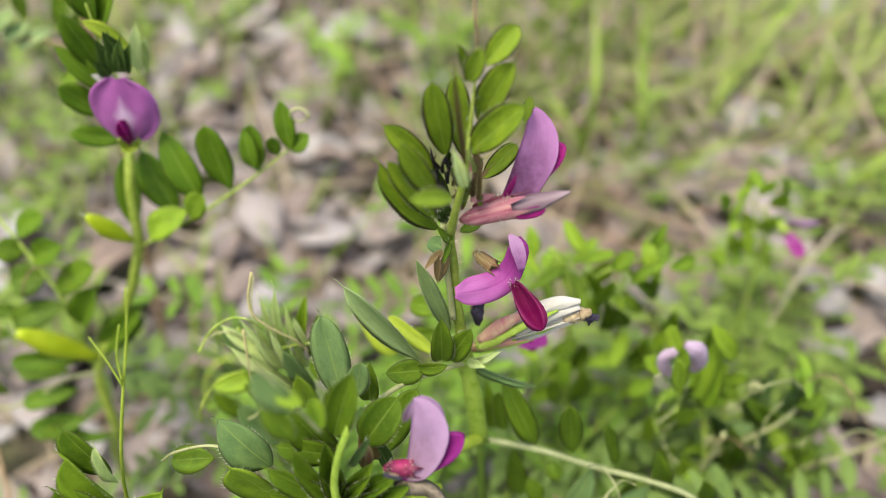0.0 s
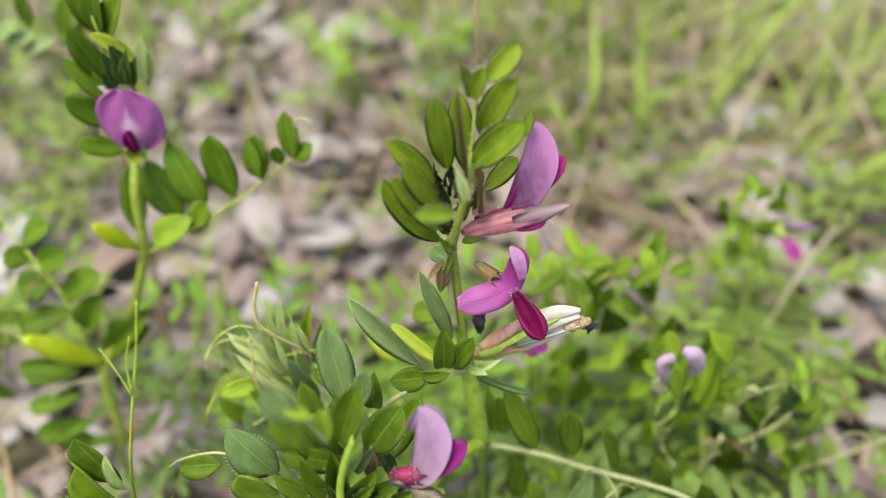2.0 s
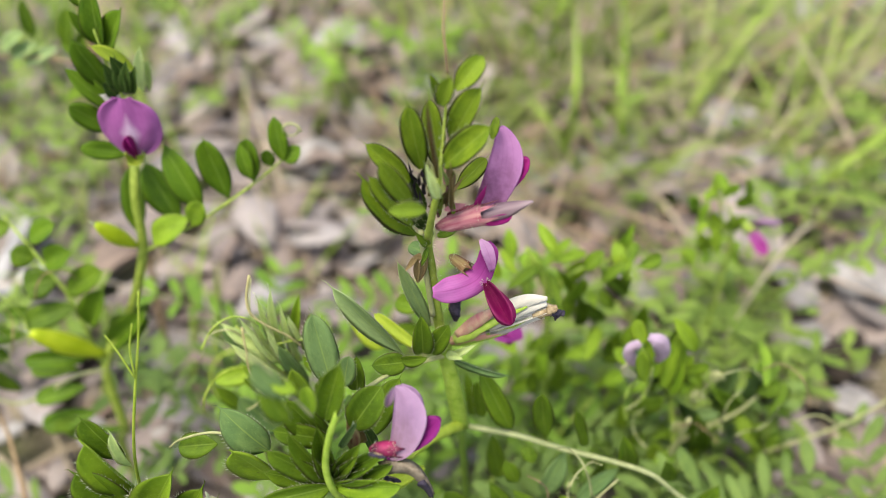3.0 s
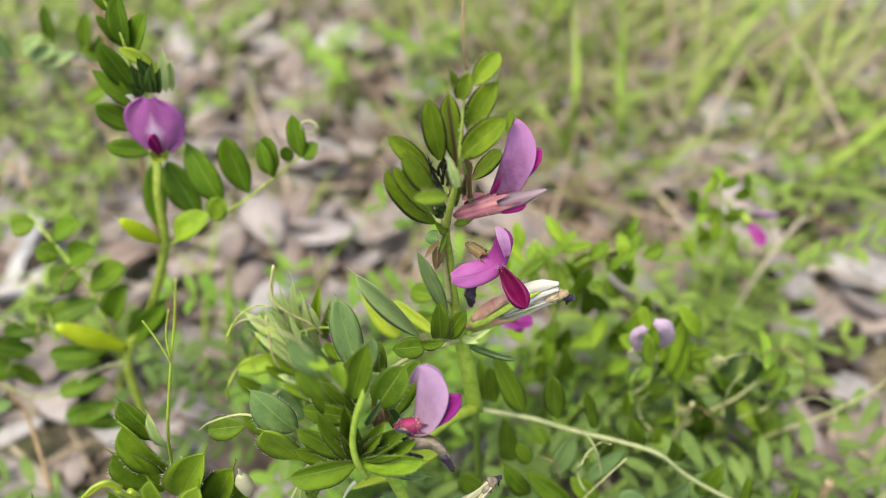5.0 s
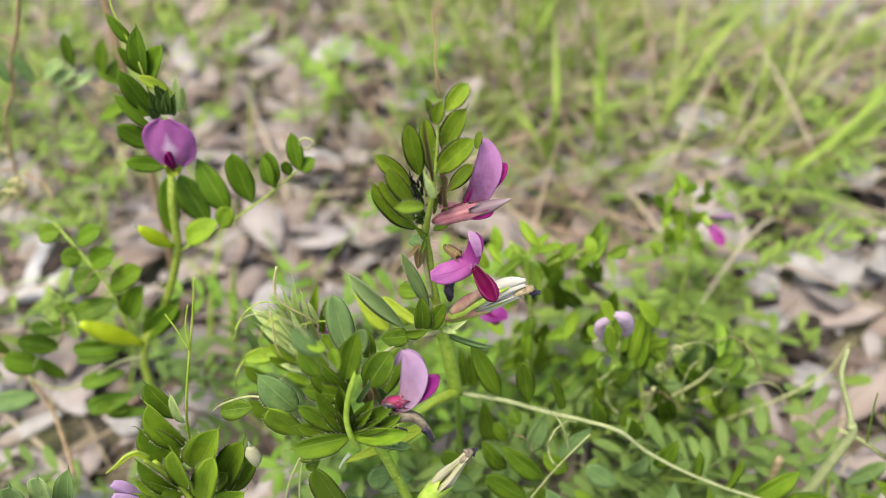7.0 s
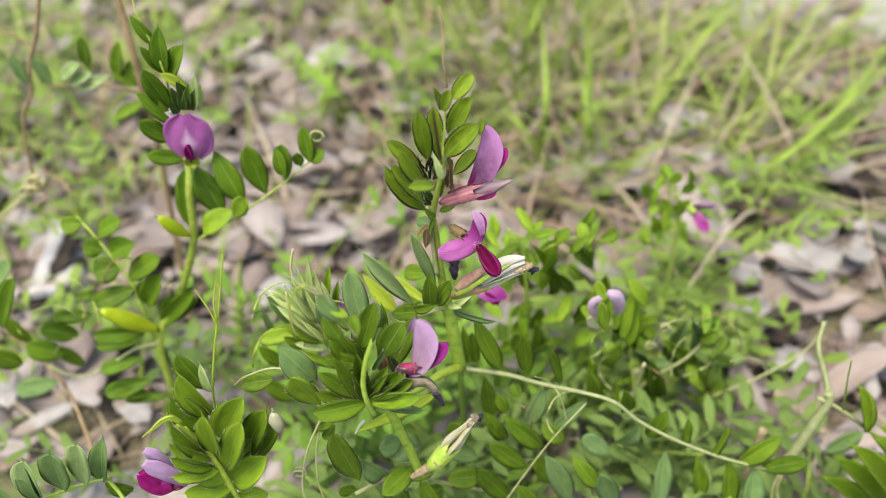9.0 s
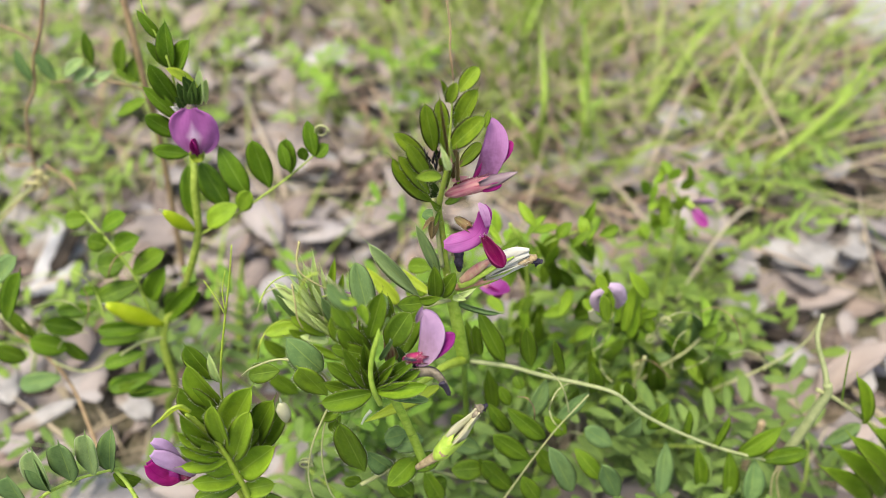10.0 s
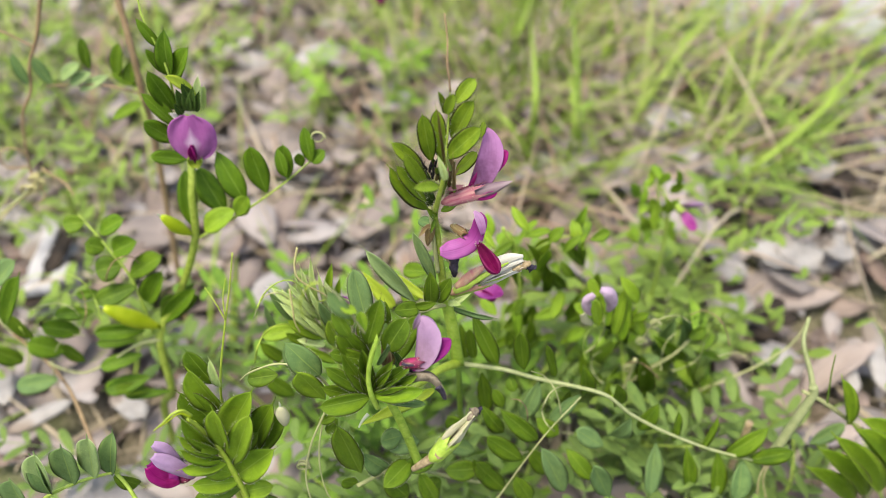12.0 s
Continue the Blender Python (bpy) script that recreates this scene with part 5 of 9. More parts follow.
sub("banner_petal", ribbon_petal(bmesh.new(), [(7.5, 90.5, 146.9), (7.2, 90.5, 149.4), (6.5, 90.8, 151.6), (5.6, 91.2, 153.0)], [0.44, 0.88, 0.96, 0.26], (0.1, -0.7, 0.7), cup=-0.2), PETAL_PURPLE_PALE, mauve, Matrix(), "pale folded-back tip of the banner")
spent = withered_flower(middle, (0.8, 95.0, 125.1), (0.84, -0.05, 0.42), 1.12, None, 1.05)
sub("papery_petal", ribbon_petal(bmesh.new(), [(5.8, 93.8, 131.9), (9.7, 93.8, 134.6), (13.8, 94.0, 136.5), (17.2, 94.0, 137.0)], [0.9, 1.15, 1.1, 0.35], (0.0, -0.7, 0.7), cup=0.6), PETAL_WHITE, spent, Matrix())
sub("papery_petal", ribbon_petal(bmesh.new(), [(7.4, 93.2, 130.1), (10.5, 93.2, 132.5), (13.9, 93.6, 134.8), (17.2, 94.0, 135.8)], [0.4, 0.6, 0.7, 0.5], (0.0, -0.7, 0.7), cup=0.5), PETAL_WHITE, spent, Matrix())
sub("calyx_fold", ribbon_petal(bmesh.new(), [(4.0, 92.9, 129.3), (7.3, 92.8, 131.7), (11.0, 93.0, 134.2), (13.8, 93.4, 135.6)], [0.7, 0.7, 0.45, 0.15], (0.0, -0.7, 0.7), cup=0.5), STEM_LIGHT, spent, Matrix(), "green streak between the papery petals")
sub("calyx_fold", ribbon_petal(bmesh.new(), [(1.6, 93.2, 128.4), (4.5, 92.9, 131.8), (7.1, 93.0, 134.1), (8.9, 93.4, 135.0)], [0.8, 1.15, 0.8, 0.2], (0.0, -0.7, 0.7), cup=0.6), CALYX_MIXED, spent, Matrix(), "pink upper fold of the calyx")
sub("calyx_fold", ribbon_petal(bmesh.new(), [(1.1, 93.0, 127.5), (4.0, 92.8, 129.2), (6.6, 93.0, 130.9)], [0.8, 1.0, 0.3], (0.0, -0.7, 0.7), cup=0.6), STEM, spent, Matrix(), "yellow-green lower fold of the calyx")
shrivelled(middle, (1.3, 96.0, 137.7), (0.02, 0.1, -1.0), 0.95)
mid = stalk(middle, "leaf_stalk", [(0.3, 95.0, 121.4), (-4.5, 91.0, 124.0), (-10.0, 86.0, 126.5), (-13.9, 81.0, 128.3), (-16.3, 76.0, 130.4)], 0.5, 0.35, STEM_PALE, "pale hairy leaf stalk")
leaflet(mid, (-3.1, 96.0, 128.0), (-7.6, 94.0, 144.6), 2.8, material=LEAF_DUSTY, variant=0, hairy=True)
leaflet(mid, (-7.6, 91.0, 126.0), (-17.5, 87.0, 145.6), 3.6, -5, kind="obovate", material=LEAF_DUSTY, variant=0, hairy=True)
leaflet(mid, (-5.5, 94.0, 124.6), (-13.1, 99.0, 128.0), 2.4, kind="narrow", material=LEAF_YELLOW, hairy=True)
leaflet(mid, (-4.3, 92.0, 125.4), (-4.1, 90.0, 135.4), 4.2, kind="round", hairy=True)
leaflet(mid, (-3.1, 92.0, 125.5), (0.2, 91.0, 133.1), 4.0, kind="round", material=LEAF, hairy=True)
leaflet(mid, (-7.2, 89.0, 126.3), (-12.4, 86.0, 128.9), 4.3, kind="round", hairy=True)
leaflet(mid, (-7.7, 88.0, 128.2), (-3.7, 85.0, 131.2), 2.6, 35, kind="round", hairy=True)
leaflet(mid, (-18.3, 79.0, 130.8), (-20.7, 83.0, 145.3), 5.3, material=LEAF_GREY, hairy=True)
leaflet(mid, (-16.5, 79.0, 132.4), (-15.1, 80.0, 138.8), 3.5, kind="round", material=LEAF_GREY, hairy=True)
leaflet(mid, (-14.7, 81.0, 128.8), (-14.4, 81.0, 136.1), 3.4, kind="round", hairy=True)
leaflet(mid, (0.6, 95.0, 120.7), (10.6, 91.0, 119.5), 1.9, 50, kind="narrow", material=LEAF_GREY, hairy=True)
leaflet(middle, (-0.1, 93.0, 123.8), (2.6, 90.0, 126.0), 1.7, kind="pointed", material=LEAF_PALE, name="stipule", hairy=True)
leaflet(middle, (1.2, 93.0, 123.8), (4.5, 90.0, 129.0), 1.7, kind="pointed", material=LEAF_PALE, name="stipule", hairy=True)
leaflet(middle, (6.7, 101.0, 94.5), (5.4, 103.0, 104.0), 2.8, kind="narrow", hairy=True)
leaflet(middle, (12.3, 101.0, 92.4), (7.4, 101.0, 106.6), 3.7, kind="narrow", hairy=True)
leaflet(middle, (4.6, 103.0, 92.6), (3.6, 105.0, 103.2), 2.7, 20, kind="narrow", hairy=True)
leaflet(middle, (-4.3, 111.0, 117.2), (-11.5, 115.0, 114.5), 4.6, material=LEAF, hairy=True)
leaflet(middle, (-4.4, 111.0, 110.7), (-12.7, 115.0, 104.2), 4.7, material=LEAF, hairy=True)
stalk(middle, "bract", [(2.3, 96.0, 98.6), (-2.8, 89.0, 104.2), (-7.4, 83.0, 106.5), (-10.4, 79.0, 109.3)], 1.3, 0.5, STEM_YELLOW, "yellow-green sheath")
creeper = stalk(middle, "side_stem", [(3.2, 96.5, 97.6), (13.7, 94.0, 97.7), (22.4, 93.0, 94.8), (33.2, 91.0, 93.0), (40.7, 89.0, 91.4), (47.4, 88.0, 84.8), (56.7, 86.0, 79.2), (68.8, 84.0, 73.7), (80.7, 81.0, 71.6)], 0.62, 0.4, STEM_CREAM, "pale cream-green creeping side stem")
leaflet(creeper, (12.3, 95.0, 98.8), (6.5, 93.0, 117.1), 4.9)
leaflet(creeper, (19.4, 95.0, 96.2), (17.3, 93.0, 113.6), 4.4)
leaflet(creeper, (27.6, 95.0, 92.8), (23.9, 93.0, 108.2), 2.4, kind="narrow")
leaflet(creeper, (36.7, 95.0, 85.6), (34.8, 91.0, 99.3), 4.8, kind="round")
leaflet(creeper, (46.1, 95.0, 80.1), (43.6, 90.0, 93.3), 4.3, kind="round")
leaflet(creeper, (23.6, 95.0, 90.8), (19.8, 92.0, 79.0), 5.3, material=LEAF_GREY)
leaflet(creeper, (15.7, 95.0, 92.9), (17.0, 92.0, 90.5), 3.5, kind="round")
leaflet(creeper, (35.3, 95.0, 84.8), (27.3, 93.0, 76.5), 3.9, material=LEAF_GREY)
leaflet(creeper, (8.7, 99.0, 90.8), (10.6, 101.0, 73.5), 4.5)
leaflet(creeper, (51.8, 91.0, 73.9), (54.7, 89.0, 85.4), 5.2)
leaflet(creeper, (60.1, 87.0, 73.7), (60.1, 87.0, 85.3), 2.7, kind="narrow")
leaflet(creeper, (67.4, 85.0, 72.2), (70.0, 85.0, 84.7), 2.4, kind="narrow")
leaflet(creeper, (74.3, 84.0, 70.4), (82.1, 81.0, 83.3), 5.8)
leaflet(creeper, (80.1, 82.0, 70.2), (89.6, 79.0, 77.9), 4.8)
leaflet(creeper, (55.6, 87.0, 72.7), (55.4, 83.0, 55.6), 5.8, material=LEAF_GREY)
leaflet(creeper, (63.4, 85.0, 73.2), (66.8, 81.0, 57.0), 4.8)
leaflet(creeper, (72.3, 85.0, 70.6), (74.8, 81.0, 53.7), 5.2)
leaflet(creeper, (78.9, 83.0, 68.9), (78.6, 77.0, 58.3), 6.7, material=LEAF_GREY)
leaflet(creeper, (48.1, 89.0, 81.6), (44.1, 91.0, 66.7), 6.0, material=LEAF_GREY)
leaflet(creeper, (32.6, 97.0, 84.4), (31.8, 100.0, 69.7), 3.6)


# ---- the lower vetch leaning over the litter ----

lower = thing("vetch_plant", (0.8, 79.0, 0.0), "low vetch with a dense leaf rosette and one lilac flower", "plant", "vetch plants")
stem = stalk(lower, "stem", [(-17.8, 71.0, 119.5), (-14.9, 70.5, 118.4), (-13.7, 71.0, 113.7), (-12.3, 71.5, 108.0), (-11.1, 72.5, 101.0), (-9.6, 73.5, 93.2), (0.8, 79.0, 30.0), (2.8, 81.0, -3.0)], 0.95, 1.2, STEM_LIGHT, "ridged green stem", ridge=0.16)
ros = stalk(lower, "leaf_stalk", [(-17.3, 71.0, 114.8), (-18.2, 69.0, 121.5), (-18.0, 67.0, 130.0), (-16.6, 66.0, 138.0), (-14.6, 67.0, 142.3), (-13.6, 69.0, 142.3)], 0.62, 0.4, STEM_DARK)
leaflet(ros, (-17.5, 68.0, 138.6), (-14.4, 68.0, 150.1), 4.4, variant=5, kind="blunt", hairy=True)
leaflet(ros, (-14.3, 71.0, 132.1), (-9.6, 73.0, 139.4), 5.4, material=LEAF, variant=5, kind="blunt", hairy=True)
leaflet(ros, (-12.4, 76.0, 123.0), (-7.6, 78.0, 134.7), 4.2, material=LEAF, variant=0, kind="blunt", hairy=True)
leaflet(ros, (-18.2, 69.0, 121.3), (-18.8, 67.0, 136.8), 3.3, kind="blunt", material=LEAF, variant=5, hairy=True)
leaflet(ros, (-18.4, 68.0, 122.3), (-22.7, 65.5, 137.4), 3.0, kind="blunt", material=LEAF, variant=5, hairy=True)
leaflet(ros, (-18.5, 67.0, 123.8), (-25.8, 64.0, 134.9), 3.4, kind="blunt", material=LEAF, variant=0, hairy=True)
leaflet(ros, (-18.4, 66.0, 123.3), (-27.9, 61.0, 126.6), 4.5, kind="blunt", material=LEAF, variant=5, hairy=True)
leaflet(ros, (-18.0, 70.0, 130.2), (-25.1, 67.0, 136.5), 3.6, kind="blunt", material=LEAF, variant=0, hairy=True)
leaflet(ros, (-18.6, 73.0, 130.8), (-24.2, 71.0, 136.9), 3.1, kind="blunt", material=LEAF_FRESH, variant=0, hairy=True)
leaflet(ros, (-17.6, 68.0, 123.2), (-12.9, 66.0, 134.0), 2.8, kind="blunt", material=LEAF, variant=5, hairy=True)
leaflet(ros, (-17.5, 67.5, 123.5), (-9.3, 65.0, 134.0), 3.0, kind="blunt", material=LEAF, variant=5, hairy=True)
leaflet(ros, (-17.3, 67.0, 123.7), (-7.8, 64.5, 131.7), 2.7, kind="blunt", material=LEAF, variant=5, hairy=True)
leaflet(ros, (-17.2, 66.0, 124.0), (-6.7, 62.0, 129.6), 3.6, kind="blunt", material=LEAF_FRESH, variant=5, hairy=True)
leaflet(ros, (-17.0, 66.5, 122.4), (-6.4, 63.0, 123.8), 2.0, kind="blunt", material=LEAF_GREY, variant=0, hairy=True)
leaflet(ros, (-18.7, 72.0, 127.9), (-22.7, 68.0, 141.4), 5.2, kind="blunt", material=LEAF, variant=0, hairy=True)
leaflet(ros, (-17.8, 74.0, 129.3), (-18.7, 72.0, 141.1), 3.6, kind="blunt", variant=1, hairy=True)
leaflet(ros, (-16.0, 68.0, 131.5), (-13.1, 68.0, 137.1), 1.9, kind="blunt", material=LEAF_GREY, variant=4, hairy=True)
leaflet(ros, (-21.6, 70.0, 119.1), (-27.4, 66.0, 126.3), 3.2, kind="blunt", variant=1, hairy=True)
stalk(ros, "leaf_stalk", [(-16.7, 66.0, 119.5), (-17.6, 64.5, 126.0), (-17.8, 64.5, 132.1), (-16.4, 65.0, 138.9), (-14.5, 67.0, 143.3)], 0.62, 0.5, STEM_LIGHT)
stalk(lower, "bract", [(-19.1, 68.0, 114.9), (-20.4, 67.0, 114.0), (-21.3, 66.0, 112.8)], 0.45, 0.2, HAIR, "pale dry sheath tip")
shrivelled(lower, (-9.4, 67.0, 129.8), (0.5, -0.2, 0.6), 0.3)
shrivelled(lower, (-9.8, 67.0, 124.2), (0.9, -0.2, 0.1), 0.34)
pod(lower, (-14.5, 69.0, 129.2), (-13.6, 69.0, 135.2), 1.4, CALYX_BROWN, "flower_bud", "small brown closed bud")
leaflet(mid, (-17.1, 60.0, 149.7), (-17.7, 62.0, 153.6), 2.4, material=LEAF_FRESH, hairy=True)
leaflet(mid, (-19.6, 58.0, 151.0), (-22.3, 58.0, 157.5), 3.4, hairy=True)
leaflet(mid, (-19.3, 58.0, 155.7), (-22.5, 58.0, 162.3), 3.4, kind="obovate", material=LEAF_GREY, hairy=True)
leaflet(mid, (-17.9, 58.0, 157.3), (-20.7, 58.0, 159.1), 2.0, 10, material=LEAF_FRESH, hairy=True)
stalk(mid, "tendril", [(-17.1, 60.0, 149.7), (-19.1, 59.0, 155.7), (-21.4, 58.0, 162.7), (-24.5, 58.0, 165.4), (-27.7, 58.0, 168.1)], 0.24, 0.12, STEM_PALE)
stalk(mid, "tendril", [(-23.7, 57.0, 166.3), (-25.8, 57.0, 165.2), (-27.6, 57.0, 161.4), (-27.4, 57.0, 157.1)], 0.2, 0.12, STEM_YELLOW)
lowleaf = stalk(lower, "leaf_stalk", [(-17.9, 73.0, 116.5), (-23.2, 75.0, 112.4), (-27.2, 76.0, 113.4), (-31.1, 75.0, 121.6), (-38.3, 76.0, 123.7), (-45.6, 78.0, 119.0), (-48.9, 79.0, 115.1)], 0.4, 0.18, STEM_PALE)
leaflet(lowleaf, (-29.5, 74.0, 121.8), (-35.3, 73.0, 132.0), 6.9, material=LEAF_GREY, hairy=True)
leaflet(lowleaf, (-28.8, 72.0, 115.5), (-33.2, 69.0, 129.6), 5.8, kind="obovate", material=LEAF_FRESH, hairy=True)
leaflet(lowleaf, (-39.7, 78.0, 117.7), (-46.9, 79.0, 115.4), 4.8, hairy=True)
leaflet(lowleaf, (-30.1, 74.0, 100.6), (-27.3, 74.0, 105.3), 2.7, hairy=True)
flower(lower, (-10.8, 66.0, 133.5), (1.0, 0.0, 0.05), (0.0, 0.55, 0.8), size=0.98, drop=2.0, bend=0.12, fold=-1.2, start=1.36, tube_len=3.8, tube_r=1.25, claw=0.5, banner_size=(11.4, 10.6), outer=PETAL_PALE, calyx=CALYX_DARK, wing_len=10.4, wing_up=0.6, wing_wide=4.8, wing_lift=0.5, inner=PETAL_WINE, shape=oval, ripple=0.05, keel=False, label="pale lilac flower with a purple wing in a wine-red calyx")
leaflet(lower, (-8.1, 66.0, 143.7), (-6.7, 65.0, 148.8), 1.3, 10, kind="obovate", material=PETAL_PALE, variant=1, name="petal_tip", hairy=True)
shrivelled(lower, (-10.7, 62.0, 138.0), (0.8, -0.2, 0.1), 0.3)
spent = stalk(lower, "withered_flower", [(-9.2, 66.0, 129.3), (-7.1, 65.0, 131.0), (-4.8, 64.5, 130.8), (-3.2, 64.0, 128.7), (-2.1, 64.0, 125.0)], 1.15, 0.55, WITHERED_GREY, "brown papery spent flower, curled down", ridge=0.3)
stalk(spent, "black_tip", [(-3.4, 63.4, 129.1), (-2.5, 63.4, 127.2), (-2.0, 63.5, 124.8)], 0.75, 0.35, WITHERED, ridge=0.3)
leaflet(lower, (-13.3, 72.0, 126.8), (-14.8, 71.0, 135.1), 2.9, kind="pointed", material=CALYX_BROWN, name="stipule", hairy=True)
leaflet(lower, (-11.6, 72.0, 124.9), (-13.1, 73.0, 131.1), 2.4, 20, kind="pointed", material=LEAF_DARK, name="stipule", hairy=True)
leaflet(lower, (-4.3, 80.0, 107.7), (-21.4, 72.0, 105.8), 3.5, kind="pointed", material=LEAF_YELLOW, variant=0, hairy=True)
leaflet(lower, (-22.9, 70.0, 89.9), (-26.0, 66.0, 115.0), 6.2, hairy=True)
leaflet(lower, (-16.9, 72.0, 87.8), (-20.8, 68.0, 97.9), 5.5, material=LEAF_GREY, hairy=True)
leaflet(lower, (-10.7, 75.0, 86.6), (-16.7, 66.0, 89.6), 5.9, hairy=True)
leaflet(lower, (-31.6, 74.0, 104.9), (-27.1, 72.0, 109.3), 2.6, hairy=True)
leaflet(lower, (-8.5, 78.0, 90.4), (-16.6, 74.0, 94.1), 5.6, material=LEAF_GREY, hairy=True)
leaflet(lower, (-12.5, 77.0, 94.3), (-17.8, 74.0, 96.5), 5.5, material=LEAF_GREY, hairy=True)
leaflet(lower, (-23.8, 69.0, 86.8), (-27.3, 67.0, 91.2), 3.5, hairy=True)
leaflet(lower, (-4.4, 77.0, 84.5), (-12.8, 72.0, 87.5), 5.4, hairy=True)
stalk(lower, "tendril", [(-26.8, 75.0, 114.6), (-30.4, 72.0, 108.5), (-33.5, 69.0, 102.2), (-35.3, 67.0, 94.0), (-34.8, 65.0, 87.7), (-33.5, 65.0, 82.8)], 0.28, 0.2, STEM_PALE)
stalk(lower, "tendril", [(-27.2, 75.0, 112.7), (-31.3, 74.0, 101.7), (-32.3, 70.0, 94.0), (-31.4, 68.0, 85.2), (-29.6, 67.0, 81.8)], 0.24, 0.16, STEM_PALE)
coil(lower, (-35.8, 68.0, 95.3), 1.6, 2)
stalk(lower, "pedicel", [(-9.8, 66.0, 96.1), (-7.4, 65.0, 99.7), (-3.5, 64.0, 104.8)], 0.7, 1.35, WITHERED_BROWN)
withered_flower(lower, (-5.3, 64.0, 102.7), (0.62, 0.3, 0.62), 0.88, STEM_LIGHT, 1.9, CREAM, WITHERED_GREY)
lowst = stalk(lower, "side_stem", [(-23.7, 68.0, 87.1), (-15.8, 74.0, 84.1), (-7.5, 78.0, 77.2), (2.9, 82.0, 66.7), (13.9, 84.0, 60.3)], 0.5, 0.4, STEM_PALE)
leaflet(lowst, (7.2, 80.0, 74.5), (-1.7, 78.0, 76.8), 5.9)
leaflet(lowst, (-3.2, 80.0, 70.1), (-7.7, 76.0, 71.3), 5.1)
leaflet(lowst, (13.5, 86.0, 81.7), (8.4, 84.0, 93.3), 4.4)
leaflet(lowst, (10.3, 80.0, 69.2), (5.5, 77.0, 82.6), 5.1)
leaflet(lowst, (18.5, 82.0, 74.6), (8.2, 80.0, 88.9), 5.3)
leaflet(lowst, (22.4, 84.0, 80.7), (13.1, 82.0, 94.6), 5.3)
leaflet(lowst, (14.2, 80.0, 64.2), (5.6, 78.0, 80.0), 5.5)
leaflet(lowst, (29.8, 78.0, 65.6), (23.0, 76.0, 86.5), 6.0, material=LEAF_GREY)
leaflet(lowst, (36.9, 78.0, 70.3), (30.4, 80.0, 80.4), 5.0)
leaflet(lowst, (41.5, 76.0, 65.2), (34.9, 74.0, 83.8), 5.7, material=LEAF_GREY)
leaflet(lowst, (4.0, 88.0, 78.5), (-1.1, 88.0, 87.2), 5.1)
leaflet(lowst, (6.3, 88.0, 70.8), (-2.8, 88.0, 76.4), 5.5, material=LEAF_GREY)
leaflet(lowst, (13.7, 90.0, 87.2), (11.3, 90.0, 94.2), 3.5)
leaflet(lowst, (27.3, 86.0, 61.8), (21.3, 86.0, 72.6), 5.6)
leaflet(lowst, (28.8, 88.0, 76.9), (23.2, 88.0, 83.3), 5.1)
leaflet(lowst, (40.9, 86.0, 73.8), (32.6, 86.0, 81.7), 5.4, material=LEAF_GREY)
leaflet(lowst, (-12.0, 72.0, 75.2), (-16.9, 70.0, 87.2), 5.7)
leaflet(lowst, (-4.8, 74.0, 70.3), (-8.1, 72.0, 83.6), 5.3)
leaflet(lowst, (20.5, 76.0, 65.4), (16.1, 74.0, 77.7), 5.1)
stalk(lower, "side_stem", [(32.4, 84.0, 97.6), (25.1, 82.0, 87.5), (19.6, 80.0, 78.7), (12.9, 76.0, 69.3), (9.9, 74.0, 65.3)], 0.18, 0.25, STEM_PALE)


# ---- bushy young vetch behind ----

bushy = thing("vetch_plant", (-28.7, 118.0, 0.0), "bushy young vetch with narrow pale leaflets and a half-hidden flower", "plant", "vetch plants")
stem = stalk(bushy, "stem", [(-33.3, 108.0, 104.8), (-30.299999999999997, 111.0, 79.8), (-28.7, 118.0, -3.0)], 0.6, 0.9, STEM)
fan = stalk(bushy, "leaf_stalk", [(-30.6, 108.0, 94.9), (-35.0, 105.0, 108.0), (-39.0, 104.0, 115.3), (-41.2, 104.0, 119.3)], 0.4, 0.25, STEM)
leaflet(fan, (-32.2, 104.0, 109.5), (-33.1, 101.0, 130.1), 2.1, kind="narrow", material=LEAF_PALE, variant=1, hairy=True)
leaflet(fan, (-32.9, 104.0, 108.5), (-35.1, 101.0, 128.0), 1.9, kind="narrow", material=LEAF_PALE, variant=1, hairy=True)
leaflet(fan, (-31.1, 105.0, 110.1), (-28.5, 104.0, 126.3), 2.6, kind="narrow", material=LEAF_FRESH, variant=1, hairy=True)
leaflet(fan, (-32.5, 102.0, 111.6), (-37.9, 98.0, 126.1), 1.8, kind="narrow", material=LEAF_PALE, variant=1, hairy=True)
leaflet(fan, (-33.8, 104.0, 110.6), (-42.6, 101.0, 121.9), 3.4, kind="narrow", material=LEAF_PALE, variant=1, hairy=True)
leaflet(fan, (-37.8, 107.0, 101.3), (-44.3, 104.0, 117.9), 3.0, kind="narrow", material=LEAF_GREY, variant=1, hairy=True)
leaflet(fan, (-32.4, 101.0, 106.4), (-40.2, 97.0, 120.7), 2.4, kind="narrow", material=LEAF_PALE, variant=1, hairy=True)
leaflet(fan, (-32.3, 101.0, 104.2), (-39.5, 98.0, 114.1), 3.5, kind="oblong", material=LEAF_FRESH, variant=0)
leaflet(fan, (-29.4, 104.0, 109.3), (-31.4, 101.0, 125.9), 1.7, kind="narrow", material=LEAF_PALE, variant=1, hairy=True)
leaflet(fan, (-29.1, 106.0, 109.8), (-26.9, 105.0, 120.7), 2.0, kind="narrow", material=LEAF_FRESH, variant=1, hairy=True)
leaflet(fan, (-27.8, 99.0, 108.3), (-30.8, 95.0, 122.6), 3.4, kind="oblong", material=LEAF_GREY, variant=0)
leaflet(fan, (-31.7, 102.0, 106.3), (-37.3, 97.0, 119.4), 2.0, kind="narrow", material=LEAF_PALE, variant=1, hairy=True)
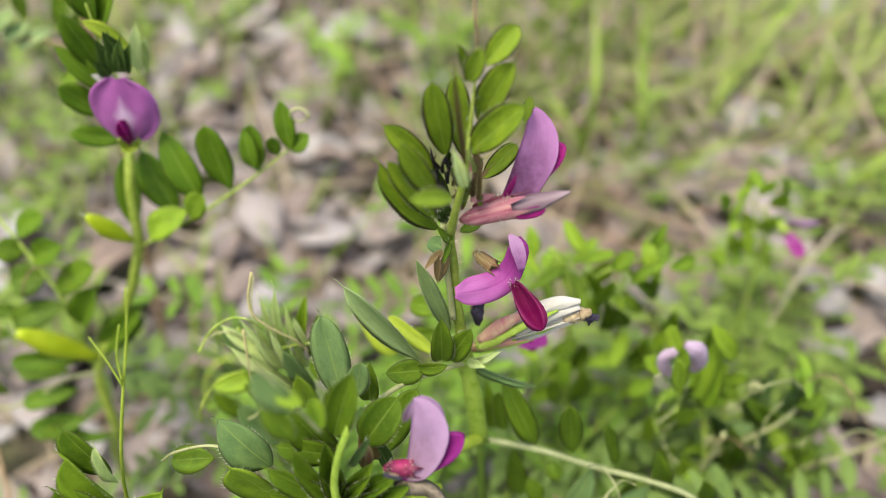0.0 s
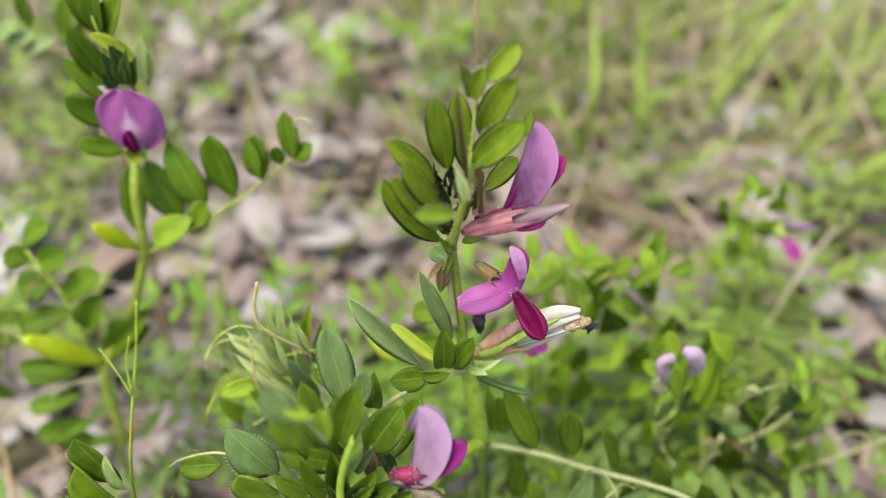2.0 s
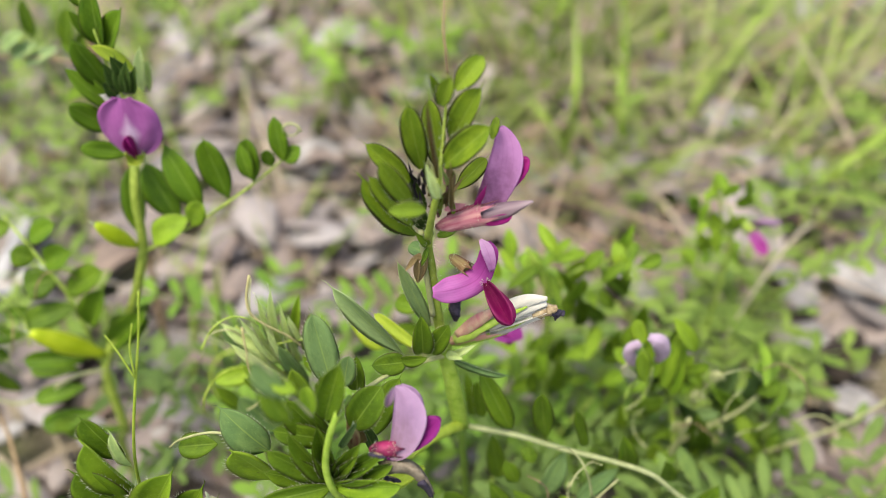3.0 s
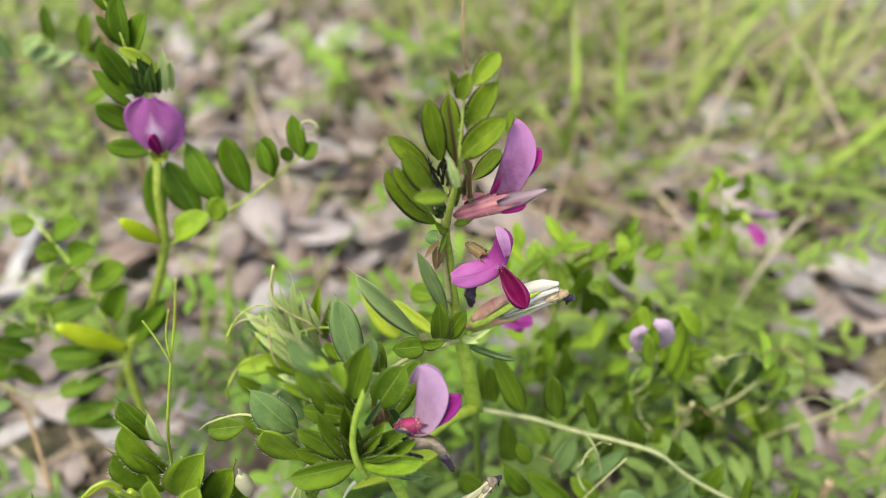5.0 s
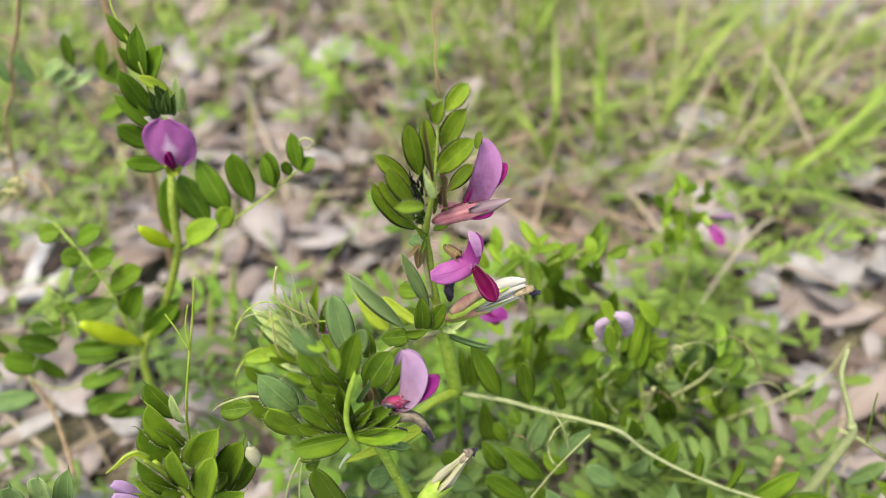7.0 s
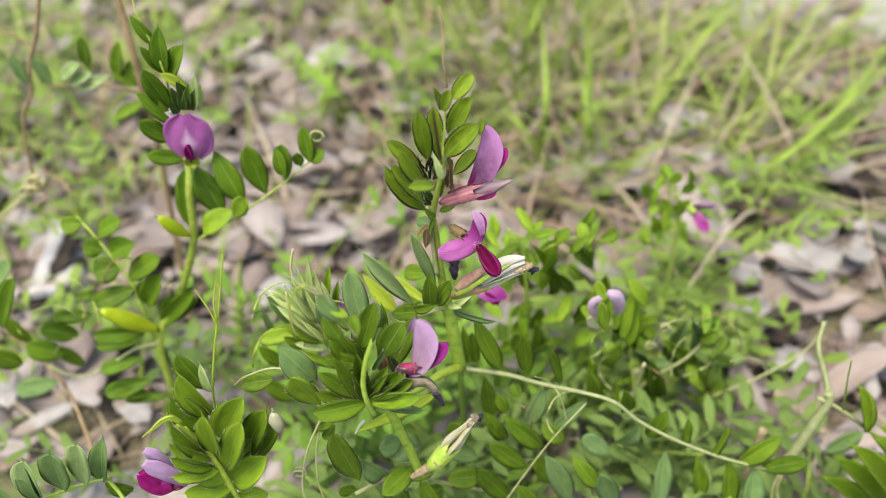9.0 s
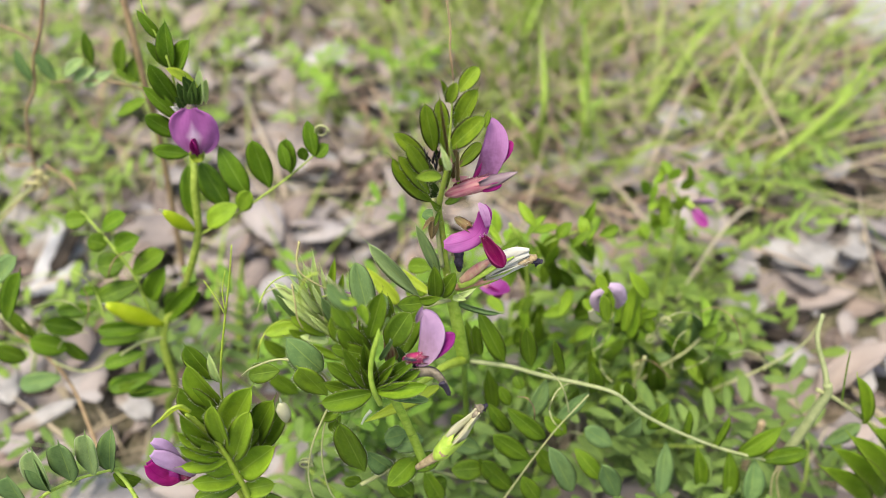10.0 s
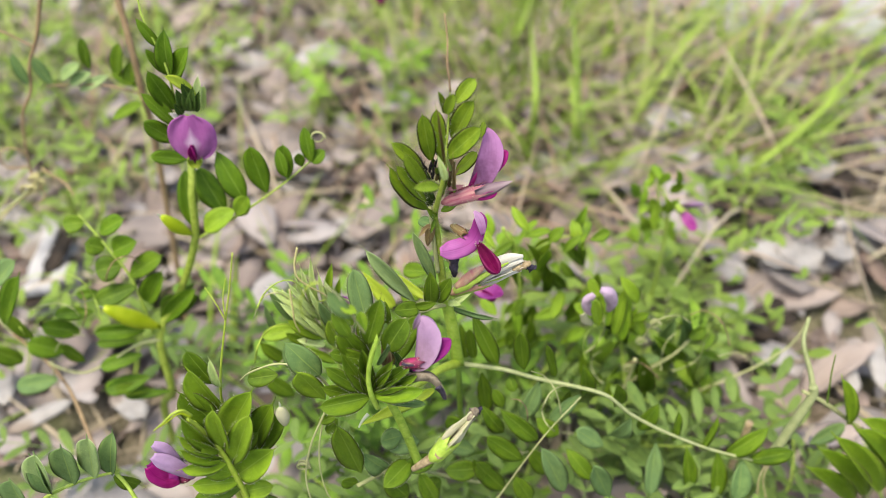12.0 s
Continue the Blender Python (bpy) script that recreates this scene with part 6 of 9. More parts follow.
leaflet(fan, (-29.7, 100.0, 110.4), (-33.0, 96.0, 125.5), 1.8, kind="narrow", material=LEAF_PALE, variant=1, hairy=True)
leaflet(fan, (-32.1, 101.0, 102.0), (-38.3, 99.0, 106.3), 2.4, kind="narrow", material=LEAF_PALE, variant=1, hairy=True)
leaflet(fan, (-38.2, 106.0, 103.5), (-48.9, 104.0, 102.7), 4.5, kind="oblong", material=LEAF_FRESH, variant=0)
leaflet(fan, (-35.5, 100.0, 90.3), (-42.0, 98.0, 103.8), 6.7, kind="oblong", material=LEAF_GREY, variant=0)
leaflet(fan, (-28.4, 100.0, 95.8), (-37.1, 97.0, 105.5), 2.7, kind="oblong", material=LEAF_FRESH, variant=0)
leaflet(fan, (-24.1, 100.0, 110.1), (-27.4, 98.0, 117.1), 3.4, kind="oblong", material=LEAF_FRESH, variant=0)
leaflet(fan, (-27.9, 97.0, 105.8), (-29.1, 94.0, 117.3), 4.3, kind="oblong", material=LEAF_FRESH, variant=0)
leaflet(fan, (-35.4, 103.0, 93.3), (-42.0, 101.0, 93.7), 3.4, kind="oblong", material=LEAF, variant=0)
leaflet(fan, (-44.1, 108.0, 88.0), (-49.9, 106.0, 97.5), 3.8, kind="oblong", material=LEAF, variant=0)
leaflet(fan, (-44.9, 110.0, 95.1), (-47.5, 108.0, 109.3), 2.2, kind="oblong", material=LEAF_GREY, variant=0)
leaflet(fan, (-37.3, 105.0, 97.9), (-41.6, 102.0, 105.4), 2.7, kind="oblong", material=LEAF_FRESH, variant=0)
leaflet(fan, (-43.9, 106.0, 75.7), (-50.1, 104.0, 86.4), 4.9, kind="oblong", material=LEAF, variant=0)
leaflet(fan, (-32.8, 99.0, 114.7), (-35.8, 96.0, 124.6), 1.5, kind="narrow", material=LEAF_PALE, variant=1, hairy=True)
leaflet(fan, (-34.1, 102.0, 114.7), (-36.5, 99.0, 126.9), 1.4, kind="narrow", material=LEAF_PALE, variant=1, hairy=True)
leaflet(fan, (-30.4, 98.0, 107.4), (-34.3, 95.0, 117.3), 1.7, kind="narrow", material=LEAF_PALE, variant=1, hairy=True)
leaflet(fan, (-28.6, 103.0, 116.4), (-29.9, 101.0, 124.3), 1.4, kind="narrow", material=LEAF_PALE, variant=1, hairy=True)
stalk(bushy, "tendril", [(-34.9, 100.0, 136.8), (-36.0, 99.0, 132.1), (-35.5, 98.0, 129.0), (-33.1, 98.0, 125.9), (-29.9, 99.0, 122.0), (-28.0, 100.0, 117.8)], 0.3, 0.2, TENDRIL)
stalk(bushy, "tendril", [(-38.2, 99.0, 124.4), (-37.8, 97.0, 120.0), (-37.7, 96.0, 116.1), (-36.9, 96.0, 112.4)], 0.26, 0.18, TENDRIL)
stalk(bushy, "tendril", [(-35.5, 104.0, 109.1), (-36.9, 102.0, 119.1), (-36.9, 102.0, 126.7), (-36.1, 104.0, 132.1)], 0.2, 0.12, STEM_PALE)
stalk(bushy, "tendril", [(-38.3, 103.0, 114.3), (-41.6, 102.0, 120.3), (-46.0, 102.0, 118.6), (-49.1, 102.0, 111.8)], 0.2, 0.12, STEM_PALE)
flower(bushy, (-26.3, 110.0, 102.4), (0.1, -0.8, 0.4), (-0.3, 0.55, 0.75), size=0.8, start=1.0, bend=0.3, claw=1, tube_len=3, banner_size=(10, 9), outer=PETAL_PURPLE, label="small half-hidden purple flower")
flower(bushy, (-25.1, 114.0, 91.5), (0.4, -0.5, 0.3), (-0.4, -0.2, 0.9), size=0.5, outer=PETAL_PURPLE)
leaflet(bushy, (-14.1, 110.0, 106.0), (-21.5, 112.0, 116.6), 4.5, kind="pointed", material=LEAF_YELLOW)
flower(bushy, (6.6, 120.0, 103.6), (0.7, -0.6, -0.15), (0.2, -0.4, 0.9), size=0.75, outer=PETAL_BRIGHT, bend=0.8, label="magenta flower behind the withered one")


# ---- the tall vetch with one open flower ----

tall = thing("vetch_plant", (-95.5, 136.0, 0.0), "tall vetch with one open purple flower and a zigzag green stem", "plant", "vetch plants")
stem = stalk(tall, "stem", [(-66.4, 143.0, 146.3), (-67.6, 142.0, 136.0), (-66.2, 136.0, 133.3), (-67.2, 134.0, 126.4), (-69.4, 134.0, 111.6), (-76.8, 134.0, 93.5), (-84.5, 130.0, 81.5), (-86.3, 128.0, 73.8), (-87.3, 128.0, 54.1), (-95.5, 136.0, 35.0), (-98.5, 139.0, -3.0)], 0.95, 1.35, STEM_OLIVE, "smooth zigzag yellow-green stem", ridge=0.08)
r1 = stalk(tall, "leaf_stalk", [(-69.0, 134.0, 111.6), (-61.6, 133.0, 116.6), (-53.8, 133.0, 121.7), (-45.5, 134.0, 127.3), (-40.4, 134.0, 131.4), (-34.9, 136.0, 135.2)], 0.4, 0.22, STEM)
leaflet(r1, (-60.3, 137.0, 118.4), (-65.9, 140.0, 131.3), 7.8, material=LEAF_TALL_SHADED)
leaflet(r1, (-70.9, 138.0, 113.5), (-70.2, 142.0, 129.1), 5.7, material=LEAF_TALL_SHADED)
leaflet(r1, (-53.2, 133.0, 125.2), (-57.9, 133.0, 140.4), 6.9, material=LEAF_TALL_SHADED)
leaflet(r1, (-47.3, 134.0, 127.0), (-49.3, 134.0, 142.5), 6.3, material=LEAF_TALL_SHADED)
leaflet(r1, (-41.1, 134.0, 131.4), (-40.8, 135.0, 141.8), 5.1, material=LEAF_TALL_SHADED)
leaflet(r1, (-41.3, 133.0, 132.9), (-42.2, 133.0, 141.1), 3.8, material=LEAF_TALL_SHADED)
leaflet(r1, (-34.5, 136.0, 135.1), (-35.3, 137.0, 145.1), 4.2, material=LEAF_TALL_SHADED)
leaflet(r1, (-34.2, 136.0, 134.8), (-30.8, 136.0, 138.6), 3.9, material=LEAF_TALL_SHADED)
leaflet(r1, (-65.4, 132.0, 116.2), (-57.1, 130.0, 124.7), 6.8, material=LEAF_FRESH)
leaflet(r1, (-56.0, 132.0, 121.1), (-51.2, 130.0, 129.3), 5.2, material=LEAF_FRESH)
leaflet(r1, (-37.1, 135.0, 134.5), (-37.1, 134.0, 139.7), 3.0, material=LEAF_TALL_SHADED)
coil(tall, (-31.9, 136.0, 142.5), 2.0, 1)
r2 = stalk(tall, "leaf_stalk", [(-66.2, 142.0, 144.3), (-67.4, 141.0, 152.6), (-67.3, 140.0, 162.0), (-69.2, 142.0, 167.9), (-71.4, 144.0, 174.3), (-71.7, 146.0, 180.5)], 0.35, 0.2, STEM)
leaflet(r2, (-67.4, 141.0, 159.1), (-66.2, 139.0, 172.0), 5.3, material=LEAF_TALL_SHADED)
leaflet(r2, (-67.0, 141.0, 157.1), (-61.2, 138.0, 168.2), 5.4, material=LEAF_TALL_SHADED)
leaflet(r2, (-68.2, 141.0, 149.6), (-71.1, 137.0, 162.4), 5.2, 10, material=LEAF_TALL_SHADED)
leaflet(r2, (-68.8, 140.0, 145.5), (-72.9, 136.0, 157.1), 4.4, 15, material=LEAF_TALL_SHADED)
leaflet(r2, (-69.3, 139.0, 141.0), (-75.1, 135.0, 150.0), 5.0, material=LEAF_TALL_SHADED)
leaflet(r2, (-67.6, 139.0, 135.2), (-75.4, 134.0, 140.1), 4.2, material=LEAF_TALL_SHADED)
leaflet(r2, (-68.7, 143.0, 166.1), (-71.9, 141.0, 174.6), 3.0, 10, material=LEAF_TALL_SHADED)
leaflet(r2, (-69.2, 143.0, 158.8), (-71.5, 141.0, 166.7), 2.5, 10, material=LEAF_TALL_SHADED)
leaflet(r2, (-61.4, 139.0, 154.9), (-66.2, 135.0, 162.8), 3.1, 20, material=LEAF_YELLOW)
leaflet(r2, (-63.0, 144.0, 147.2), (-61.4, 142.0, 157.5), 2.9, 10, material=LEAF_PALE)
leaflet(r2, (-62.2, 145.0, 146.5), (-60.1, 144.0, 154.6), 2.1, 10, material=LEAF_PALE)
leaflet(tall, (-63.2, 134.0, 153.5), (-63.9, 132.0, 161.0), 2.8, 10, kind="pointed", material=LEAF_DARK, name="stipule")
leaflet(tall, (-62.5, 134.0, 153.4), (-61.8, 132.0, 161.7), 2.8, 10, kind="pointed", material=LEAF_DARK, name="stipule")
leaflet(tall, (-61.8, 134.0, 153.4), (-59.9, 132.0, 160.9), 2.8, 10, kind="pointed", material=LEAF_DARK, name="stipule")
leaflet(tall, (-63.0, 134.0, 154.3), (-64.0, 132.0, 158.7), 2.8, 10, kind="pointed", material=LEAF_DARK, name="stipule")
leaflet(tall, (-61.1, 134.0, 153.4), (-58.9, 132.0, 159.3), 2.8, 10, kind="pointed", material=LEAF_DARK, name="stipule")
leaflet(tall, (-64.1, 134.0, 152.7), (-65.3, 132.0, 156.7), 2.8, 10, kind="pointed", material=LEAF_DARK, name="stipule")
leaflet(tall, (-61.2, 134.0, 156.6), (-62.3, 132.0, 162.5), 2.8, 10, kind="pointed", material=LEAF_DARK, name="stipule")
flower(tall, (-63.5, 134.0, 138.2), (0.05, -0.8, 0.5), (0.02, 0.6, 0.8), size=1.0, bend=0.35, fold=0.2, start=0.85, tube_len=3.0, claw=0.2, shape=round_banner, ripple=0.045, banner_size=(13.4, 12.2), outer=PETAL_PURPLE, inner=PETAL_MAGENTA, calyx=STEM_YELLOW, wing_len=7.4, wing_up=0.5, wing_wide=3.8, wing_roll=62.0, wing_lift=0.2, notch=0.03, label="open purple flower with a white throat and magenta keel")
leaflet(tall, (-65.4, 137.0, 149.2), (-67.1, 134.0, 152.6), 2.9, kind="pointed", material=PETAL_WHITE, name="petal_tip")
pod(tall, (-69.8, 133.0, 114.1), (-75.6, 128.0, 124.7), 2.2, POD)
pod(tall, (-85.0, 129.0, 81.8), (-96.8, 122.0, 97.3), 2.9, POD)
leaflet(tall, (-77.1, 133.0, 91.1), (-73.7, 136.0, 92.6), 2.3, kind="pointed", material=LEAF)
leaflet(tall, (-85.9, 134.0, 81.0), (-72.6, 130.0, 92.8), 6.5, material=LEAF_TALL_SHADED)
leaflet(tall, (-79.9, 138.0, 86.3), (-87.4, 136.0, 81.5), 5.1, material=LEAF_TALL_SHADED)
r3 = stalk(tall, "leaf_stalk", [(-88.4, 131.0, 77.1), (-88.5, 131.0, 87.4), (-90.4, 133.0, 98.7), (-94.0, 135.0, 106.1), (-98.5, 138.0, 112.2), (-102.6, 141.0, 116.1)], 0.5, 0.3, STEM)
leaflet(r3, (-100.9, 139.0, 114.8), (-105.7, 137.0, 115.9), 5.5, kind="blunt", material=LEAF, variant=0)
leaflet(r3, (-96.3, 137.0, 112.4), (-88.5, 135.0, 118.8), 5.4, kind="blunt", material=LEAF_TALL_SHADED, variant=0)
leaflet(r3, (-96.4, 136.0, 107.5), (-100.0, 134.0, 111.1), 5.5, kind="blunt", material=LEAF, variant=0)
leaflet(r3, (-93.5, 135.0, 107.0), (-85.8, 133.0, 112.2), 6.4, kind="blunt", material=LEAF_TALL_SHADED, variant=5)
leaflet(r3, (-92.4, 134.0, 102.6), (-98.6, 131.0, 103.5), 7.6, kind="blunt", material=LEAF, variant=0)
leaflet(r3, (-90.1, 133.0, 99.4), (-79.8, 131.0, 108.2), 6.4, kind="blunt", material=LEAF, variant=0)
leaflet(r3, (-87.3, 132.0, 89.7), (-80.3, 130.0, 102.8), 6.2, kind="blunt", material=LEAF_TALL_SHADED, variant=5)
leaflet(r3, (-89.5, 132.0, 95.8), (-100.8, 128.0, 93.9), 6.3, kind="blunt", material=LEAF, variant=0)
leaflet(r3, (-101.4, 134.0, 92.2), (-106.7, 131.0, 94.2), 3.2, kind="blunt", material=LEAF_TALL_SHADED, variant=0)
leaflet(r3, (-103.3, 130.0, 88.3), (-112.8, 127.0, 90.9), 4.3, kind="blunt", material=LEAF_TALL_SHADED, variant=0)
leaflet(r3, (-108.9, 129.0, 80.9), (-117.4, 126.0, 87.0), 5.5, kind="blunt", material=LEAF_TALL_SHADED, variant=5)
leaflet(r3, (-115.4, 128.0, 73.9), (-122.9, 125.0, 81.1), 6.7, kind="blunt", material=LEAF_TALL_SHADED, variant=0)
leaflet(r3, (-89.3, 128.0, 81.9), (-102.0, 124.0, 85.4), 5.0, kind="blunt", material=LEAF_TALL_SHADED, variant=5)
leaflet(r3, (-94.0, 130.0, 75.5), (-104.4, 127.0, 77.6), 3.3, kind="blunt", material=LEAF_TALL_SHADED, variant=0)
leaflet(r3, (-92.2, 127.0, 72.1), (-103.9, 123.0, 71.5), 4.8, kind="blunt", material=LEAF_TALL_SHADED, variant=0)
leaflet(r3, (-84.2, 131.0, 82.4), (-72.5, 130.0, 95.5), 5.6, kind="blunt", material=LEAF_TALL_SHADED, variant=5)
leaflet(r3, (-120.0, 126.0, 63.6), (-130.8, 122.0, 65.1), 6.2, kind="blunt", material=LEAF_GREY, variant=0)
leaflet(r3, (-92.1, 126.0, 63.0), (-104.9, 122.0, 62.1), 6.0, kind="blunt", material=LEAF_TALL_SHADED, variant=0)
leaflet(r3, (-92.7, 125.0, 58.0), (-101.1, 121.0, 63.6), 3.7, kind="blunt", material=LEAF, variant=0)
leaflet(r3, (-87.0, 126.0, 55.8), (-99.7, 122.0, 58.8), 3.0, kind="blunt", material=LEAF_TALL_SHADED, variant=0)
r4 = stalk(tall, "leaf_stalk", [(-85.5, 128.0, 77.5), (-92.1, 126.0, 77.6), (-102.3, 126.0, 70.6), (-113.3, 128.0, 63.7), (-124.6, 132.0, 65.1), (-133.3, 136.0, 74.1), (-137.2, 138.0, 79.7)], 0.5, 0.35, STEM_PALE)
leaflet(r4, (-123.2, 120.0, 94.6), (-113.7, 118.0, 113.5), 5.5, kind="blunt", material=LEAF_TALL_SHADED, variant=0)
leaflet(r4, (-123.4, 124.0, 106.0), (-115.0, 122.0, 116.0), 5.8, kind="blunt", material=LEAF_GREY, variant=0)
leaflet(r4, (-124.0, 130.0, 77.7), (-126.9, 128.0, 89.7), 4.8, kind="blunt", material=LEAF, variant=0)
leaflet(r4, (-129.2, 128.0, 70.0), (-133.8, 125.0, 78.3), 5.7, kind="blunt", material=LEAF, variant=0)
leaflet(r4, (-112.5, 131.0, 65.6), (-115.9, 129.0, 75.3), 4.2, kind="blunt", material=LEAF, variant=0)
stalk(tall, "side_stem", [(-133.3, 136.0, 74.1), (-124.6, 132.0, 65.1), (-117.9, 126.0, 58.3), (-110.7, 114.0, 53.7), (-106.2, 106.0, 53.1)], 0.5, 0.6, STEM_BROWN)


# ---- the bright young vetch close by ----

young = thing("vetch_plant", (-41.3, 74.0, 0.0), "bright young vetch shoot with crowded folded leaflets and a lilac flower", "plant", "vetch plants")
stem = stalk(young, "stem", [(-55.3, 62.0, 122.0), (-53.0, 64.0, 111.4), (-51.3, 66.0, 94.3), (-51.5, 67.0, 82.1), (-41.3, 74.0, -3.0)], 0.6, 0.95, STEM_YELLOW, "yellow-green young stem")
y1 = stalk(young, "leaf_stalk", [(-51.4, 68.0, 102.6), (-51.6, 70.0, 112.4), (-51.1, 71.0, 120.9), (-49.7, 72.0, 128.9), (-47.4, 74.0, 138.8), (-45.1, 76.0, 148.0), (-43.3, 77.0, 156.1)], 0.36, 0.16, STEM_YELLOW)
stalk(y1, "tendril", [(-47.1, 74.0, 140.4), (-48.5, 75.0, 144.4), (-50.2, 76.0, 147.9)], 0.16, 0.12, STEM_YELLOW)
stalk(y1, "tendril", [(-46.9, 74.0, 141.2), (-46.7, 75.0, 145.9), (-45.5, 76.0, 150.3)], 0.16, 0.12, STEM_YELLOW)
leaflet(y1, (-51.7, 70.0, 125.2), (-55.1, 69.0, 135.8), 4.5, kind="blunt", material=LEAF, variant=0, hairy=True)
leaflet(y1, (-51.2, 69.0, 117.9), (-55.1, 67.0, 132.3), 5.6, kind="blunt", material=LEAF_FRESH, variant=5, hairy=True)
leaflet(y1, (-52.4, 67.0, 114.9), (-57.2, 65.0, 127.1), 6.4, kind="blunt", material=LEAF, variant=0, hairy=True)
leaflet(y1, (-49.7, 68.0, 126.3), (-50.0, 66.0, 135.8), 1.8, kind="blunt", material=LEAF_PALE, variant=1, hairy=True)
leaflet(y1, (-50.6, 68.0, 110.6), (-43.5, 66.0, 125.8), 6.9, kind="blunt", material=LEAF_FRESH, variant=5, hairy=True)
leaflet(y1, (-47.9, 67.0, 102.8), (-40.0, 66.0, 121.0), 6.0, kind="blunt", material=LEAF, variant=0, hairy=True)
leaflet(y1, (-46.2, 68.0, 103.0), (-38.5, 67.0, 116.4), 5.6, kind="blunt", material=LEAF, variant=0, hairy=True)
leaflet(y1, (-49.3, 62.0, 107.4), (-43.1, 59.0, 126.0), 5.3, kind="blunt", material=LEAF_FRESH, variant=0, hairy=True)
leaflet(y1, (-49.1, 63.0, 101.6), (-39.9, 60.0, 113.6), 6.8, kind="blunt", material=LEAF_FRESH, variant=5, hairy=True)
leaflet(y1, (-49.5, 61.0, 113.9), (-49.4, 58.0, 129.6), 4.2, kind="blunt", material=LEAF_FRESH, variant=0, hairy=True)
leaflet(y1, (-52.3, 61.0, 114.5), (-55.2, 57.0, 129.1), 3.2, kind="blunt", material=LEAF_FRESH, variant=5, hairy=True)
leaflet(y1, (-51.2, 60.0, 114.2), (-56.4, 56.0, 124.9), 3.0, kind="blunt", material=LEAF_FRESH, variant=5, hairy=True)
leaflet(y1, (-50.9, 60.0, 111.7), (-56.5, 55.0, 121.7), 3.0, kind="blunt", material=LEAF_FRESH, variant=5, hairy=True)
leaflet(y1, (-50.0, 60.0, 110.4), (-57.6, 55.0, 115.3), 3.1, kind="blunt", material=LEAF_FRESH, variant=5, hairy=True)
leaflet(y1, (-49.5, 60.0, 106.1), (-53.8, 57.0, 113.4), 4.4, kind="blunt", material=LEAF_FRESH, variant=0, hairy=True)
leaflet(y1, (-48.8, 60.0, 102.9), (-57.1, 56.0, 107.9), 4.0, kind="blunt", material=LEAF_FRESH, variant=5, hairy=True)
leaflet(y1, (-48.3, 60.0, 101.1), (-58.0, 56.0, 101.8), 4.0, kind="blunt", material=LEAF, variant=0, hairy=True)
leaflet(y1, (-49.2, 62.0, 95.8), (-41.9, 61.0, 99.1), 4.7, kind="blunt", material=LEAF_FRESH, variant=5, hairy=True)
leaflet(y1, (-48.4, 60.0, 94.2), (-53.8, 57.0, 91.2), 5.6, kind="blunt", material=LEAF_FRESH, variant=0, hairy=True)
leaflet(y1, (-48.5, 62.0, 93.4), (-40.7, 60.0, 90.1), 5.9, kind="blunt", material=LEAF, variant=0, hairy=True)
leaflet(y1, (-49.4, 66.0, 105.6), (-43.7, 64.0, 114.3), 4.0, kind="blunt", material=LEAF, variant=0, hairy=True)
stalk(young, "leaf_stalk", [(-47.7, 60.0, 90.6), (-48.2, 60.0, 98.4), (-49.3, 60.0, 107.4), (-50.9, 60.0, 115.8), (-52.9, 59.0, 123.3), (-54.4, 58.0, 128.5)], 0.85, 0.45, STEM_YELLOW, "light green shoot tip")
stalk(young, "stipule", [(-53.5, 58.0, 129.5), (-54.5, 57.0, 132.5), (-56.3, 56.0, 132.7), (-58.5, 55.5, 130.6), (-60.8, 55.5, 128.3)], 0.36, 0.14, STEM_YELLOW, "thin yellow-green arching stipule")
stalk(young, "stipule", [(-53.6, 57.6, 129.7), (-55.0, 56.6, 132.2), (-57.0, 55.8, 131.3), (-59.1, 55.4, 129.6)], 0.3, 0.12, POD)
pod(young, (-36.8, 64.0, 117.3), (-36.8, 64.0, 124.3), 1.7, CREAM, "withered_bud", "small cream-white withered bud")
lilac = part("flower", calyx_body(bmesh.new(), 4.2, 1.3), CALYX_DARK, young, "lilac flower with deep magenta wings", axes_pose((-61.4, 64.0, 98.9), (-2.5, 0.0, 0.4), (0, 0.5, 0.8)))
sub("banner_petal", ribbon_petal(bmesh.new(), [(-62.2, 63.5, 101.8), (-62.7, 62.5, 108.1), (-63.8, 62.0, 112.9), (-65.4, 62.0, 115.0)], [1.0, 1.45, 1.5, 0.7], (0.0, -0.7, 0.7), cup=0.5), PETAL_LIGHT, lilac, Matrix())
sub("banner_petal", ribbon_petal(bmesh.new(), [(-59.0, 62.0, 102.0), (-61.2, 60.8, 106.6), (-63.7, 60.3, 110.5), (-65.6, 60.3, 112.9)], [0.9, 1.75, 1.85, 0.8], (0.0, -0.7, 0.7), cup=0.5), PETAL_LIGHT, lilac, Matrix())
sub("wing_petal", ribbon_petal(bmesh.new(), [(-62.9, 62.8, 100.2), (-65.5, 62.0, 101.1), (-67.3, 61.8, 103.6), (-68.4, 62.0, 106.6)], [1.0, 1.9, 2.1, 0.9], (0.0, -0.7, 0.7), cup=0.4), PETAL_MAGENTA, lilac, Matrix())
sub("wing_petal", ribbon_petal(bmesh.new(), [(-63.0, 63.2, 101.4), (-65.2, 63.0, 101.8), (-67.2, 63.0, 104.2), (-68.4, 63.0, 106.5)], [1.0, 1.9, 1.9, 0.8], (0.0, -0.7, 0.7), cup=0.4), PETAL_WINE, lilac, Matrix())

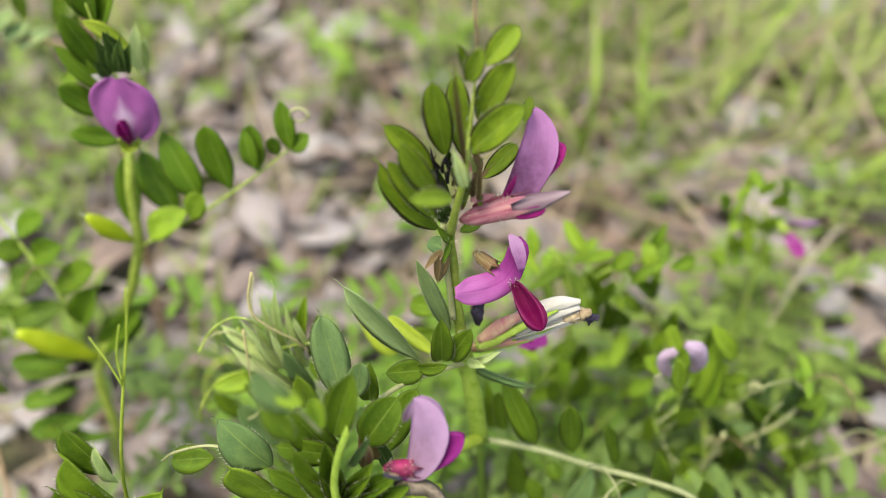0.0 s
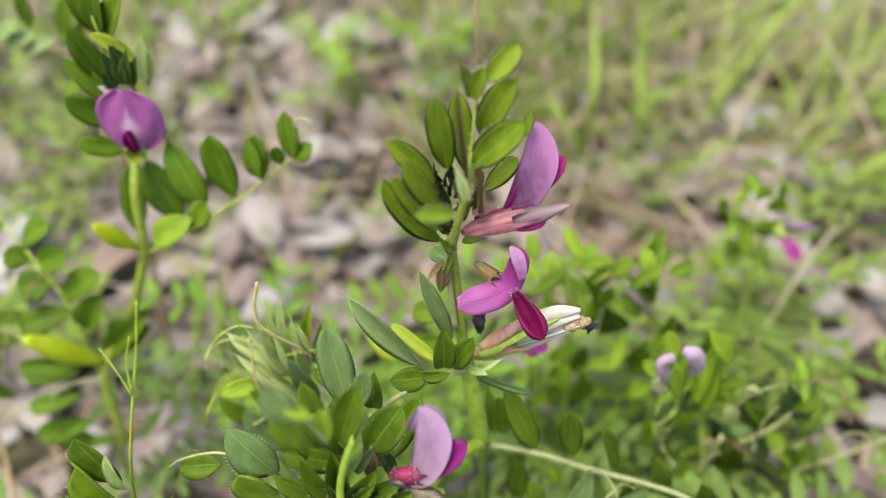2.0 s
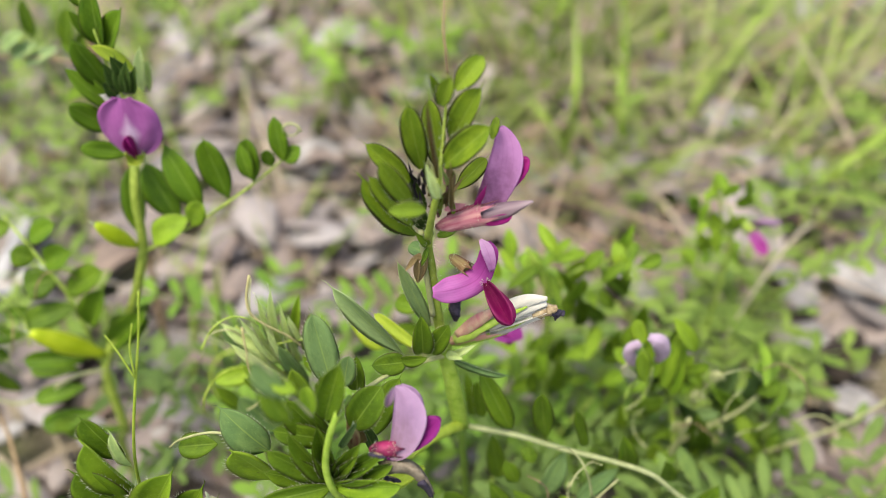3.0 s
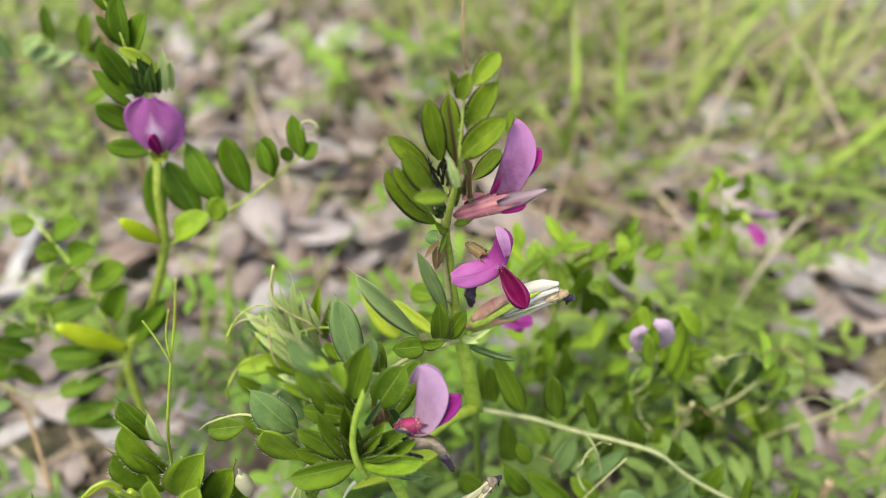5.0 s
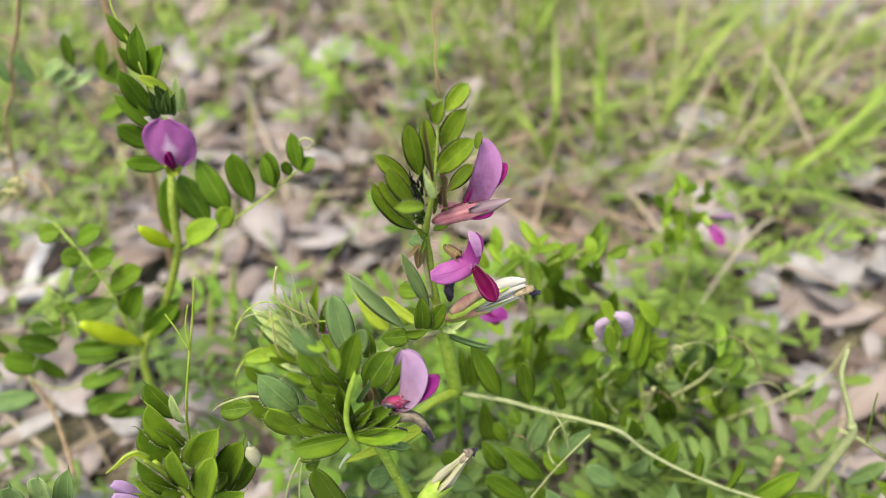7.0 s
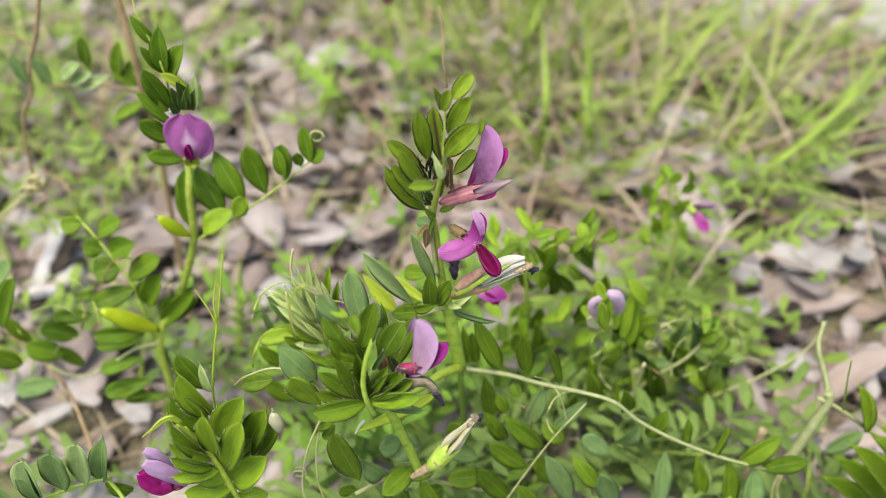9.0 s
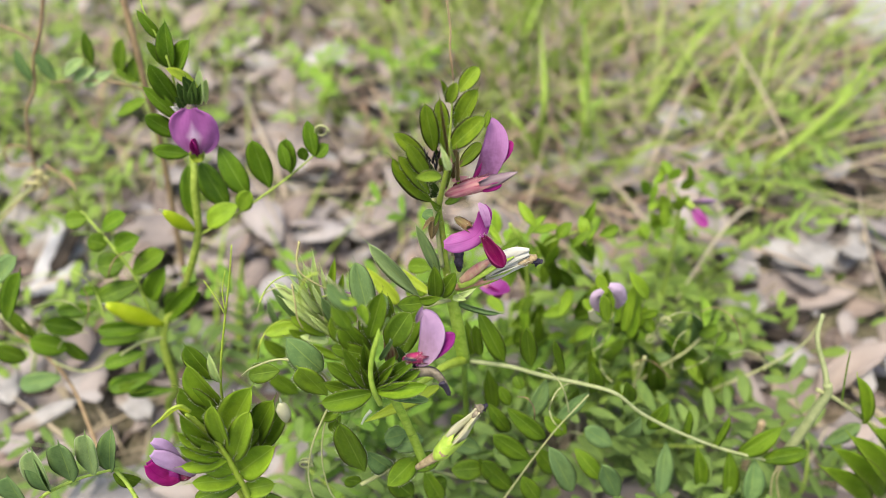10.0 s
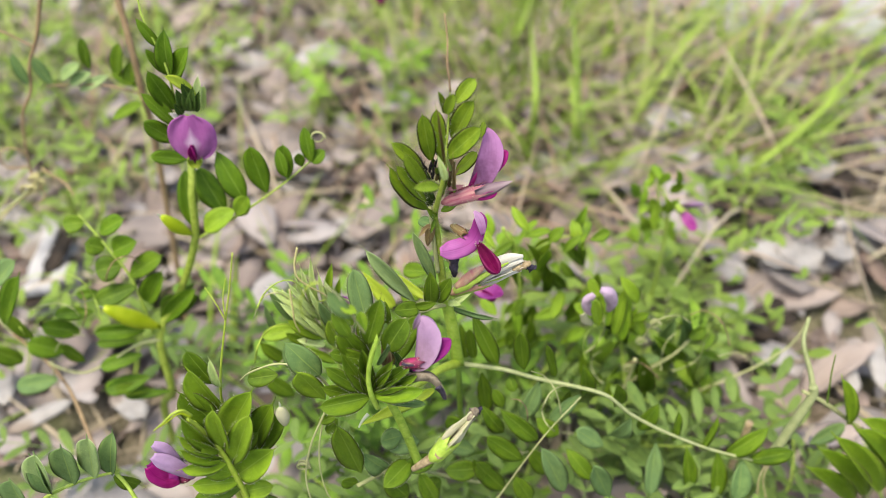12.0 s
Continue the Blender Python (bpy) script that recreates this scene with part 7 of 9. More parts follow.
edge = thing("vetch_plant", (-106.9, 66.0, 0.0), "short vetch with paired oval leaflets on a green stalk", "plant", "vetch plants")
stem = stalk(edge, "stem", [(-96.9, 60.0, 95.3), (-100.9, 63.0, 47.65), (-106.9, 66.0, -3.0)], 0.5, 0.8, STEM)
e1 = stalk(edge, "leaf_stalk", [(-96.9, 60.0, 95.3), (-91.4, 60.0, 100.6), (-84.5, 61.0, 103.7), (-79.6, 62.0, 104.4), (-75.5, 63.0, 104.4)], 0.45, 0.3, STEM)
leaflet(e1, (-91.1, 60.0, 101.9), (-89.3, 58.0, 117.1), 6.1, kind="blunt", material=LEAF_DUSTY)
leaflet(e1, (-90.7, 60.0, 101.4), (-90.8, 57.0, 116.0), 3.8, kind="blunt", material=LEAF_GREY)
leaflet(e1, (-85.7, 61.0, 103.5), (-83.0, 60.0, 119.0), 6.1, kind="blunt", material=LEAF_GREY)
leaflet(e1, (-80.4, 61.0, 105.3), (-77.4, 61.0, 120.4), 5.0, kind="blunt", material=LEAF_DUSTY)
leaflet(e1, (-77.6, 63.0, 103.5), (-74.8, 63.0, 116.6), 4.6, kind="blunt", material=LEAF_GREY)
leaflet(e1, (-97.1, 59.0, 98.9), (-96.4, 57.0, 109.9), 6.4, kind="blunt", material=LEAF_GREY)
leaflet(e1, (-77.2, 63.0, 102.6), (-73.2, 64.0, 96.7), 3.8, kind="blunt", material=LEAF)
stalk(edge, "leaf_stalk", [(-76.5, 63.0, 103.9), (-74.7, 62.0, 100.3), (-72.8, 60.0, 96.9)], 0.45, 0.5, STEM)


# ---- the vetch beyond, towards the open litter ----

border = thing("vetch_plant", (135.3, 100.0, 0.0), "vetch with broad dark leaflets on a pale stalk", "plant", "vetch plants")
stem = stalk(border, "stem", [(94.3, 92.0, 86.3), (101.5, 92.0, 81.2), (112.4, 92.0, 71.2), (121.6, 91.0, 62.9), (129.1, 92.0, 48.8), (132.1, 96.0, 24.4), (143.3, 100.0, -3.0)], 0.55, 0.9, STEM_PALE, "pale stalk")
b1 = stalk(border, "leaf_stalk", [(121.6, 91.0, 62.9), (121.3, 89.0, 53.7), (119.8, 87.0, 45.4), (118.2, 86.0, 38.3)], 0.35, 0.25, STEM_DARK)
leaflet(b1, (118.2, 86.0, 40.2), (97.5, 80.0, 67.9), 5.5, 10, kind="blunt", material=LEAF_FRESH, variant=5)
leaflet(b1, (121.6, 87.0, 42.6), (100.0, 82.0, 73.2), 6.0, 10, kind="blunt", material=LEAF_FRESH, variant=5)
leaflet(b1, (126.3, 88.0, 43.1), (104.5, 84.0, 75.2), 6.8, 10, kind="blunt", material=LEAF_FRESH, variant=5)
leaflet(b1, (131.8, 90.0, 44.4), (111.8, 87.0, 74.4), 7.4, 10, kind="blunt", material=LEAF_FRESH, variant=5)
leaflet(b1, (136.2, 93.0, 51.2), (114.9, 91.0, 73.7), 6.7, 10, kind="blunt", material=LEAF_FRESH, variant=5)
leaflet(b1, (110.8, 92.0, 71.1), (104.3, 92.0, 90.1), 3.8, kind="blunt", material=LEAF_FRESH, variant=5)
leaflet(b1, (108.5, 100.0, 50.7), (117.7, 101.0, 58.2), 4.9, kind="oblong", material=LEAF_GREY, variant=0)
leaflet(b1, (150.0, 92.0, 25.0), (130.4, 90.0, 53.7), 11.2, kind="blunt", material=LEAF_FRESH, variant=5)
stalk(border, "side_stem", [(89.9, 90.0, 57.9), (92.2, 90.0, 64.6), (95.2, 91.0, 75.5), (97.5, 92.0, 84.4), (97.0, 92.5, 87.6)], 1.5, 1.2, STEM_CREAM, "pale thick stalk")
stalk(border, "side_stem", [(97.2, 92.5, 86.6), (96.3, 95.0, 90.7), (93.9, 99.0, 98.0), (95.4, 103.0, 103.2)], 0.85, 0.5, STEM_CREAM)
stalk(border, "leaf_stalk", [(102.8, 92.0, 79.2), (100.6, 91.0, 87.8), (98.8, 90.5, 96.5), (97.6, 90.0, 103.0)], 0.3, 0.16, STEM_DARK)
stalk(border, "tendril", [(88.3, 84.0, 48.0), (87.3, 85.0, 55.7), (88.7, 87.0, 58.8), (90.8, 89.0, 59.3)], 0.3, 0.3, TENDRIL)
stalk(border, "tendril", [(91.1, 84.0, 47.2), (88.6, 85.0, 55.6), (89.7, 87.0, 58.7), (91.3, 89.0, 60.1)], 0.28, 0.28, TENDRIL)

stub = thing("dry_stalk", (90.1, 104.0, 0.0), "short broken tan stalk standing in the mat", "stalk", "")
stalk(stub, "stalk", [(90.2, 104.0, 57.1), (90.0, 104.0, 46.7), (90.1, 106.0, 21.65), (90.1, 107.0, -3.0)], 1.15, 1.0, WITHERED_BROWN)

behind = thing("vetch_plant", (59.4, 128.0, 0.0), "branching vetch with a faded lilac flower and coiled tendrils", "plant", "vetch plants")
stem = stalk(behind, "stem", [(48.2, 124.0, 84.0), (52.7, 124.0, 74.1), (55.3, 118.0, 57.6), (59.4, 128.0, 30.0), (59.4, 128.0, -3.0)], 0.5, 0.9, STEM)
faded = part("flower", calyx_body(bmesh.new(), 3.0, 1.2), STEM, behind, "faded lilac flower", axes_pose((42.4, 112.0, 95.6), (-1.5, -4.0, 7.4), (0, 0.5, 0.8)))
sub("banner_petal", ribbon_petal(bmesh.new(), [(41.4, 112.0, 97.6), (38.5, 110.0, 102.1), (37.5, 109.0, 106.3), (38.9, 109.0, 108.7)], [0.78, 1.41, 1.41, 0.62], (0.0, -0.7, 0.7), cup=0.5), PETAL_FADED, faded, Matrix())
sub("banner_petal", ribbon_petal(bmesh.new(), [(44.4, 112.0, 98.7), (44.6, 110.0, 103.9), (43.2, 109.0, 108.5), (40.5, 109.0, 110.5)], [0.78, 1.72, 1.72, 0.62], (0.0, -0.7, 0.7), cup=0.5), PETAL_FADED, faded, Matrix())
sub("wing_petal", ribbon_petal(bmesh.new(), [(40.5, 112.0, 94.1), (38.0, 110.0, 97.9), (36.6, 109.0, 101.5)], [0.62, 1.25, 0.78], (0.0, -0.7, 0.7), cup=0.4), CREAM, faded, Matrix())
k1 = stalk(behind, "leaf_stalk", [(53.9, 116.0, 58.8), (54.6, 114.0, 70.2), (54.4, 112.0, 78.7)], 0.7, 0.6, STEM_PALE)
k2 = stalk(behind, "leaf_stalk", [(54.2, 120.0, 55.2), (61.7, 120.0, 64.1), (69.2, 120.0, 71.3), (74.5, 122.0, 77.5)], 0.6, 0.4, STEM_PALE)
leaflet(k1, (40.5, 106.0, 99.7), (37.7, 105.0, 111.3), 3.6, material=LEAF_FRESH)
stalk(behind, "side_stem", [(82.6, 126.0, 45.4), (93.0, 127.0, 50.4), (102.0, 128.0, 55.9), (110.6, 130.0, 62.4), (114.5, 132.0, 72.0)], 0.45, 0.3, STEM_PALE)
coil(behind, (56.8, 116.0, 81.1), 1.5, 2)
coil(behind, (59.9, 116.0, 88.2), 1.5, 2)
coil(behind, (54.3, 116.0, 69.2), 1.5, 2)
leaflet(k1, (60.7, 124.8, 74.1), (55.1, 128.8, 81.1), 4.6, -9, material=LEAF)
leaflet(k1, (83.7, 117.6, 50.9), (89.6, 130.2, 45.6), 5.8, 7, material=LEAF)
leaflet(k2, (72.2, 120.6, 77.5), (77.4, 121.2, 80.3), 5.0, 26, material=LEAF)
leaflet(k1, (76.9, 120.4, 50.0), (86.0, 142.4, 35.2), 5.7, -27, material=LEAF_FRESH)
leaflet(k1, (50.9, 117.9, 64.0), (66.0, 132.5, 48.1), 5.5, -18, material=LEAF_BRIGHT)
leaflet(k1, (41.8, 132.3, 81.5), (43.9, 131.2, 89.5), 3.3, -26, material=LEAF_FRESH)
leaflet(k1, (48.5, 115.7, 65.2), (58.7, 131.8, 51.3), 4.6, -21, material=LEAF_BRIGHT)
leaflet(k2, (82.9, 144.4, 40.4), (63.9, 121.6, 75.6), 5.2, -28, material=LEAF_BRIGHT)
leaflet(k2, (75.1, 117.5, 73.9), (90.0, 142.2, 57.0), 3.8, -17, material=LEAF_FRESH)
leaflet(k2, (49.3, 114.0, 57.6), (56.7, 117.6, 57.7), 3.4, -13, material=LEAF_BRIGHT)
leaflet(k1, (70.7, 114.8, 87.4), (77.8, 139.0, 73.2), 4.9, 1, material=LEAF_BRIGHT)
leaflet(k1, (67.0, 117.1, 87.9), (82.2, 138.3, 70.1), 4.0, 25, material=LEAF_BRIGHT)
leaflet(k1, (43.7, 115.6, 88.8), (59.8, 145.2, 65.0), 3.0, 30, material=LEAF_GREY)
leaflet(k1, (92.9, 139.2, 44.0), (78.7, 123.4, 67.8), 3.1, 21, material=LEAF_BRIGHT)
leaflet(k2, (57.4, 136.3, 56.3), (47.2, 116.1, 92.1), 4.4, 15, material=LEAF_FRESH)
leaflet(k2, (69.7, 125.2, 50.7), (82.4, 143.5, 35.6), 3.8, -22, material=LEAF_GREY)
leaflet(k1, (77.2, 120.5, 54.9), (74.0, 129.2, 57.1), 4.7, 4, material=LEAF_FRESH)
leaflet(k1, (50.7, 144.1, 44.2), (45.9, 114.9, 84.6), 6.5, 26, material=LEAF_FRESH)
leaflet(k1, (72.1, 142.1, 46.7), (71.4, 132.4, 70.1), 6.3, -26, material=LEAF_GREY)
leaflet(k1, (76.2, 135.7, 57.3), (68.5, 114.9, 91.1), 3.7, -1, material=LEAF_GREY)
leaflet(k1, (57.3, 115.2, 54.9), (67.6, 133.1, 42.8), 4.7, 13, material=LEAF_FRESH)
leaflet(k1, (53.5, 116.7, 97.1), (48.3, 115.0, 108.2), 4.2, 5, material=LEAF_FRESH)
leaflet(k1, (45.0, 128.8, 49.3), (43.0, 128.4, 64.2), 3.4, -6, material=LEAF_FRESH)
leaflet(k1, (52.4, 117.5, 89.1), (57.2, 115.7, 93.5), 2.8, 11, material=LEAF)
leaflet(k2, (65.4, 142.0, 34.5), (57.3, 116.6, 76.0), 3.1, 18, material=LEAF_GREY)
leaflet(k2, (38.7, 115.8, 90.5), (45.6, 122.0, 93.4), 5.0, 8, material=LEAF_GREY)
leaflet(k1, (79.4, 145.2, 33.5), (71.6, 139.2, 48.9), 6.4, 29, material=LEAF)
leaflet(k2, (85.5, 128.1, 39.5), (92.3, 127.3, 37.9), 4.1, 6, material=LEAF_BRIGHT)
leaflet(k2, (85.8, 128.8, 40.2), (87.7, 133.5, 44.5), 4.9, -2, material=LEAF_FRESH)
leaflet(k1, (47.5, 120.0, 78.6), (50.9, 136.8, 70.2), 4.6, -22, material=LEAF)
leaflet(k2, (54.4, 120.8, 75.2), (62.8, 131.3, 73.1), 3.7, -29, material=LEAF_FRESH)
leaflet(k1, (66.2, 128.8, 42.8), (57.7, 114.1, 75.0), 6.0, -17, material=LEAF)
leaflet(k2, (52.3, 119.2, 48.9), (49.7, 117.1, 61.5), 5.5, -5, material=LEAF_FRESH)
leaflet(k2, (59.2, 125.5, 62.6), (66.0, 122.6, 66.4), 3.8, -6, material=LEAF_GREY)
leaflet(k2, (84.1, 135.9, 38.5), (69.5, 114.6, 73.1), 4.7, 25, material=LEAF_FRESH)
leaflet(k2, (85.8, 129.3, 47.5), (90.2, 145.8, 38.6), 3.5, -21, material=LEAF_BRIGHT)
leaflet(k1, (53.8, 128.5, 72.0), (56.3, 124.9, 84.7), 5.1, -22, material=LEAF_FRESH)
leaflet(k1, (54.9, 144.0, 63.1), (58.5, 136.9, 76.5), 4.6, -27, material=LEAF_BRIGHT)
leaflet(k1, (78.9, 131.8, 64.3), (84.7, 143.4, 64.1), 5.9, -25, material=LEAF_BRIGHT)
leaflet(k1, (57.2, 143.9, 60.7), (54.6, 131.3, 84.6), 5.2, -19, material=LEAF)
leaflet(k2, (45.2, 123.1, 51.8), (47.1, 118.2, 65.8), 3.8, -28, material=LEAF)
leaflet(k1, (43.4, 116.0, 92.5), (43.7, 118.0, 100.4), 3.5, kind="narrow", material=LEAF_FRESH)
leaflet(k1, (45.4, 116.0, 89.0), (45.4, 118.0, 99.2), 3.5, kind="narrow", material=LEAF_FRESH)
leaflet(k1, (41.1, 116.0, 92.6), (36.3, 118.0, 96.4), 3.5, kind="narrow", material=LEAF_FRESH)
leaflet(k1, (48.2, 116.0, 85.4), (49.9, 118.0, 101.2), 3.5, kind="narrow", material=LEAF_FRESH)
leaflet(k1, (50.1, 116.0, 82.9), (51.7, 118.0, 98.9), 3.6, kind="narrow", material=LEAF_FRESH)
leaflet(k1, (41.8, 116.0, 100.3), (39.3, 118.0, 105.9), 3.4, kind="narrow", material=LEAF_FRESH)

small = thing("vetch_plant", (80.0, 180.0, 0.0), "small vetch with a magenta-tipped flower amid litter", "plant", "vetch plants")
stem = stalk(small, "stem", [(76.1, 176.0, 88.6), (79.4, 176.0, 73.7), (80.0, 180.0, 20.0), (80.0, 180.0, -3.0)], 0.5, 0.8, STEM)
flower(small, (80.5, 174.0, 84.7), (0.6, -0.6, -0.3), (0.0, 0.5, 0.8), size=0.9, calyx=STEM, inner=PETAL_BRIGHT, tube_len=3, bend=0.5, start=0.7, outer=PETAL_PALE, wing_len=10, wing_up=-0.3, banner_size=(9, 9), label="small flower with magenta wings")
k3 = stalk(small, "leaf_stalk", [(79.4, 176.0, 73.7), (74.2, 175.0, 87.0), (73.1, 176.0, 93.4)], 0.4, 0.3, STEM)
leaflet(k3, (72.9, 170.5, 77.1), (71.9, 172.1, 84.6), 2.8, 6, material=LEAF_FRESH)
leaflet(k3, (79.4, 179.1, 69.2), (84.2, 180.6, 71.6), 3.8, 23, material=LEAF_BRIGHT)
leaflet(k3, (71.1, 179.0, 63.8), (66.8, 180.0, 68.8), 4.1, 9, material=LEAF_FRESH)
leaflet(k3, (76.3, 179.3, 77.5), (73.3, 180.2, 83.2), 3.8, -18, material=LEAF_FRESH)
leaflet(k3, (78.5, 180.3, 77.5), (79.3, 172.4, 87.0), 4.1, -14, material=LEAF_BRIGHT)
leaflet(k3, (69.3, 173.3, 95.3), (73.4, 181.3, 95.3), 3.2, 5, material=LEAF_FRESH)
leaflet(k3, (72.0, 170.6, 96.8), (73.9, 170.2, 101.9), 4.1, 15, material=LEAF_BRIGHT)
leaflet(k3, (74.0, 178.5, 76.6), (75.7, 178.5, 81.9), 4.5, -27, material=LEAF_FRESH)
leaflet(k3, (76.8, 177.9, 78.3), (81.2, 180.8, 80.6), 3.3, 2, material=LEAF_BRIGHT)
leaflet(k3, (69.2, 173.5, 69.4), (68.2, 179.6, 71.4), 3.8, 17, material=LEAF_FRESH)
leaflet(k3, (67.7, 175.0, 85.1), (69.9, 174.4, 91.8), 3.3, 21, material=LEAF_BRIGHT)
leaflet(k3, (77.0, 178.6, 71.6), (70.9, 173.9, 79.8), 3.8, -11, material=LEAF_BRIGHT)
leaflet(k3, (69.8, 181.8, 82.4), (63.8, 175.7, 93.4), 3.9, -15, material=LEAF_BRIGHT)
leaflet(k3, (77.9, 175.3, 80.1), (76.8, 171.2, 88.9), 3.6, 14, material=LEAF_FRESH)
leaflet(k3, (81.6, 180.3, 87.9), (79.3, 175.1, 98.3), 3.0, -11, material=LEAF_BRIGHT)
leaflet(k3, (74.6, 181.5, 69.3), (78.0, 181.8, 74.6), 3.8, 25, material=LEAF_BRIGHT)
leaflet(k3, (67.1, 171.0, 83.7), (72.0, 179.0, 84.2), 4.2, -9, material=LEAF_FRESH)
leaflet(k3, (80.0, 181.9, 84.4), (82.5, 175.9, 92.4), 3.4, 1, material=LEAF_FRESH)
leaflet(k3, (72.5, 171.0, 96.9), (72.6, 181.6, 95.9), 3.8, 18, material=LEAF_FRESH)
leaflet(k3, (74.7, 180.6, 66.7), (71.8, 181.4, 74.3), 4.8, -10, material=LEAF_FRESH)
leaflet(k3, (71.9, 175.7, 67.1), (75.3, 180.6, 69.2), 3.3, 14, material=LEAF_BRIGHT)
leaflet(k3, (83.6, 177.3, 65.7), (80.2, 179.7, 71.7), 2.8, -4, material=LEAF_FRESH)
leaflet(k3, (74.4, 172.5, 74.4), (75.9, 180.0, 74.3), 4.3, 6, material=LEAF_FRESH)
leaflet(k3, (69.9, 175.8, 73.0), (72.6, 173.5, 79.2), 2.7, 16, material=LEAF_FRESH)
leaflet(k3, (69.5, 179.1, 89.0), (73.2, 179.8, 91.7), 3.0, -7, material=LEAF_BRIGHT)
leaflet(k3, (71.8, 175.9, 74.6), (77.2, 176.4, 77.6), 3.4, 15, material=LEAF_BRIGHT)

bright = thing("vetch_plant", (26.1, 144.0, 0.0), "leafy vetch with many small bright leaflets", "plant", "vetch plants")
stem = stalk(bright, "stem", [(17.6, 140.0, 106.6), (23.1, 140.0, 90.8), (26.1, 144.0, 30.0), (26.1, 144.0, -3.0)], 0.5, 0.8, STEM)
k4 = stalk(bright, "leaf_stalk", [(23.2, 140.0, 88.5), (28.2, 142.0, 95.6), (35.1, 144.0, 98.0), (42.1, 146.0, 98.2)], 0.4, 0.25, STEM)
leaflet(k4, (26.7, 135.3, 88.8), (24.2, 148.3, 84.5), 4.0, 8, material=LEAF_FRESH)
leaflet(k4, (16.1, 140.5, 78.8), (20.5, 144.0, 86.3), 4.2, -22, material=LEAF_FRESH)
leaflet(k4, (23.0, 133.8, 66.7), (22.1, 133.9, 80.3), 3.5, -1, material=LEAF_BRIGHT)
leaflet(k4, (33.2, 132.1, 75.8), (37.5, 142.0, 76.9), 3.9, -9, material=LEAF_FRESH)
leaflet(k4, (23.9, 140.9, 89.9), (21.8, 150.5, 91.7), 2.8, 6, material=LEAF_FRESH)
leaflet(k4, (38.7, 145.8, 99.8), (42.0, 140.9, 111.5), 3.4, 15, material=LEAF_BRIGHT)
leaflet(k4, (33.1, 146.2, 73.7), (31.0, 135.3, 93.6), 3.7, -14, material=LEAF)
leaflet(k4, (26.3, 146.2, 47.7), (27.0, 132.0, 74.6), 4.6, 25, material=LEAF_FRESH)
leaflet(k4, (30.1, 135.6, 62.1), (37.6, 139.4, 60.9), 2.9, -15, material=LEAF)
leaflet(k4, (17.6, 132.5, 71.4), (25.8, 150.9, 61.6), 4.0, 17, material=LEAF_FRESH)
leaflet(k4, (23.3, 144.1, 52.5), (22.6, 149.6, 56.3), 4.3, 2, material=LEAF_FRESH)
leaflet(k4, (14.8, 146.6, 96.9), (13.8, 147.8, 105.5), 3.9, 7, material=LEAF_BRIGHT)
leaflet(k4, (15.1, 137.7, 56.9), (22.7, 133.3, 67.0), 3.6, -25, material=LEAF_FRESH)
leaflet(k4, (40.2, 144.5, 61.6), (46.9, 135.9, 74.8), 4.0, -3, material=LEAF)
leaflet(k4, (34.6, 135.1, 91.6), (32.6, 148.1, 86.8), 3.8, 4, material=LEAF_FRESH)
leaflet(k4, (22.5, 136.3, 69.0), (25.9, 153.9, 62.5), 3.6, material=LEAF_FRESH)
leaflet(k4, (15.5, 136.1, 101.8), (12.1, 142.2, 104.3), 2.8, -28, material=LEAF_FRESH)
leaflet(k4, (13.3, 137.7, 89.3), (21.3, 143.0, 86.8), 3.5, -17, material=LEAF_FRESH)
leaflet(k4, (19.1, 138.9, 71.9), (25.0, 135.4, 81.2), 3.0, -28, material=LEAF)
leaflet(k4, (24.3, 142.0, 52.4), (34.5, 149.9, 48.4), 4.2, 15, material=LEAF)
leaflet(k4, (34.7, 133.2, 102.2), (39.1, 133.1, 108.7), 3.0, -16, material=LEAF)
leaflet(k4, (20.9, 134.3, 59.8), (20.7, 133.2, 71.0), 3.6, -4, material=LEAF)
leaflet(k4, (45.5, 151.1, 79.5), (39.7, 141.1, 99.6), 3.0, -7, material=LEAF_FRESH)
leaflet(k4, (25.9, 147.6, 83.7), (28.6, 152.7, 86.6), 3.6, 11, material=LEAF_FRESH)
leaflet(k4, (11.7, 139.8, 97.2), (7.9, 140.6, 104.6), 3.7, -8, material=LEAF_FRESH)
leaflet(k4, (28.9, 140.1, 67.9), (37.9, 140.5, 72.1), 4.7, 23, material=LEAF_BRIGHT)
leaflet(k4, (40.0, 138.8, 100.6), (38.7, 142.2, 106.9), 4.2, -6, material=LEAF_FRESH)
leaflet(k4, (27.9, 136.0, 92.5), (30.2, 133.3, 103.9), 3.9, 23, material=LEAF_FRESH)
leaflet(k4, (23.2, 144.7, 91.7), (19.1, 152.6, 94.1), 3.9, 6, material=LEAF_BRIGHT)
leaflet(k4, (40.2, 132.3, 103.5), (40.5, 150.7, 94.5), 4.1, 2, material=LEAF_FRESH)
leaflet(k4, (41.8, 153.1, 54.9), (42.2, 138.8, 78.2), 3.3, -27, material=LEAF_BRIGHT)
leaflet(k4, (40.5, 140.0, 56.3), (45.3, 138.2, 64.2), 4.6, -30, material=LEAF_BRIGHT)
leaflet(k4, (21.6, 134.5, 75.5), (24.7, 135.7, 81.1), 3.2, 2, material=LEAF)
leaflet(k4, (41.6, 142.0, 44.4), (50.4, 153.5, 40.8), 4.7, -6, material=LEAF_FRESH)
leaflet(k4, (16.4, 133.6, 65.2), (16.6, 144.8, 62.3), 4.0, 22, material=LEAF)
leaflet(k4, (30.4, 133.0, 106.4), (33.8, 133.1, 111.7), 4.1, -20, material=LEAF)
leaflet(k4, (28.0, 153.8, 49.7), (30.7, 152.5, 60.6), 5.0, 16, material=LEAF)
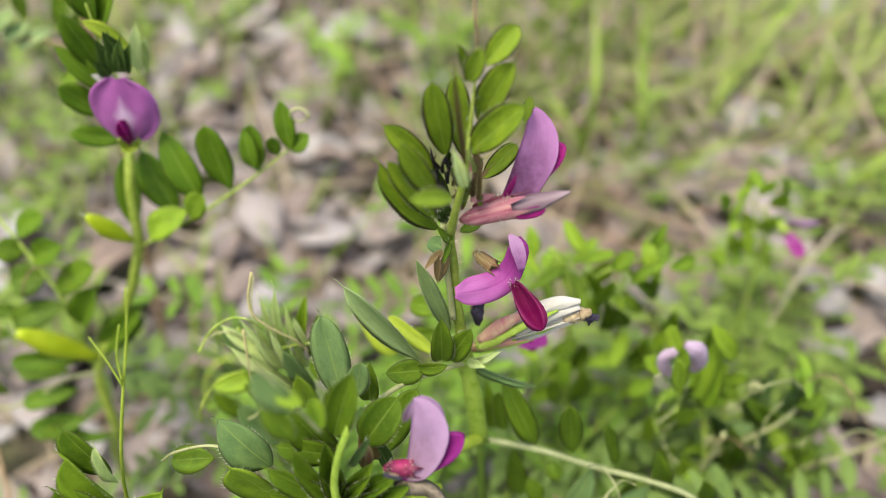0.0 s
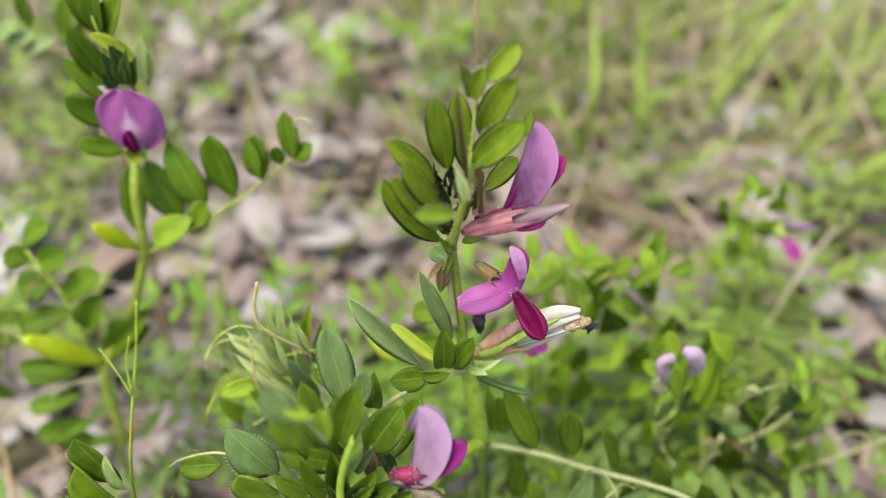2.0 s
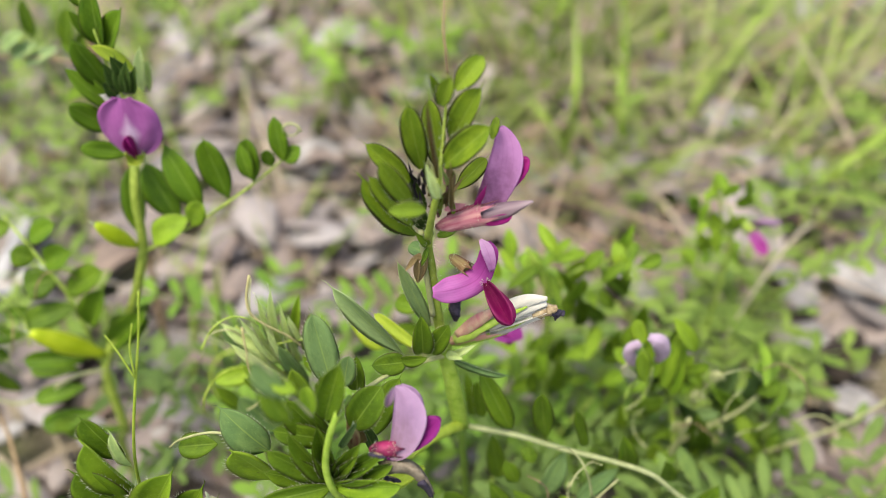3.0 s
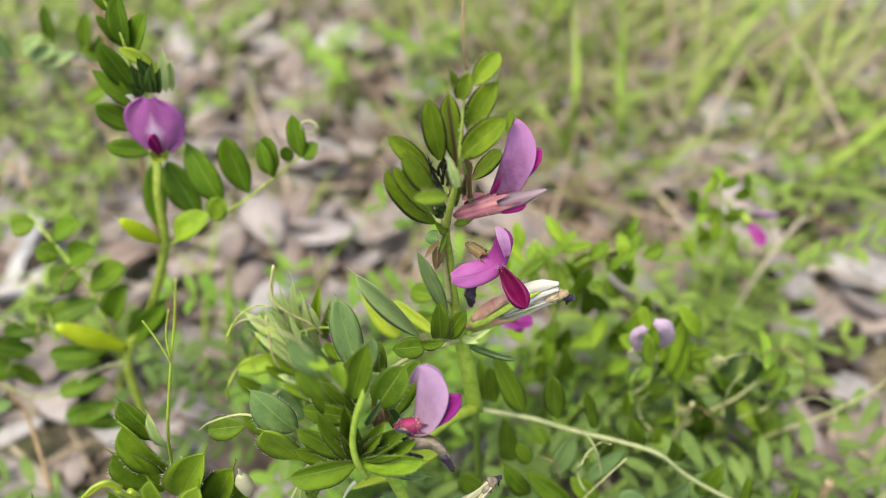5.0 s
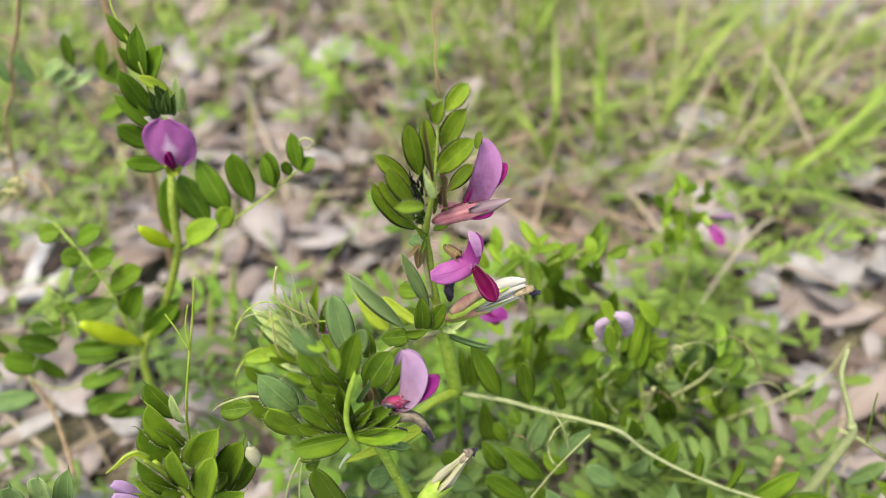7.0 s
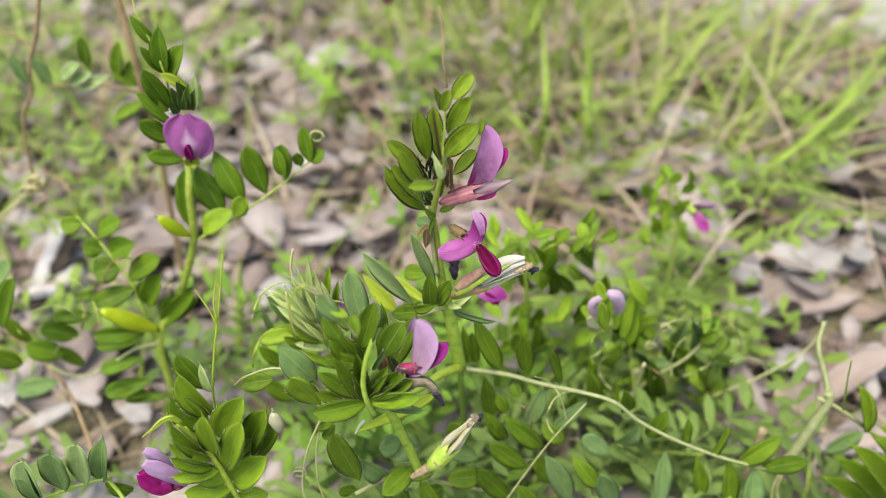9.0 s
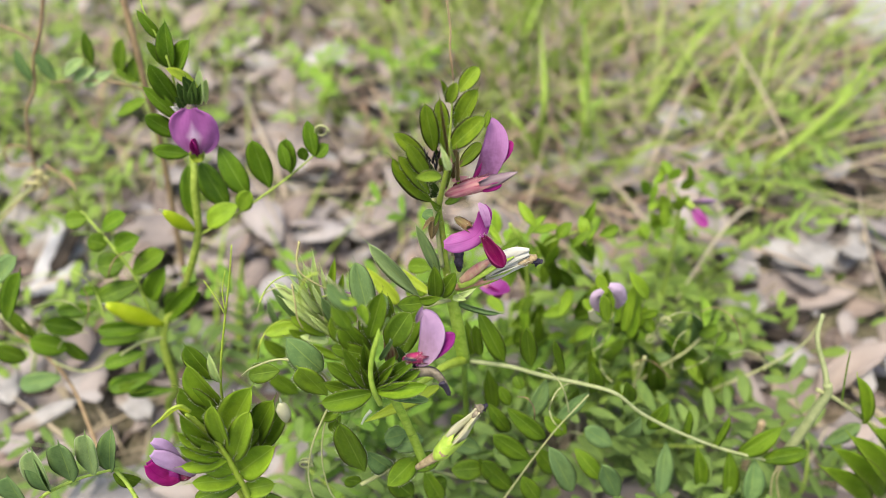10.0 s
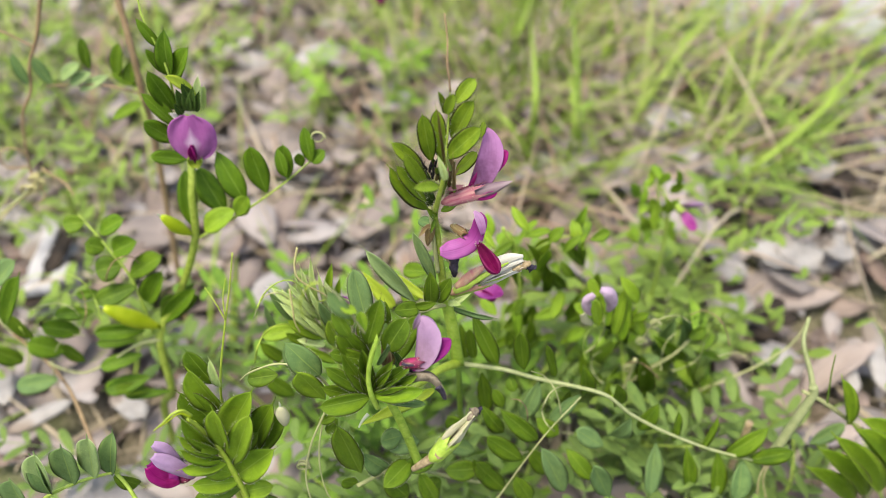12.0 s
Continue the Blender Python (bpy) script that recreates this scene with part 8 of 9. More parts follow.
leaflet(k4, (19.7, 144.1, 93.9), (17.9, 152.0, 94.7), 4.2, 1, material=LEAF_BRIGHT)
leaflet(k4, (24.4, 134.0, 110.0), (19.4, 137.5, 116.4), 3.4, -6, material=LEAF_FRESH)
leaflet(k4, (22.9, 134.6, 107.3), (31.3, 140.3, 104.4), 2.8, -24, material=LEAF_FRESH)
leaflet(k4, (12.8, 133.1, 100.2), (20.6, 139.2, 101.5), 2.9, 7, material=LEAF)
leaflet(k4, (18.8, 141.2, 86.7), (17.8, 148.2, 91.8), 3.4, 14, material=LEAF)
leaflet(k4, (22.4, 138.6, 102.0), (28.8, 147.0, 103.6), 2.8, -21, material=LEAF_FRESH)
leaflet(k4, (25.8, 133.7, 93.6), (23.5, 142.8, 97.0), 2.9, 4, material=LEAF)
leaflet(k4, (42.3, 148.5, 77.2), (37.7, 150.0, 82.3), 3.8, -24, material=LEAF)
leaflet(k4, (41.1, 153.1, 67.9), (31.3, 139.0, 90.7), 4.1, -21, material=LEAF)
leaflet(k4, (48.2, 146.9, 57.8), (40.2, 141.6, 73.5), 4.1, 29, material=LEAF_FRESH)
leaflet(k4, (30.9, 147.5, 79.9), (26.7, 134.9, 102.8), 3.8, 18, material=LEAF_FRESH)
leaflet(k4, (38.9, 132.8, 104.2), (45.5, 152.4, 98.7), 4.0, -20, material=LEAF_FRESH)
leaflet(k4, (12.2, 135.3, 60.5), (15.0, 153.5, 51.2), 3.8, 2, material=LEAF_FRESH)
leaflet(k4, (17.5, 144.6, 94.7), (22.8, 146.3, 98.3), 3.1, -27, material=LEAF)
leaflet(k4, (37.6, 139.4, 55.7), (43.3, 142.0, 58.3), 3.0, 26, material=LEAF_FRESH)
leaflet(k4, (49.7, 146.3, 44.6), (57.2, 151.2, 45.0), 3.1, -26, material=LEAF_BRIGHT)
leaflet(k4, (43.2, 137.4, 102.9), (50.0, 140.3, 103.6), 4.1, 11, material=LEAF)
leaflet(k4, (29.3, 145.4, 76.5), (30.1, 148.2, 83.8), 4.6, 16, material=LEAF_FRESH)
leaflet(k4, (47.9, 146.9, 68.1), (47.1, 138.0, 87.7), 4.6, -4, material=LEAF_FRESH)
leaflet(k4, (43.7, 144.6, 86.5), (36.4, 139.4, 99.3), 3.4, -13, material=LEAF)
leaflet(k4, (16.1, 133.0, 77.3), (11.5, 137.4, 79.6), 4.4, 19, material=LEAF_FRESH)
leaflet(k4, (29.1, 153.4, 81.7), (33.8, 149.6, 94.4), 4.6, 7, material=LEAF_FRESH)
leaflet(k4, (25.0, 149.0, 72.5), (21.1, 139.4, 90.3), 3.7, 26, material=LEAF_FRESH)
stalk(behind, "tendril", [(50.0, 111.8, 44.4), (52.3, 115.7, 46.0), (52.1, 109.5, 59.7), (56.6, 112.2, 59.3), (62.0, 114.3, 56.1), (63.4, 108.1, 59.2)], 0.24, 0.12, STEM)
stalk(behind, "tendril", [(47.2, 116.0, 29.6), (44.1, 114.2, 36.8), (40.1, 111.3, 44.2), (36.6, 111.5, 45.6), (34.5, 115.7, 38.7), (31.7, 112.3, 39.0)], 0.24, 0.12, STEM_PALE)
stalk(behind, "tendril", [(78.9, 111.6, 20.2), (74.3, 112.4, 21.6), (68.7, 110.7, 25.7), (64.6, 111.9, 23.9), (59.7, 109.5, 24.9), (56.4, 108.3, 21.5)], 0.24, 0.12, STEM_PALE)
stalk(behind, "tendril", [(42.3, 114.6, 80.3), (42.0, 109.6, 89.8), (44.3, 115.4, 87.8), (44.1, 115.1, 92.5), (42.0, 111.3, 100.9), (40.0, 110.9, 105.0)], 0.24, 0.12, STEM)
stalk(behind, "tendril", [(63.5, 113.7, 71.3), (63.8, 115.9, 72.5), (62.0, 112.0, 80.7), (62.1, 111.9, 84.1), (63.1, 112.4, 86.5), (65.3, 114.0, 87.0)], 0.24, 0.12, STEM_PALE)
stalk(behind, "tendril", [(65.8, 110.8, 74.3), (70.2, 115.4, 69.7), (70.3, 110.8, 76.7), (73.0, 112.8, 76.5), (72.8, 110.5, 82.4), (71.9, 108.8, 87.9)], 0.24, 0.12, STEM_PALE)
stalk(behind, "tendril", [(82.8, 115.2, 79.1), (81.3, 115.7, 83.8), (76.7, 111.3, 93.3), (75.8, 115.9, 92.0), (72.0, 115.7, 94.0), (67.7, 112.7, 95.7)], 0.24, 0.12, STEM_BROWN)
stalk(behind, "tendril", [(64.0, 114.4, 65.9), (61.9, 114.2, 69.3), (58.8, 111.9, 74.7), (57.6, 114.7, 73.5), (52.8, 108.4, 81.7), (51.2, 110.1, 79.1)], 0.24, 0.12, STEM_BROWN)
stalk(behind, "tendril", [(39.3, 109.2, 82.7), (39.5, 113.8, 81.4), (37.8, 108.4, 90.9), (38.4, 109.1, 93.5), (41.0, 113.2, 91.5), (44.1, 115.3, 89.8)], 0.24, 0.12, STEM)
stalk(behind, "tendril", [(39.3, 111.4, 82.9), (42.1, 112.6, 84.5), (44.4, 114.8, 85.9), (43.4, 110.5, 95.1), (42.4, 112.3, 97.9), (38.8, 110.2, 102.6)], 0.24, 0.12, STEM_PALE)
stalk(behind, "tendril", [(56.3, 114.8, 84.3), (56.9, 112.7, 90.7), (57.9, 110.1, 96.7), (61.2, 111.2, 97.1), (66.5, 115.7, 92.0), (69.7, 115.2, 89.4)], 0.24, 0.12, STEM_PALE)
stalk(behind, "tendril", [(45.3, 109.0, 71.9), (43.7, 110.3, 72.9), (42.1, 110.4, 76.1), (42.8, 115.5, 73.7), (42.1, 111.2, 82.0), (45.1, 115.1, 79.4)], 0.24, 0.12, STEM_PALE)
stalk(behind, "tendril", [(53.4, 114.0, 26.1), (48.3, 108.5, 38.5), (47.1, 115.4, 32.3), (42.2, 111.1, 39.7), (39.8, 114.9, 33.1), (36.8, 111.2, 33.9)], 0.24, 0.12, STEM_PALE)
stalk(behind, "tendril", [(77.3, 109.2, 81.7), (82.1, 113.8, 77.5), (86.0, 115.9, 75.2), (88.2, 114.5, 75.2), (90.7, 114.4, 71.9), (90.4, 111.9, 70.6)], 0.24, 0.12, STEM_PALE)
stalk(tall, "tendril", [(-96.0, 129.6, 101.3), (-93.6, 128.2, 106.2), (-91.5, 128.5, 109.0), (-86.8, 124.5, 114.2), (-86.9, 130.5, 108.8), (-86.1, 131.8, 104.9)], 0.24, 0.12, STEM_BROWN)
stalk(tall, "tendril", [(-127.8, 130.5, 70.9), (-127.6, 131.8, 74.8), (-124.9, 128.0, 83.6), (-128.6, 131.6, 83.7), (-130.0, 129.4, 87.4), (-133.9, 129.6, 86.0)], 0.24, 0.12, STEM)
stalk(tall, "tendril", [(-99.0, 124.3, 90.3), (-99.4, 126.2, 93.4), (-100.7, 128.7, 95.6), (-100.6, 127.2, 101.2), (-102.4, 127.4, 104.2), (-106.5, 130.4, 103.5)], 0.24, 0.12, STEM)
stalk(tall, "tendril", [(-107.8, 127.0, 83.0), (-106.8, 128.8, 84.7), (-103.4, 125.7, 91.2), (-103.4, 127.6, 93.2), (-103.7, 129.1, 95.1), (-104.0, 129.0, 98.4)], 0.24, 0.12, STEM_BROWN)
stalk(tall, "tendril", [(-124.7, 131.9, 53.8), (-118.9, 124.1, 69.4), (-118.5, 126.5, 73.0), (-115.0, 126.5, 78.8), (-111.0, 127.1, 81.6), (-105.7, 125.2, 83.4)], 0.24, 0.12, STEM_PALE)
stalk(tall, "tendril", [(-117.6, 125.3, 94.6), (-114.4, 127.5, 94.3), (-111.5, 129.4, 92.7), (-106.9, 127.0, 92.6), (-107.0, 128.7, 85.7), (-107.5, 125.5, 83.1)], 0.24, 0.12, STEM_PALE)
stalk(lower, "tendril", [(28.6, 89.8, 75.7), (25.2, 83.7, 86.4), (24.0, 84.8, 87.8), (23.7, 87.0, 88.5), (24.3, 89.0, 89.4), (24.9, 84.9, 96.9)], 0.24, 0.12, STEM_PALE)
stalk(lower, "tendril", [(23.4, 86.4, 89.8), (23.2, 82.8, 97.2), (24.2, 84.5, 97.9), (25.5, 85.6, 98.6), (28.1, 89.2, 95.7), (29.1, 85.0, 100.9)], 0.24, 0.12, STEM_PALE)
stalk(lower, "tendril", [(28.7, 89.1, 49.8), (26.7, 84.0, 62.9), (25.9, 86.6, 63.9), (24.3, 88.6, 65.1), (21.5, 86.7, 70.8), (18.4, 85.7, 73.2)], 0.24, 0.12, STEM_PALE)
stalk(lower, "tendril", [(28.5, 86.2, 88.3), (27.7, 86.3, 92.8), (26.5, 85.9, 97.6), (25.2, 87.4, 99.5), (22.9, 87.4, 102.7), (19.4, 83.2, 109.2)], 0.24, 0.12, STEM_PALE)
stalk(lower, "tendril", [(18.6, 82.8, 85.0), (20.1, 88.6, 80.8), (19.6, 84.9, 89.6), (19.0, 84.8, 93.2), (17.1, 83.3, 98.1), (15.3, 86.7, 94.6)], 0.24, 0.12, STEM_BROWN)
stalk(lower, "tendril", [(30.4, 84.0, 68.4), (27.8, 83.6, 72.2), (25.2, 83.5, 74.8), (23.8, 89.6, 67.4), (20.1, 85.4, 73.3), (17.7, 84.6, 72.3)], 0.24, 0.12, STEM_PALE)
stalk(bushy, "tendril", [(-34.2, 100.9, 116.9), (-31.7, 100.9, 118.0), (-29.3, 102.0, 117.5), (-26.7, 101.2, 118.4), (-23.7, 97.3, 121.3), (-22.4, 103.4, 113.4)], 0.24, 0.12, STEM)
stalk(bushy, "tendril", [(-50.6, 98.9, 98.4), (-48.5, 96.7, 106.1), (-47.1, 99.2, 107.9), (-43.6, 97.4, 113.1), (-40.9, 100.3, 111.1), (-38.5, 102.5, 106.8)], 0.24, 0.12, STEM_YELLOW)
stalk(bushy, "tendril", [(-44.6, 101.9, 94.9), (-40.2, 97.7, 101.6), (-37.9, 100.3, 101.8), (-35.8, 99.0, 107.5), (-37.0, 103.9, 107.2), (-38.0, 98.4, 115.5)], 0.24, 0.12, STEM_PALE)
stalk(bushy, "tendril", [(-46.6, 98.0, 119.3), (-45.2, 99.4, 121.7), (-42.8, 99.0, 125.1), (-40.2, 99.9, 126.2), (-36.9, 98.1, 127.9), (-35.4, 100.3, 123.3)], 0.24, 0.12, STEM)

back = thing("vetch_plant", (-103.9, 194.0, 0.0), "far vetch with a thick brown stem and oval leaflets", "plant", "vetch plants")
stem = stalk(back, "stem", [(-94.0, 194.0, 164.8), (-93.1, 192.0, 152.6), (-92.4, 190.0, 141.6), (-93.0, 190.0, 123.9), (-94.9, 194.0, 101.7), (-103.9, 194.0, -3.0)], 1.05, 1.1, STEM_BROWN, "thick brown stem")
k5 = stalk(back, "leaf_stalk", [(-92.7, 190.0, 124.9), (-102.8, 190.0, 128.3), (-111.4, 190.0, 129.1), (-122.0, 190.0, 129.1)], 0.45, 0.3, STEM_BROWN)
leaflet(k5, (-107.2, 190.0, 134.5), (-106.8, 190.0, 145.0), 3.8)
leaflet(k5, (-99.4, 190.0, 131.2), (-96.4, 190.0, 142.7), 4.6)
leaflet(k5, (-95.8, 190.0, 128.1), (-95.2, 190.0, 136.0), 4.6)
leaflet(k5, (-105.2, 190.0, 115.9), (-93.9, 190.0, 121.4), 4.4)
leaflet(k5, (-120.2, 190.0, 129.0), (-123.1, 190.0, 139.0), 3.9, material=LEAF_GREY)
leaflet(k5, (-115.0, 190.0, 128.8), (-107.5, 190.0, 133.5), 4.2, material=LEAF_DUSTY)
leaflet(k5, (-117.0, 190.0, 130.9), (-110.1, 190.0, 136.6), 4.2, material=LEAF_DUSTY)
leaflet(k5, (-127.2, 190.0, 129.3), (-129.1, 190.0, 140.2), 3.9, material=LEAF_GREY)
leaflet(k5, (-112.1, 190.0, 126.7), (-102.6, 190.0, 132.3), 3.6, material=LEAF_DUSTY)
leaflet(k5, (-94.1, 190.0, 128.0), (-100.6, 190.0, 133.3), 3.9)
stalk(back, "tendril", [(-113.1, 190.0, 162.2), (-119.5, 190.0, 146.4), (-124.6, 190.0, 137.1), (-127.5, 190.0, 127.3), (-132.7, 190.0, 119.2), (-135.5, 190.0, 108.5), (-137.4, 190.0, 97.1), (-136.4, 186.0, 93.0)], 0.6, 0.5, STEM_BROWN)
stalk(back, "tendril", [(-135.2, 186.0, 101.1), (-142.5, 186.0, 101.4), (-142.8, 186.0, 107.1), (-138.2, 186.0, 108.7), (-134.4, 186.0, 106.3)], 0.42, 0.3, STEM_BROWN)
stalk(back, "tendril", [(-130.9, 190.0, 148.7), (-126.6, 190.0, 146.3), (-121.5, 190.0, 142.4)], 0.42, 0.35, STEM_BROWN)
stalk(back, "tendril", [(-130.5, 184.0, 101.2), (-124.3, 180.0, 100.4), (-117.0, 170.0, 103.1)], 0.25, 0.2, STEM_BROWN)
stalk(back, "tendril", [(-137.4, 160.0, 100.7), (-128.0, 160.0, 108.0), (-128.0, 170.0, 104.7), (-124.2, 170.0, 105.6)], 0.4, 0.3, STEM_PALE)
coil(back, (-125.3, 166.4, 109.6), 1.5, 2, 0.36, TENDRIL)
coil(back, (-128.5, 166.5, 105.7), 2.0, 2, 0.36, TENDRIL)
coil(back, (-125.2, 167.5, 106.5), 1.7, 2, 0.36, TENDRIL)
coil(back, (-125.9, 165.6, 106.7), 1.4, 2, 0.36, TENDRIL)
coil(back, (-123.4, 166.7, 108.2), 1.2, 2, 0.36, TENDRIL)
coil(back, (-124.9, 167.8, 109.8), 1.1, 2, 0.36, TENDRIL)
stalk(back, "tendril", [(-143.9, 166.0, 91.8), (-137.3, 166.0, 97.8), (-132.3, 166.0, 102.2), (-127.7, 166.0, 105.6)], 0.4, 0.36, TENDRIL)
stalk(back, "tendril", [(-123.4, 166.0, 108.0), (-122.9, 166.0, 104.7), (-123.6, 164.0, 103.8), (-127.3, 164.0, 102.2)], 0.3, 0.2, STEM_BROWN)
stalk(back, "tendril", [(-120.7, 166.0, 114.8), (-116.9, 164.0, 113.1), (-112.1, 160.0, 113.0), (-108.3, 154.0, 113.2)], 0.25, 0.25, STEM_BROWN)

far = thing("vetch_plant", (-21.3, 312.8, 0.0), "far vetch with one small magenta flower", "plant", "vetch plants")
stalk(far, "stem", [(-21.3, 309.8, 95.0), (-21.3, 311.8, 40.0), (-21.3, 312.8, -3.0)], 0.5, 0.8, STEM)
flower(far, (-21.3, 309.8, 95.0), (0.1, -0.8, 0.4), (0, 0.6, 0.8), size=0.8, outer=PETAL_MAGENTA, calyx=STEM, start=1.0, bend=0.4, claw=1.0, tube_len=3.0, banner_size=(9, 10))


# ---- pieces lying on the litter ----
# grey and pale slabs are bark; near-black ones paint shade in litter gaps
lying("bark_piece", 125, 204, 28.7, 14.3, 80, BARK_GREY, "weathered grey bark piece lying on the litter", "bark", "bark pieces")
lying("bark_piece", 130, 189, 20.9, 7.8, 70, GAP_SHADE, "near-black slab standing in for a shaded gap in the litter", "bark", "bark pieces")
lying("bark_piece", 162, 229, 32.7, 19.6, 75, BARK_GREY, "weathered grey bark piece lying on the litter", "bark", "bark pieces")
lying("bark_piece", 190, 300, 25.8, 22.3, 60, BARK_GREY, "weathered grey bark piece lying on the litter", "bark", "bark pieces")
lying("bark_piece", 195, 276, 19.3, 10.7, 80, GAP_SHADE, "near-black slab standing in for a shaded gap in the litter", "bark", "bark pieces")
lying("bark_piece", -66, 301, 28.5, 22.2, 70, BARK_GREY, "weathered grey bark piece lying on the litter", "bark", "bark pieces")
lying("bark_piece", -26, 378, 29.1, 25.2, 80, BARK_GREY, "weathered grey bark piece lying on the litter", "bark", "bark pieces")
lying("bark_piece", -99, 419, 34.3, 22.3, 85, BARK_GREY, "weathered grey bark piece lying on the litter", "bark", "bark pieces")
lying("bark_piece", -85, 155, 30.0, 13.9, 80, BARK_GREY, "weathered grey bark piece lying on the litter", "bark", "bark pieces")
lying("bark_piece", -172, 174, 20.0, 17.4, 70, BARK_GREY, "weathered grey bark piece lying on the litter", "bark", "bark pieces")
lying("bark_piece", -112, 125, 25.9, 15.5, 85, BARK_GREY, "weathered grey bark piece lying on the litter", "bark", "bark pieces")
lying("bark_piece", 193, 242, 25.9, 20.2, 60, BARK_GREY, "weathered grey bark piece lying on the litter", "bark", "bark pieces")
lying("bark_piece", 139, 313, 23.4, 15.2, 60, BARK_GREY, "weathered grey bark piece lying on the litter", "bark", "bark pieces")
lying("bark_piece", -51, 314, 20.4, 12.9, 50, BARK_GREY, "weathered grey bark piece lying on the litter", "bark", "bark pieces")
lying("bark_piece", 162, 378, 26.0, 11.0, 85, GAP_SHADE, "near-black slab standing in for a shaded gap in the litter", "bark", "bark pieces")
lying("bark_piece", 116, 329, 15.0, 15.6, 85, GAP_SHADE, "near-black slab standing in for a shaded gap in the litter", "bark", "bark pieces")
lying("bark_piece", 42, 285, 22.3, 15.9, 70, BARK_GREY, "weathered grey bark piece lying on the litter", "bark", "bark pieces")
lying("bark_piece", -38, 259, 26.5, 13.8, 60, BARK_GREY, "weathered grey bark piece lying on the litter", "bark", "bark pieces")
lying("bark_piece", -106, 198, 21.1, 18.3, 70, BARK_GREY, "weathered grey bark piece lying on the litter", "bark", "bark pieces")
lying("bark_piece", -93, 348, 27.7, 16.0, 80, BARK_GREY, "weathered grey bark piece lying on the litter", "bark", "bark pieces")
lying("bark_piece", 185, 255, 15.9, 10.3, 70, GAP_SHADE, "near-black slab standing in for a shaded gap in the litter", "bark", "bark pieces")
lying("bark_piece", -205, 277, 21.8, 17.7, 60, BARK_GREY, "weathered grey bark piece lying on the litter", "bark", "bark pieces")
lying("bark_piece", 53, 333, 18.1, 11.8, 80, GAP_SHADE, "near-black slab standing in for a shaded gap in the litter", "bark", "bark pieces", lift=13.0)
lying("bark_piece", 154, 376, 29.1, 16.8, 80, GAP_SHADE, "near-black slab standing in for a shaded gap in the litter", "bark", "bark pieces", lift=13.0)
lying("bark_piece", 134, 254, 23.7, 11.7, 75, GAP_SHADE, "near-black slab standing in for a shaded gap in the litter", "bark", "bark pieces", lift=13.0)
lying("bark_piece", 179, 286, 16.8, 14.6, 60, GAP_SHADE, "near-black slab standing in for a shaded gap in the litter", "bark", "bark pieces", lift=13.0)
lying("bark_piece", -62, 300, 22.8, 22.2, 60, BARK_GREY, "weathered grey bark piece lying on the litter", "bark", "bark pieces", lift=13.0)
lying("bark_piece", 149, 218, 29.6, 19.2, 80, BARK_GREY, "weathered grey bark piece lying on the litter", "bark", "bark pieces", lift=13.0)
lying("bark_piece", -57, 406, 37.0, 21.9, 70, BARK_GREY, "weathered grey bark piece lying on the litter", "bark", "bark pieces", lift=13.0)
lying("bark_piece", 122, 329, 24.0, 27.3, 80, BARK_GREY, "weathered grey bark piece lying on the litter", "bark", "bark pieces", lift=13.0)
lying("bark_piece", -167, 167, 20.6, 7.7, -162, BARK_GREY, "bleached pale bark flake lying on the litter", "bark", "bark pieces", lift=13, tilt=4.0)
lying("bark_piece", -149, 152, 24.6, 6.4, -58, BARK_GREY, "bleached pale bark flake lying on the litter", "bark", "bark pieces", lift=13, tilt=4.0)
lying("bark_piece", -117, 155, 18.7, 9.4, -133, BARK_GREY, "bleached pale bark flake lying on the litter", "bark", "bark pieces", lift=13, tilt=4.0)
lying("bark_piece", -127, 120, 20.5, 10.1, -78, BARK_GREY, "bleached pale bark flake lying on the litter", "bark", "bark pieces", lift=13, tilt=4.0)
lying("bark_piece", -178, 252, 30.7, 10.8, -10, BARK_GREY, "bleached pale bark flake lying on the litter", "bark", "bark pieces", lift=13, tilt=4.0)
lying("bark_piece", -165, 239, 15.6, 7.8, -43, BARK_GREY, "bleached pale bark flake lying on the litter", "bark", "bark pieces", lift=13, tilt=4.0)
lying("bark_piece", -169, 222, 25.3, 10.6, -76, BARK_GREY, "bleached pale bark flake lying on the litter", "bark", "bark pieces", lift=13, tilt=4.0)
lying("bark_piece", 120, 196, 19.3, 14.7, -79, BARK_GREY, "bleached pale bark flake lying on the litter", "bark", "bark pieces", lift=13, tilt=4.0)
lying("bark_piece", 155, 221, 22.7, 15.5, -149, BARK_GREY, "bleached pale bark flake lying on the litter", "bark", "bark pieces", lift=13, tilt=4.0)
lying("bark_piece", 175, 223, 15.3, 13.1, -159, BARK_GREY, "bleached pale bark flake lying on the litter", "bark", "bark pieces", lift=13, tilt=4.0)
lying("bark_piece", 125, 214, 15.7, 9.3, -80, BARK_GREY, "bleached pale bark flake lying on the litter", "bark", "bark pieces", lift=13, tilt=4.0)
lying("bark_piece", 169, 167, 41.8, 7.8, 165, BARK_GREY, "bleached pale bark flake lying on the litter", "bark", "bark pieces", lift=13, tilt=4.0)
lying("bark_piece", 185, 283, 21.9, 21.6, -151, BARK_GREY, "bleached pale bark flake lying on the litter", "bark", "bark pieces", lift=13, tilt=4.0)
lying("bark_piece", 122, 335, 44.0, 22.4, 167, BARK_GREY, "bleached pale bark flake lying on the litter", "bark", "bark pieces", lift=13, tilt=4.0)
lying("bark_piece", 120, 265, 34.3, 14.2, 179, BARK_GREY, "bleached pale bark flake lying on the litter", "bark", "bark pieces", lift=13, tilt=4.0)
lying("bark_piece", -25, 360, 31.4, 21.6, -127, BARK_GREY, "bleached pale bark flake lying on the litter", "bark", "bark pieces", lift=13, tilt=4.0)
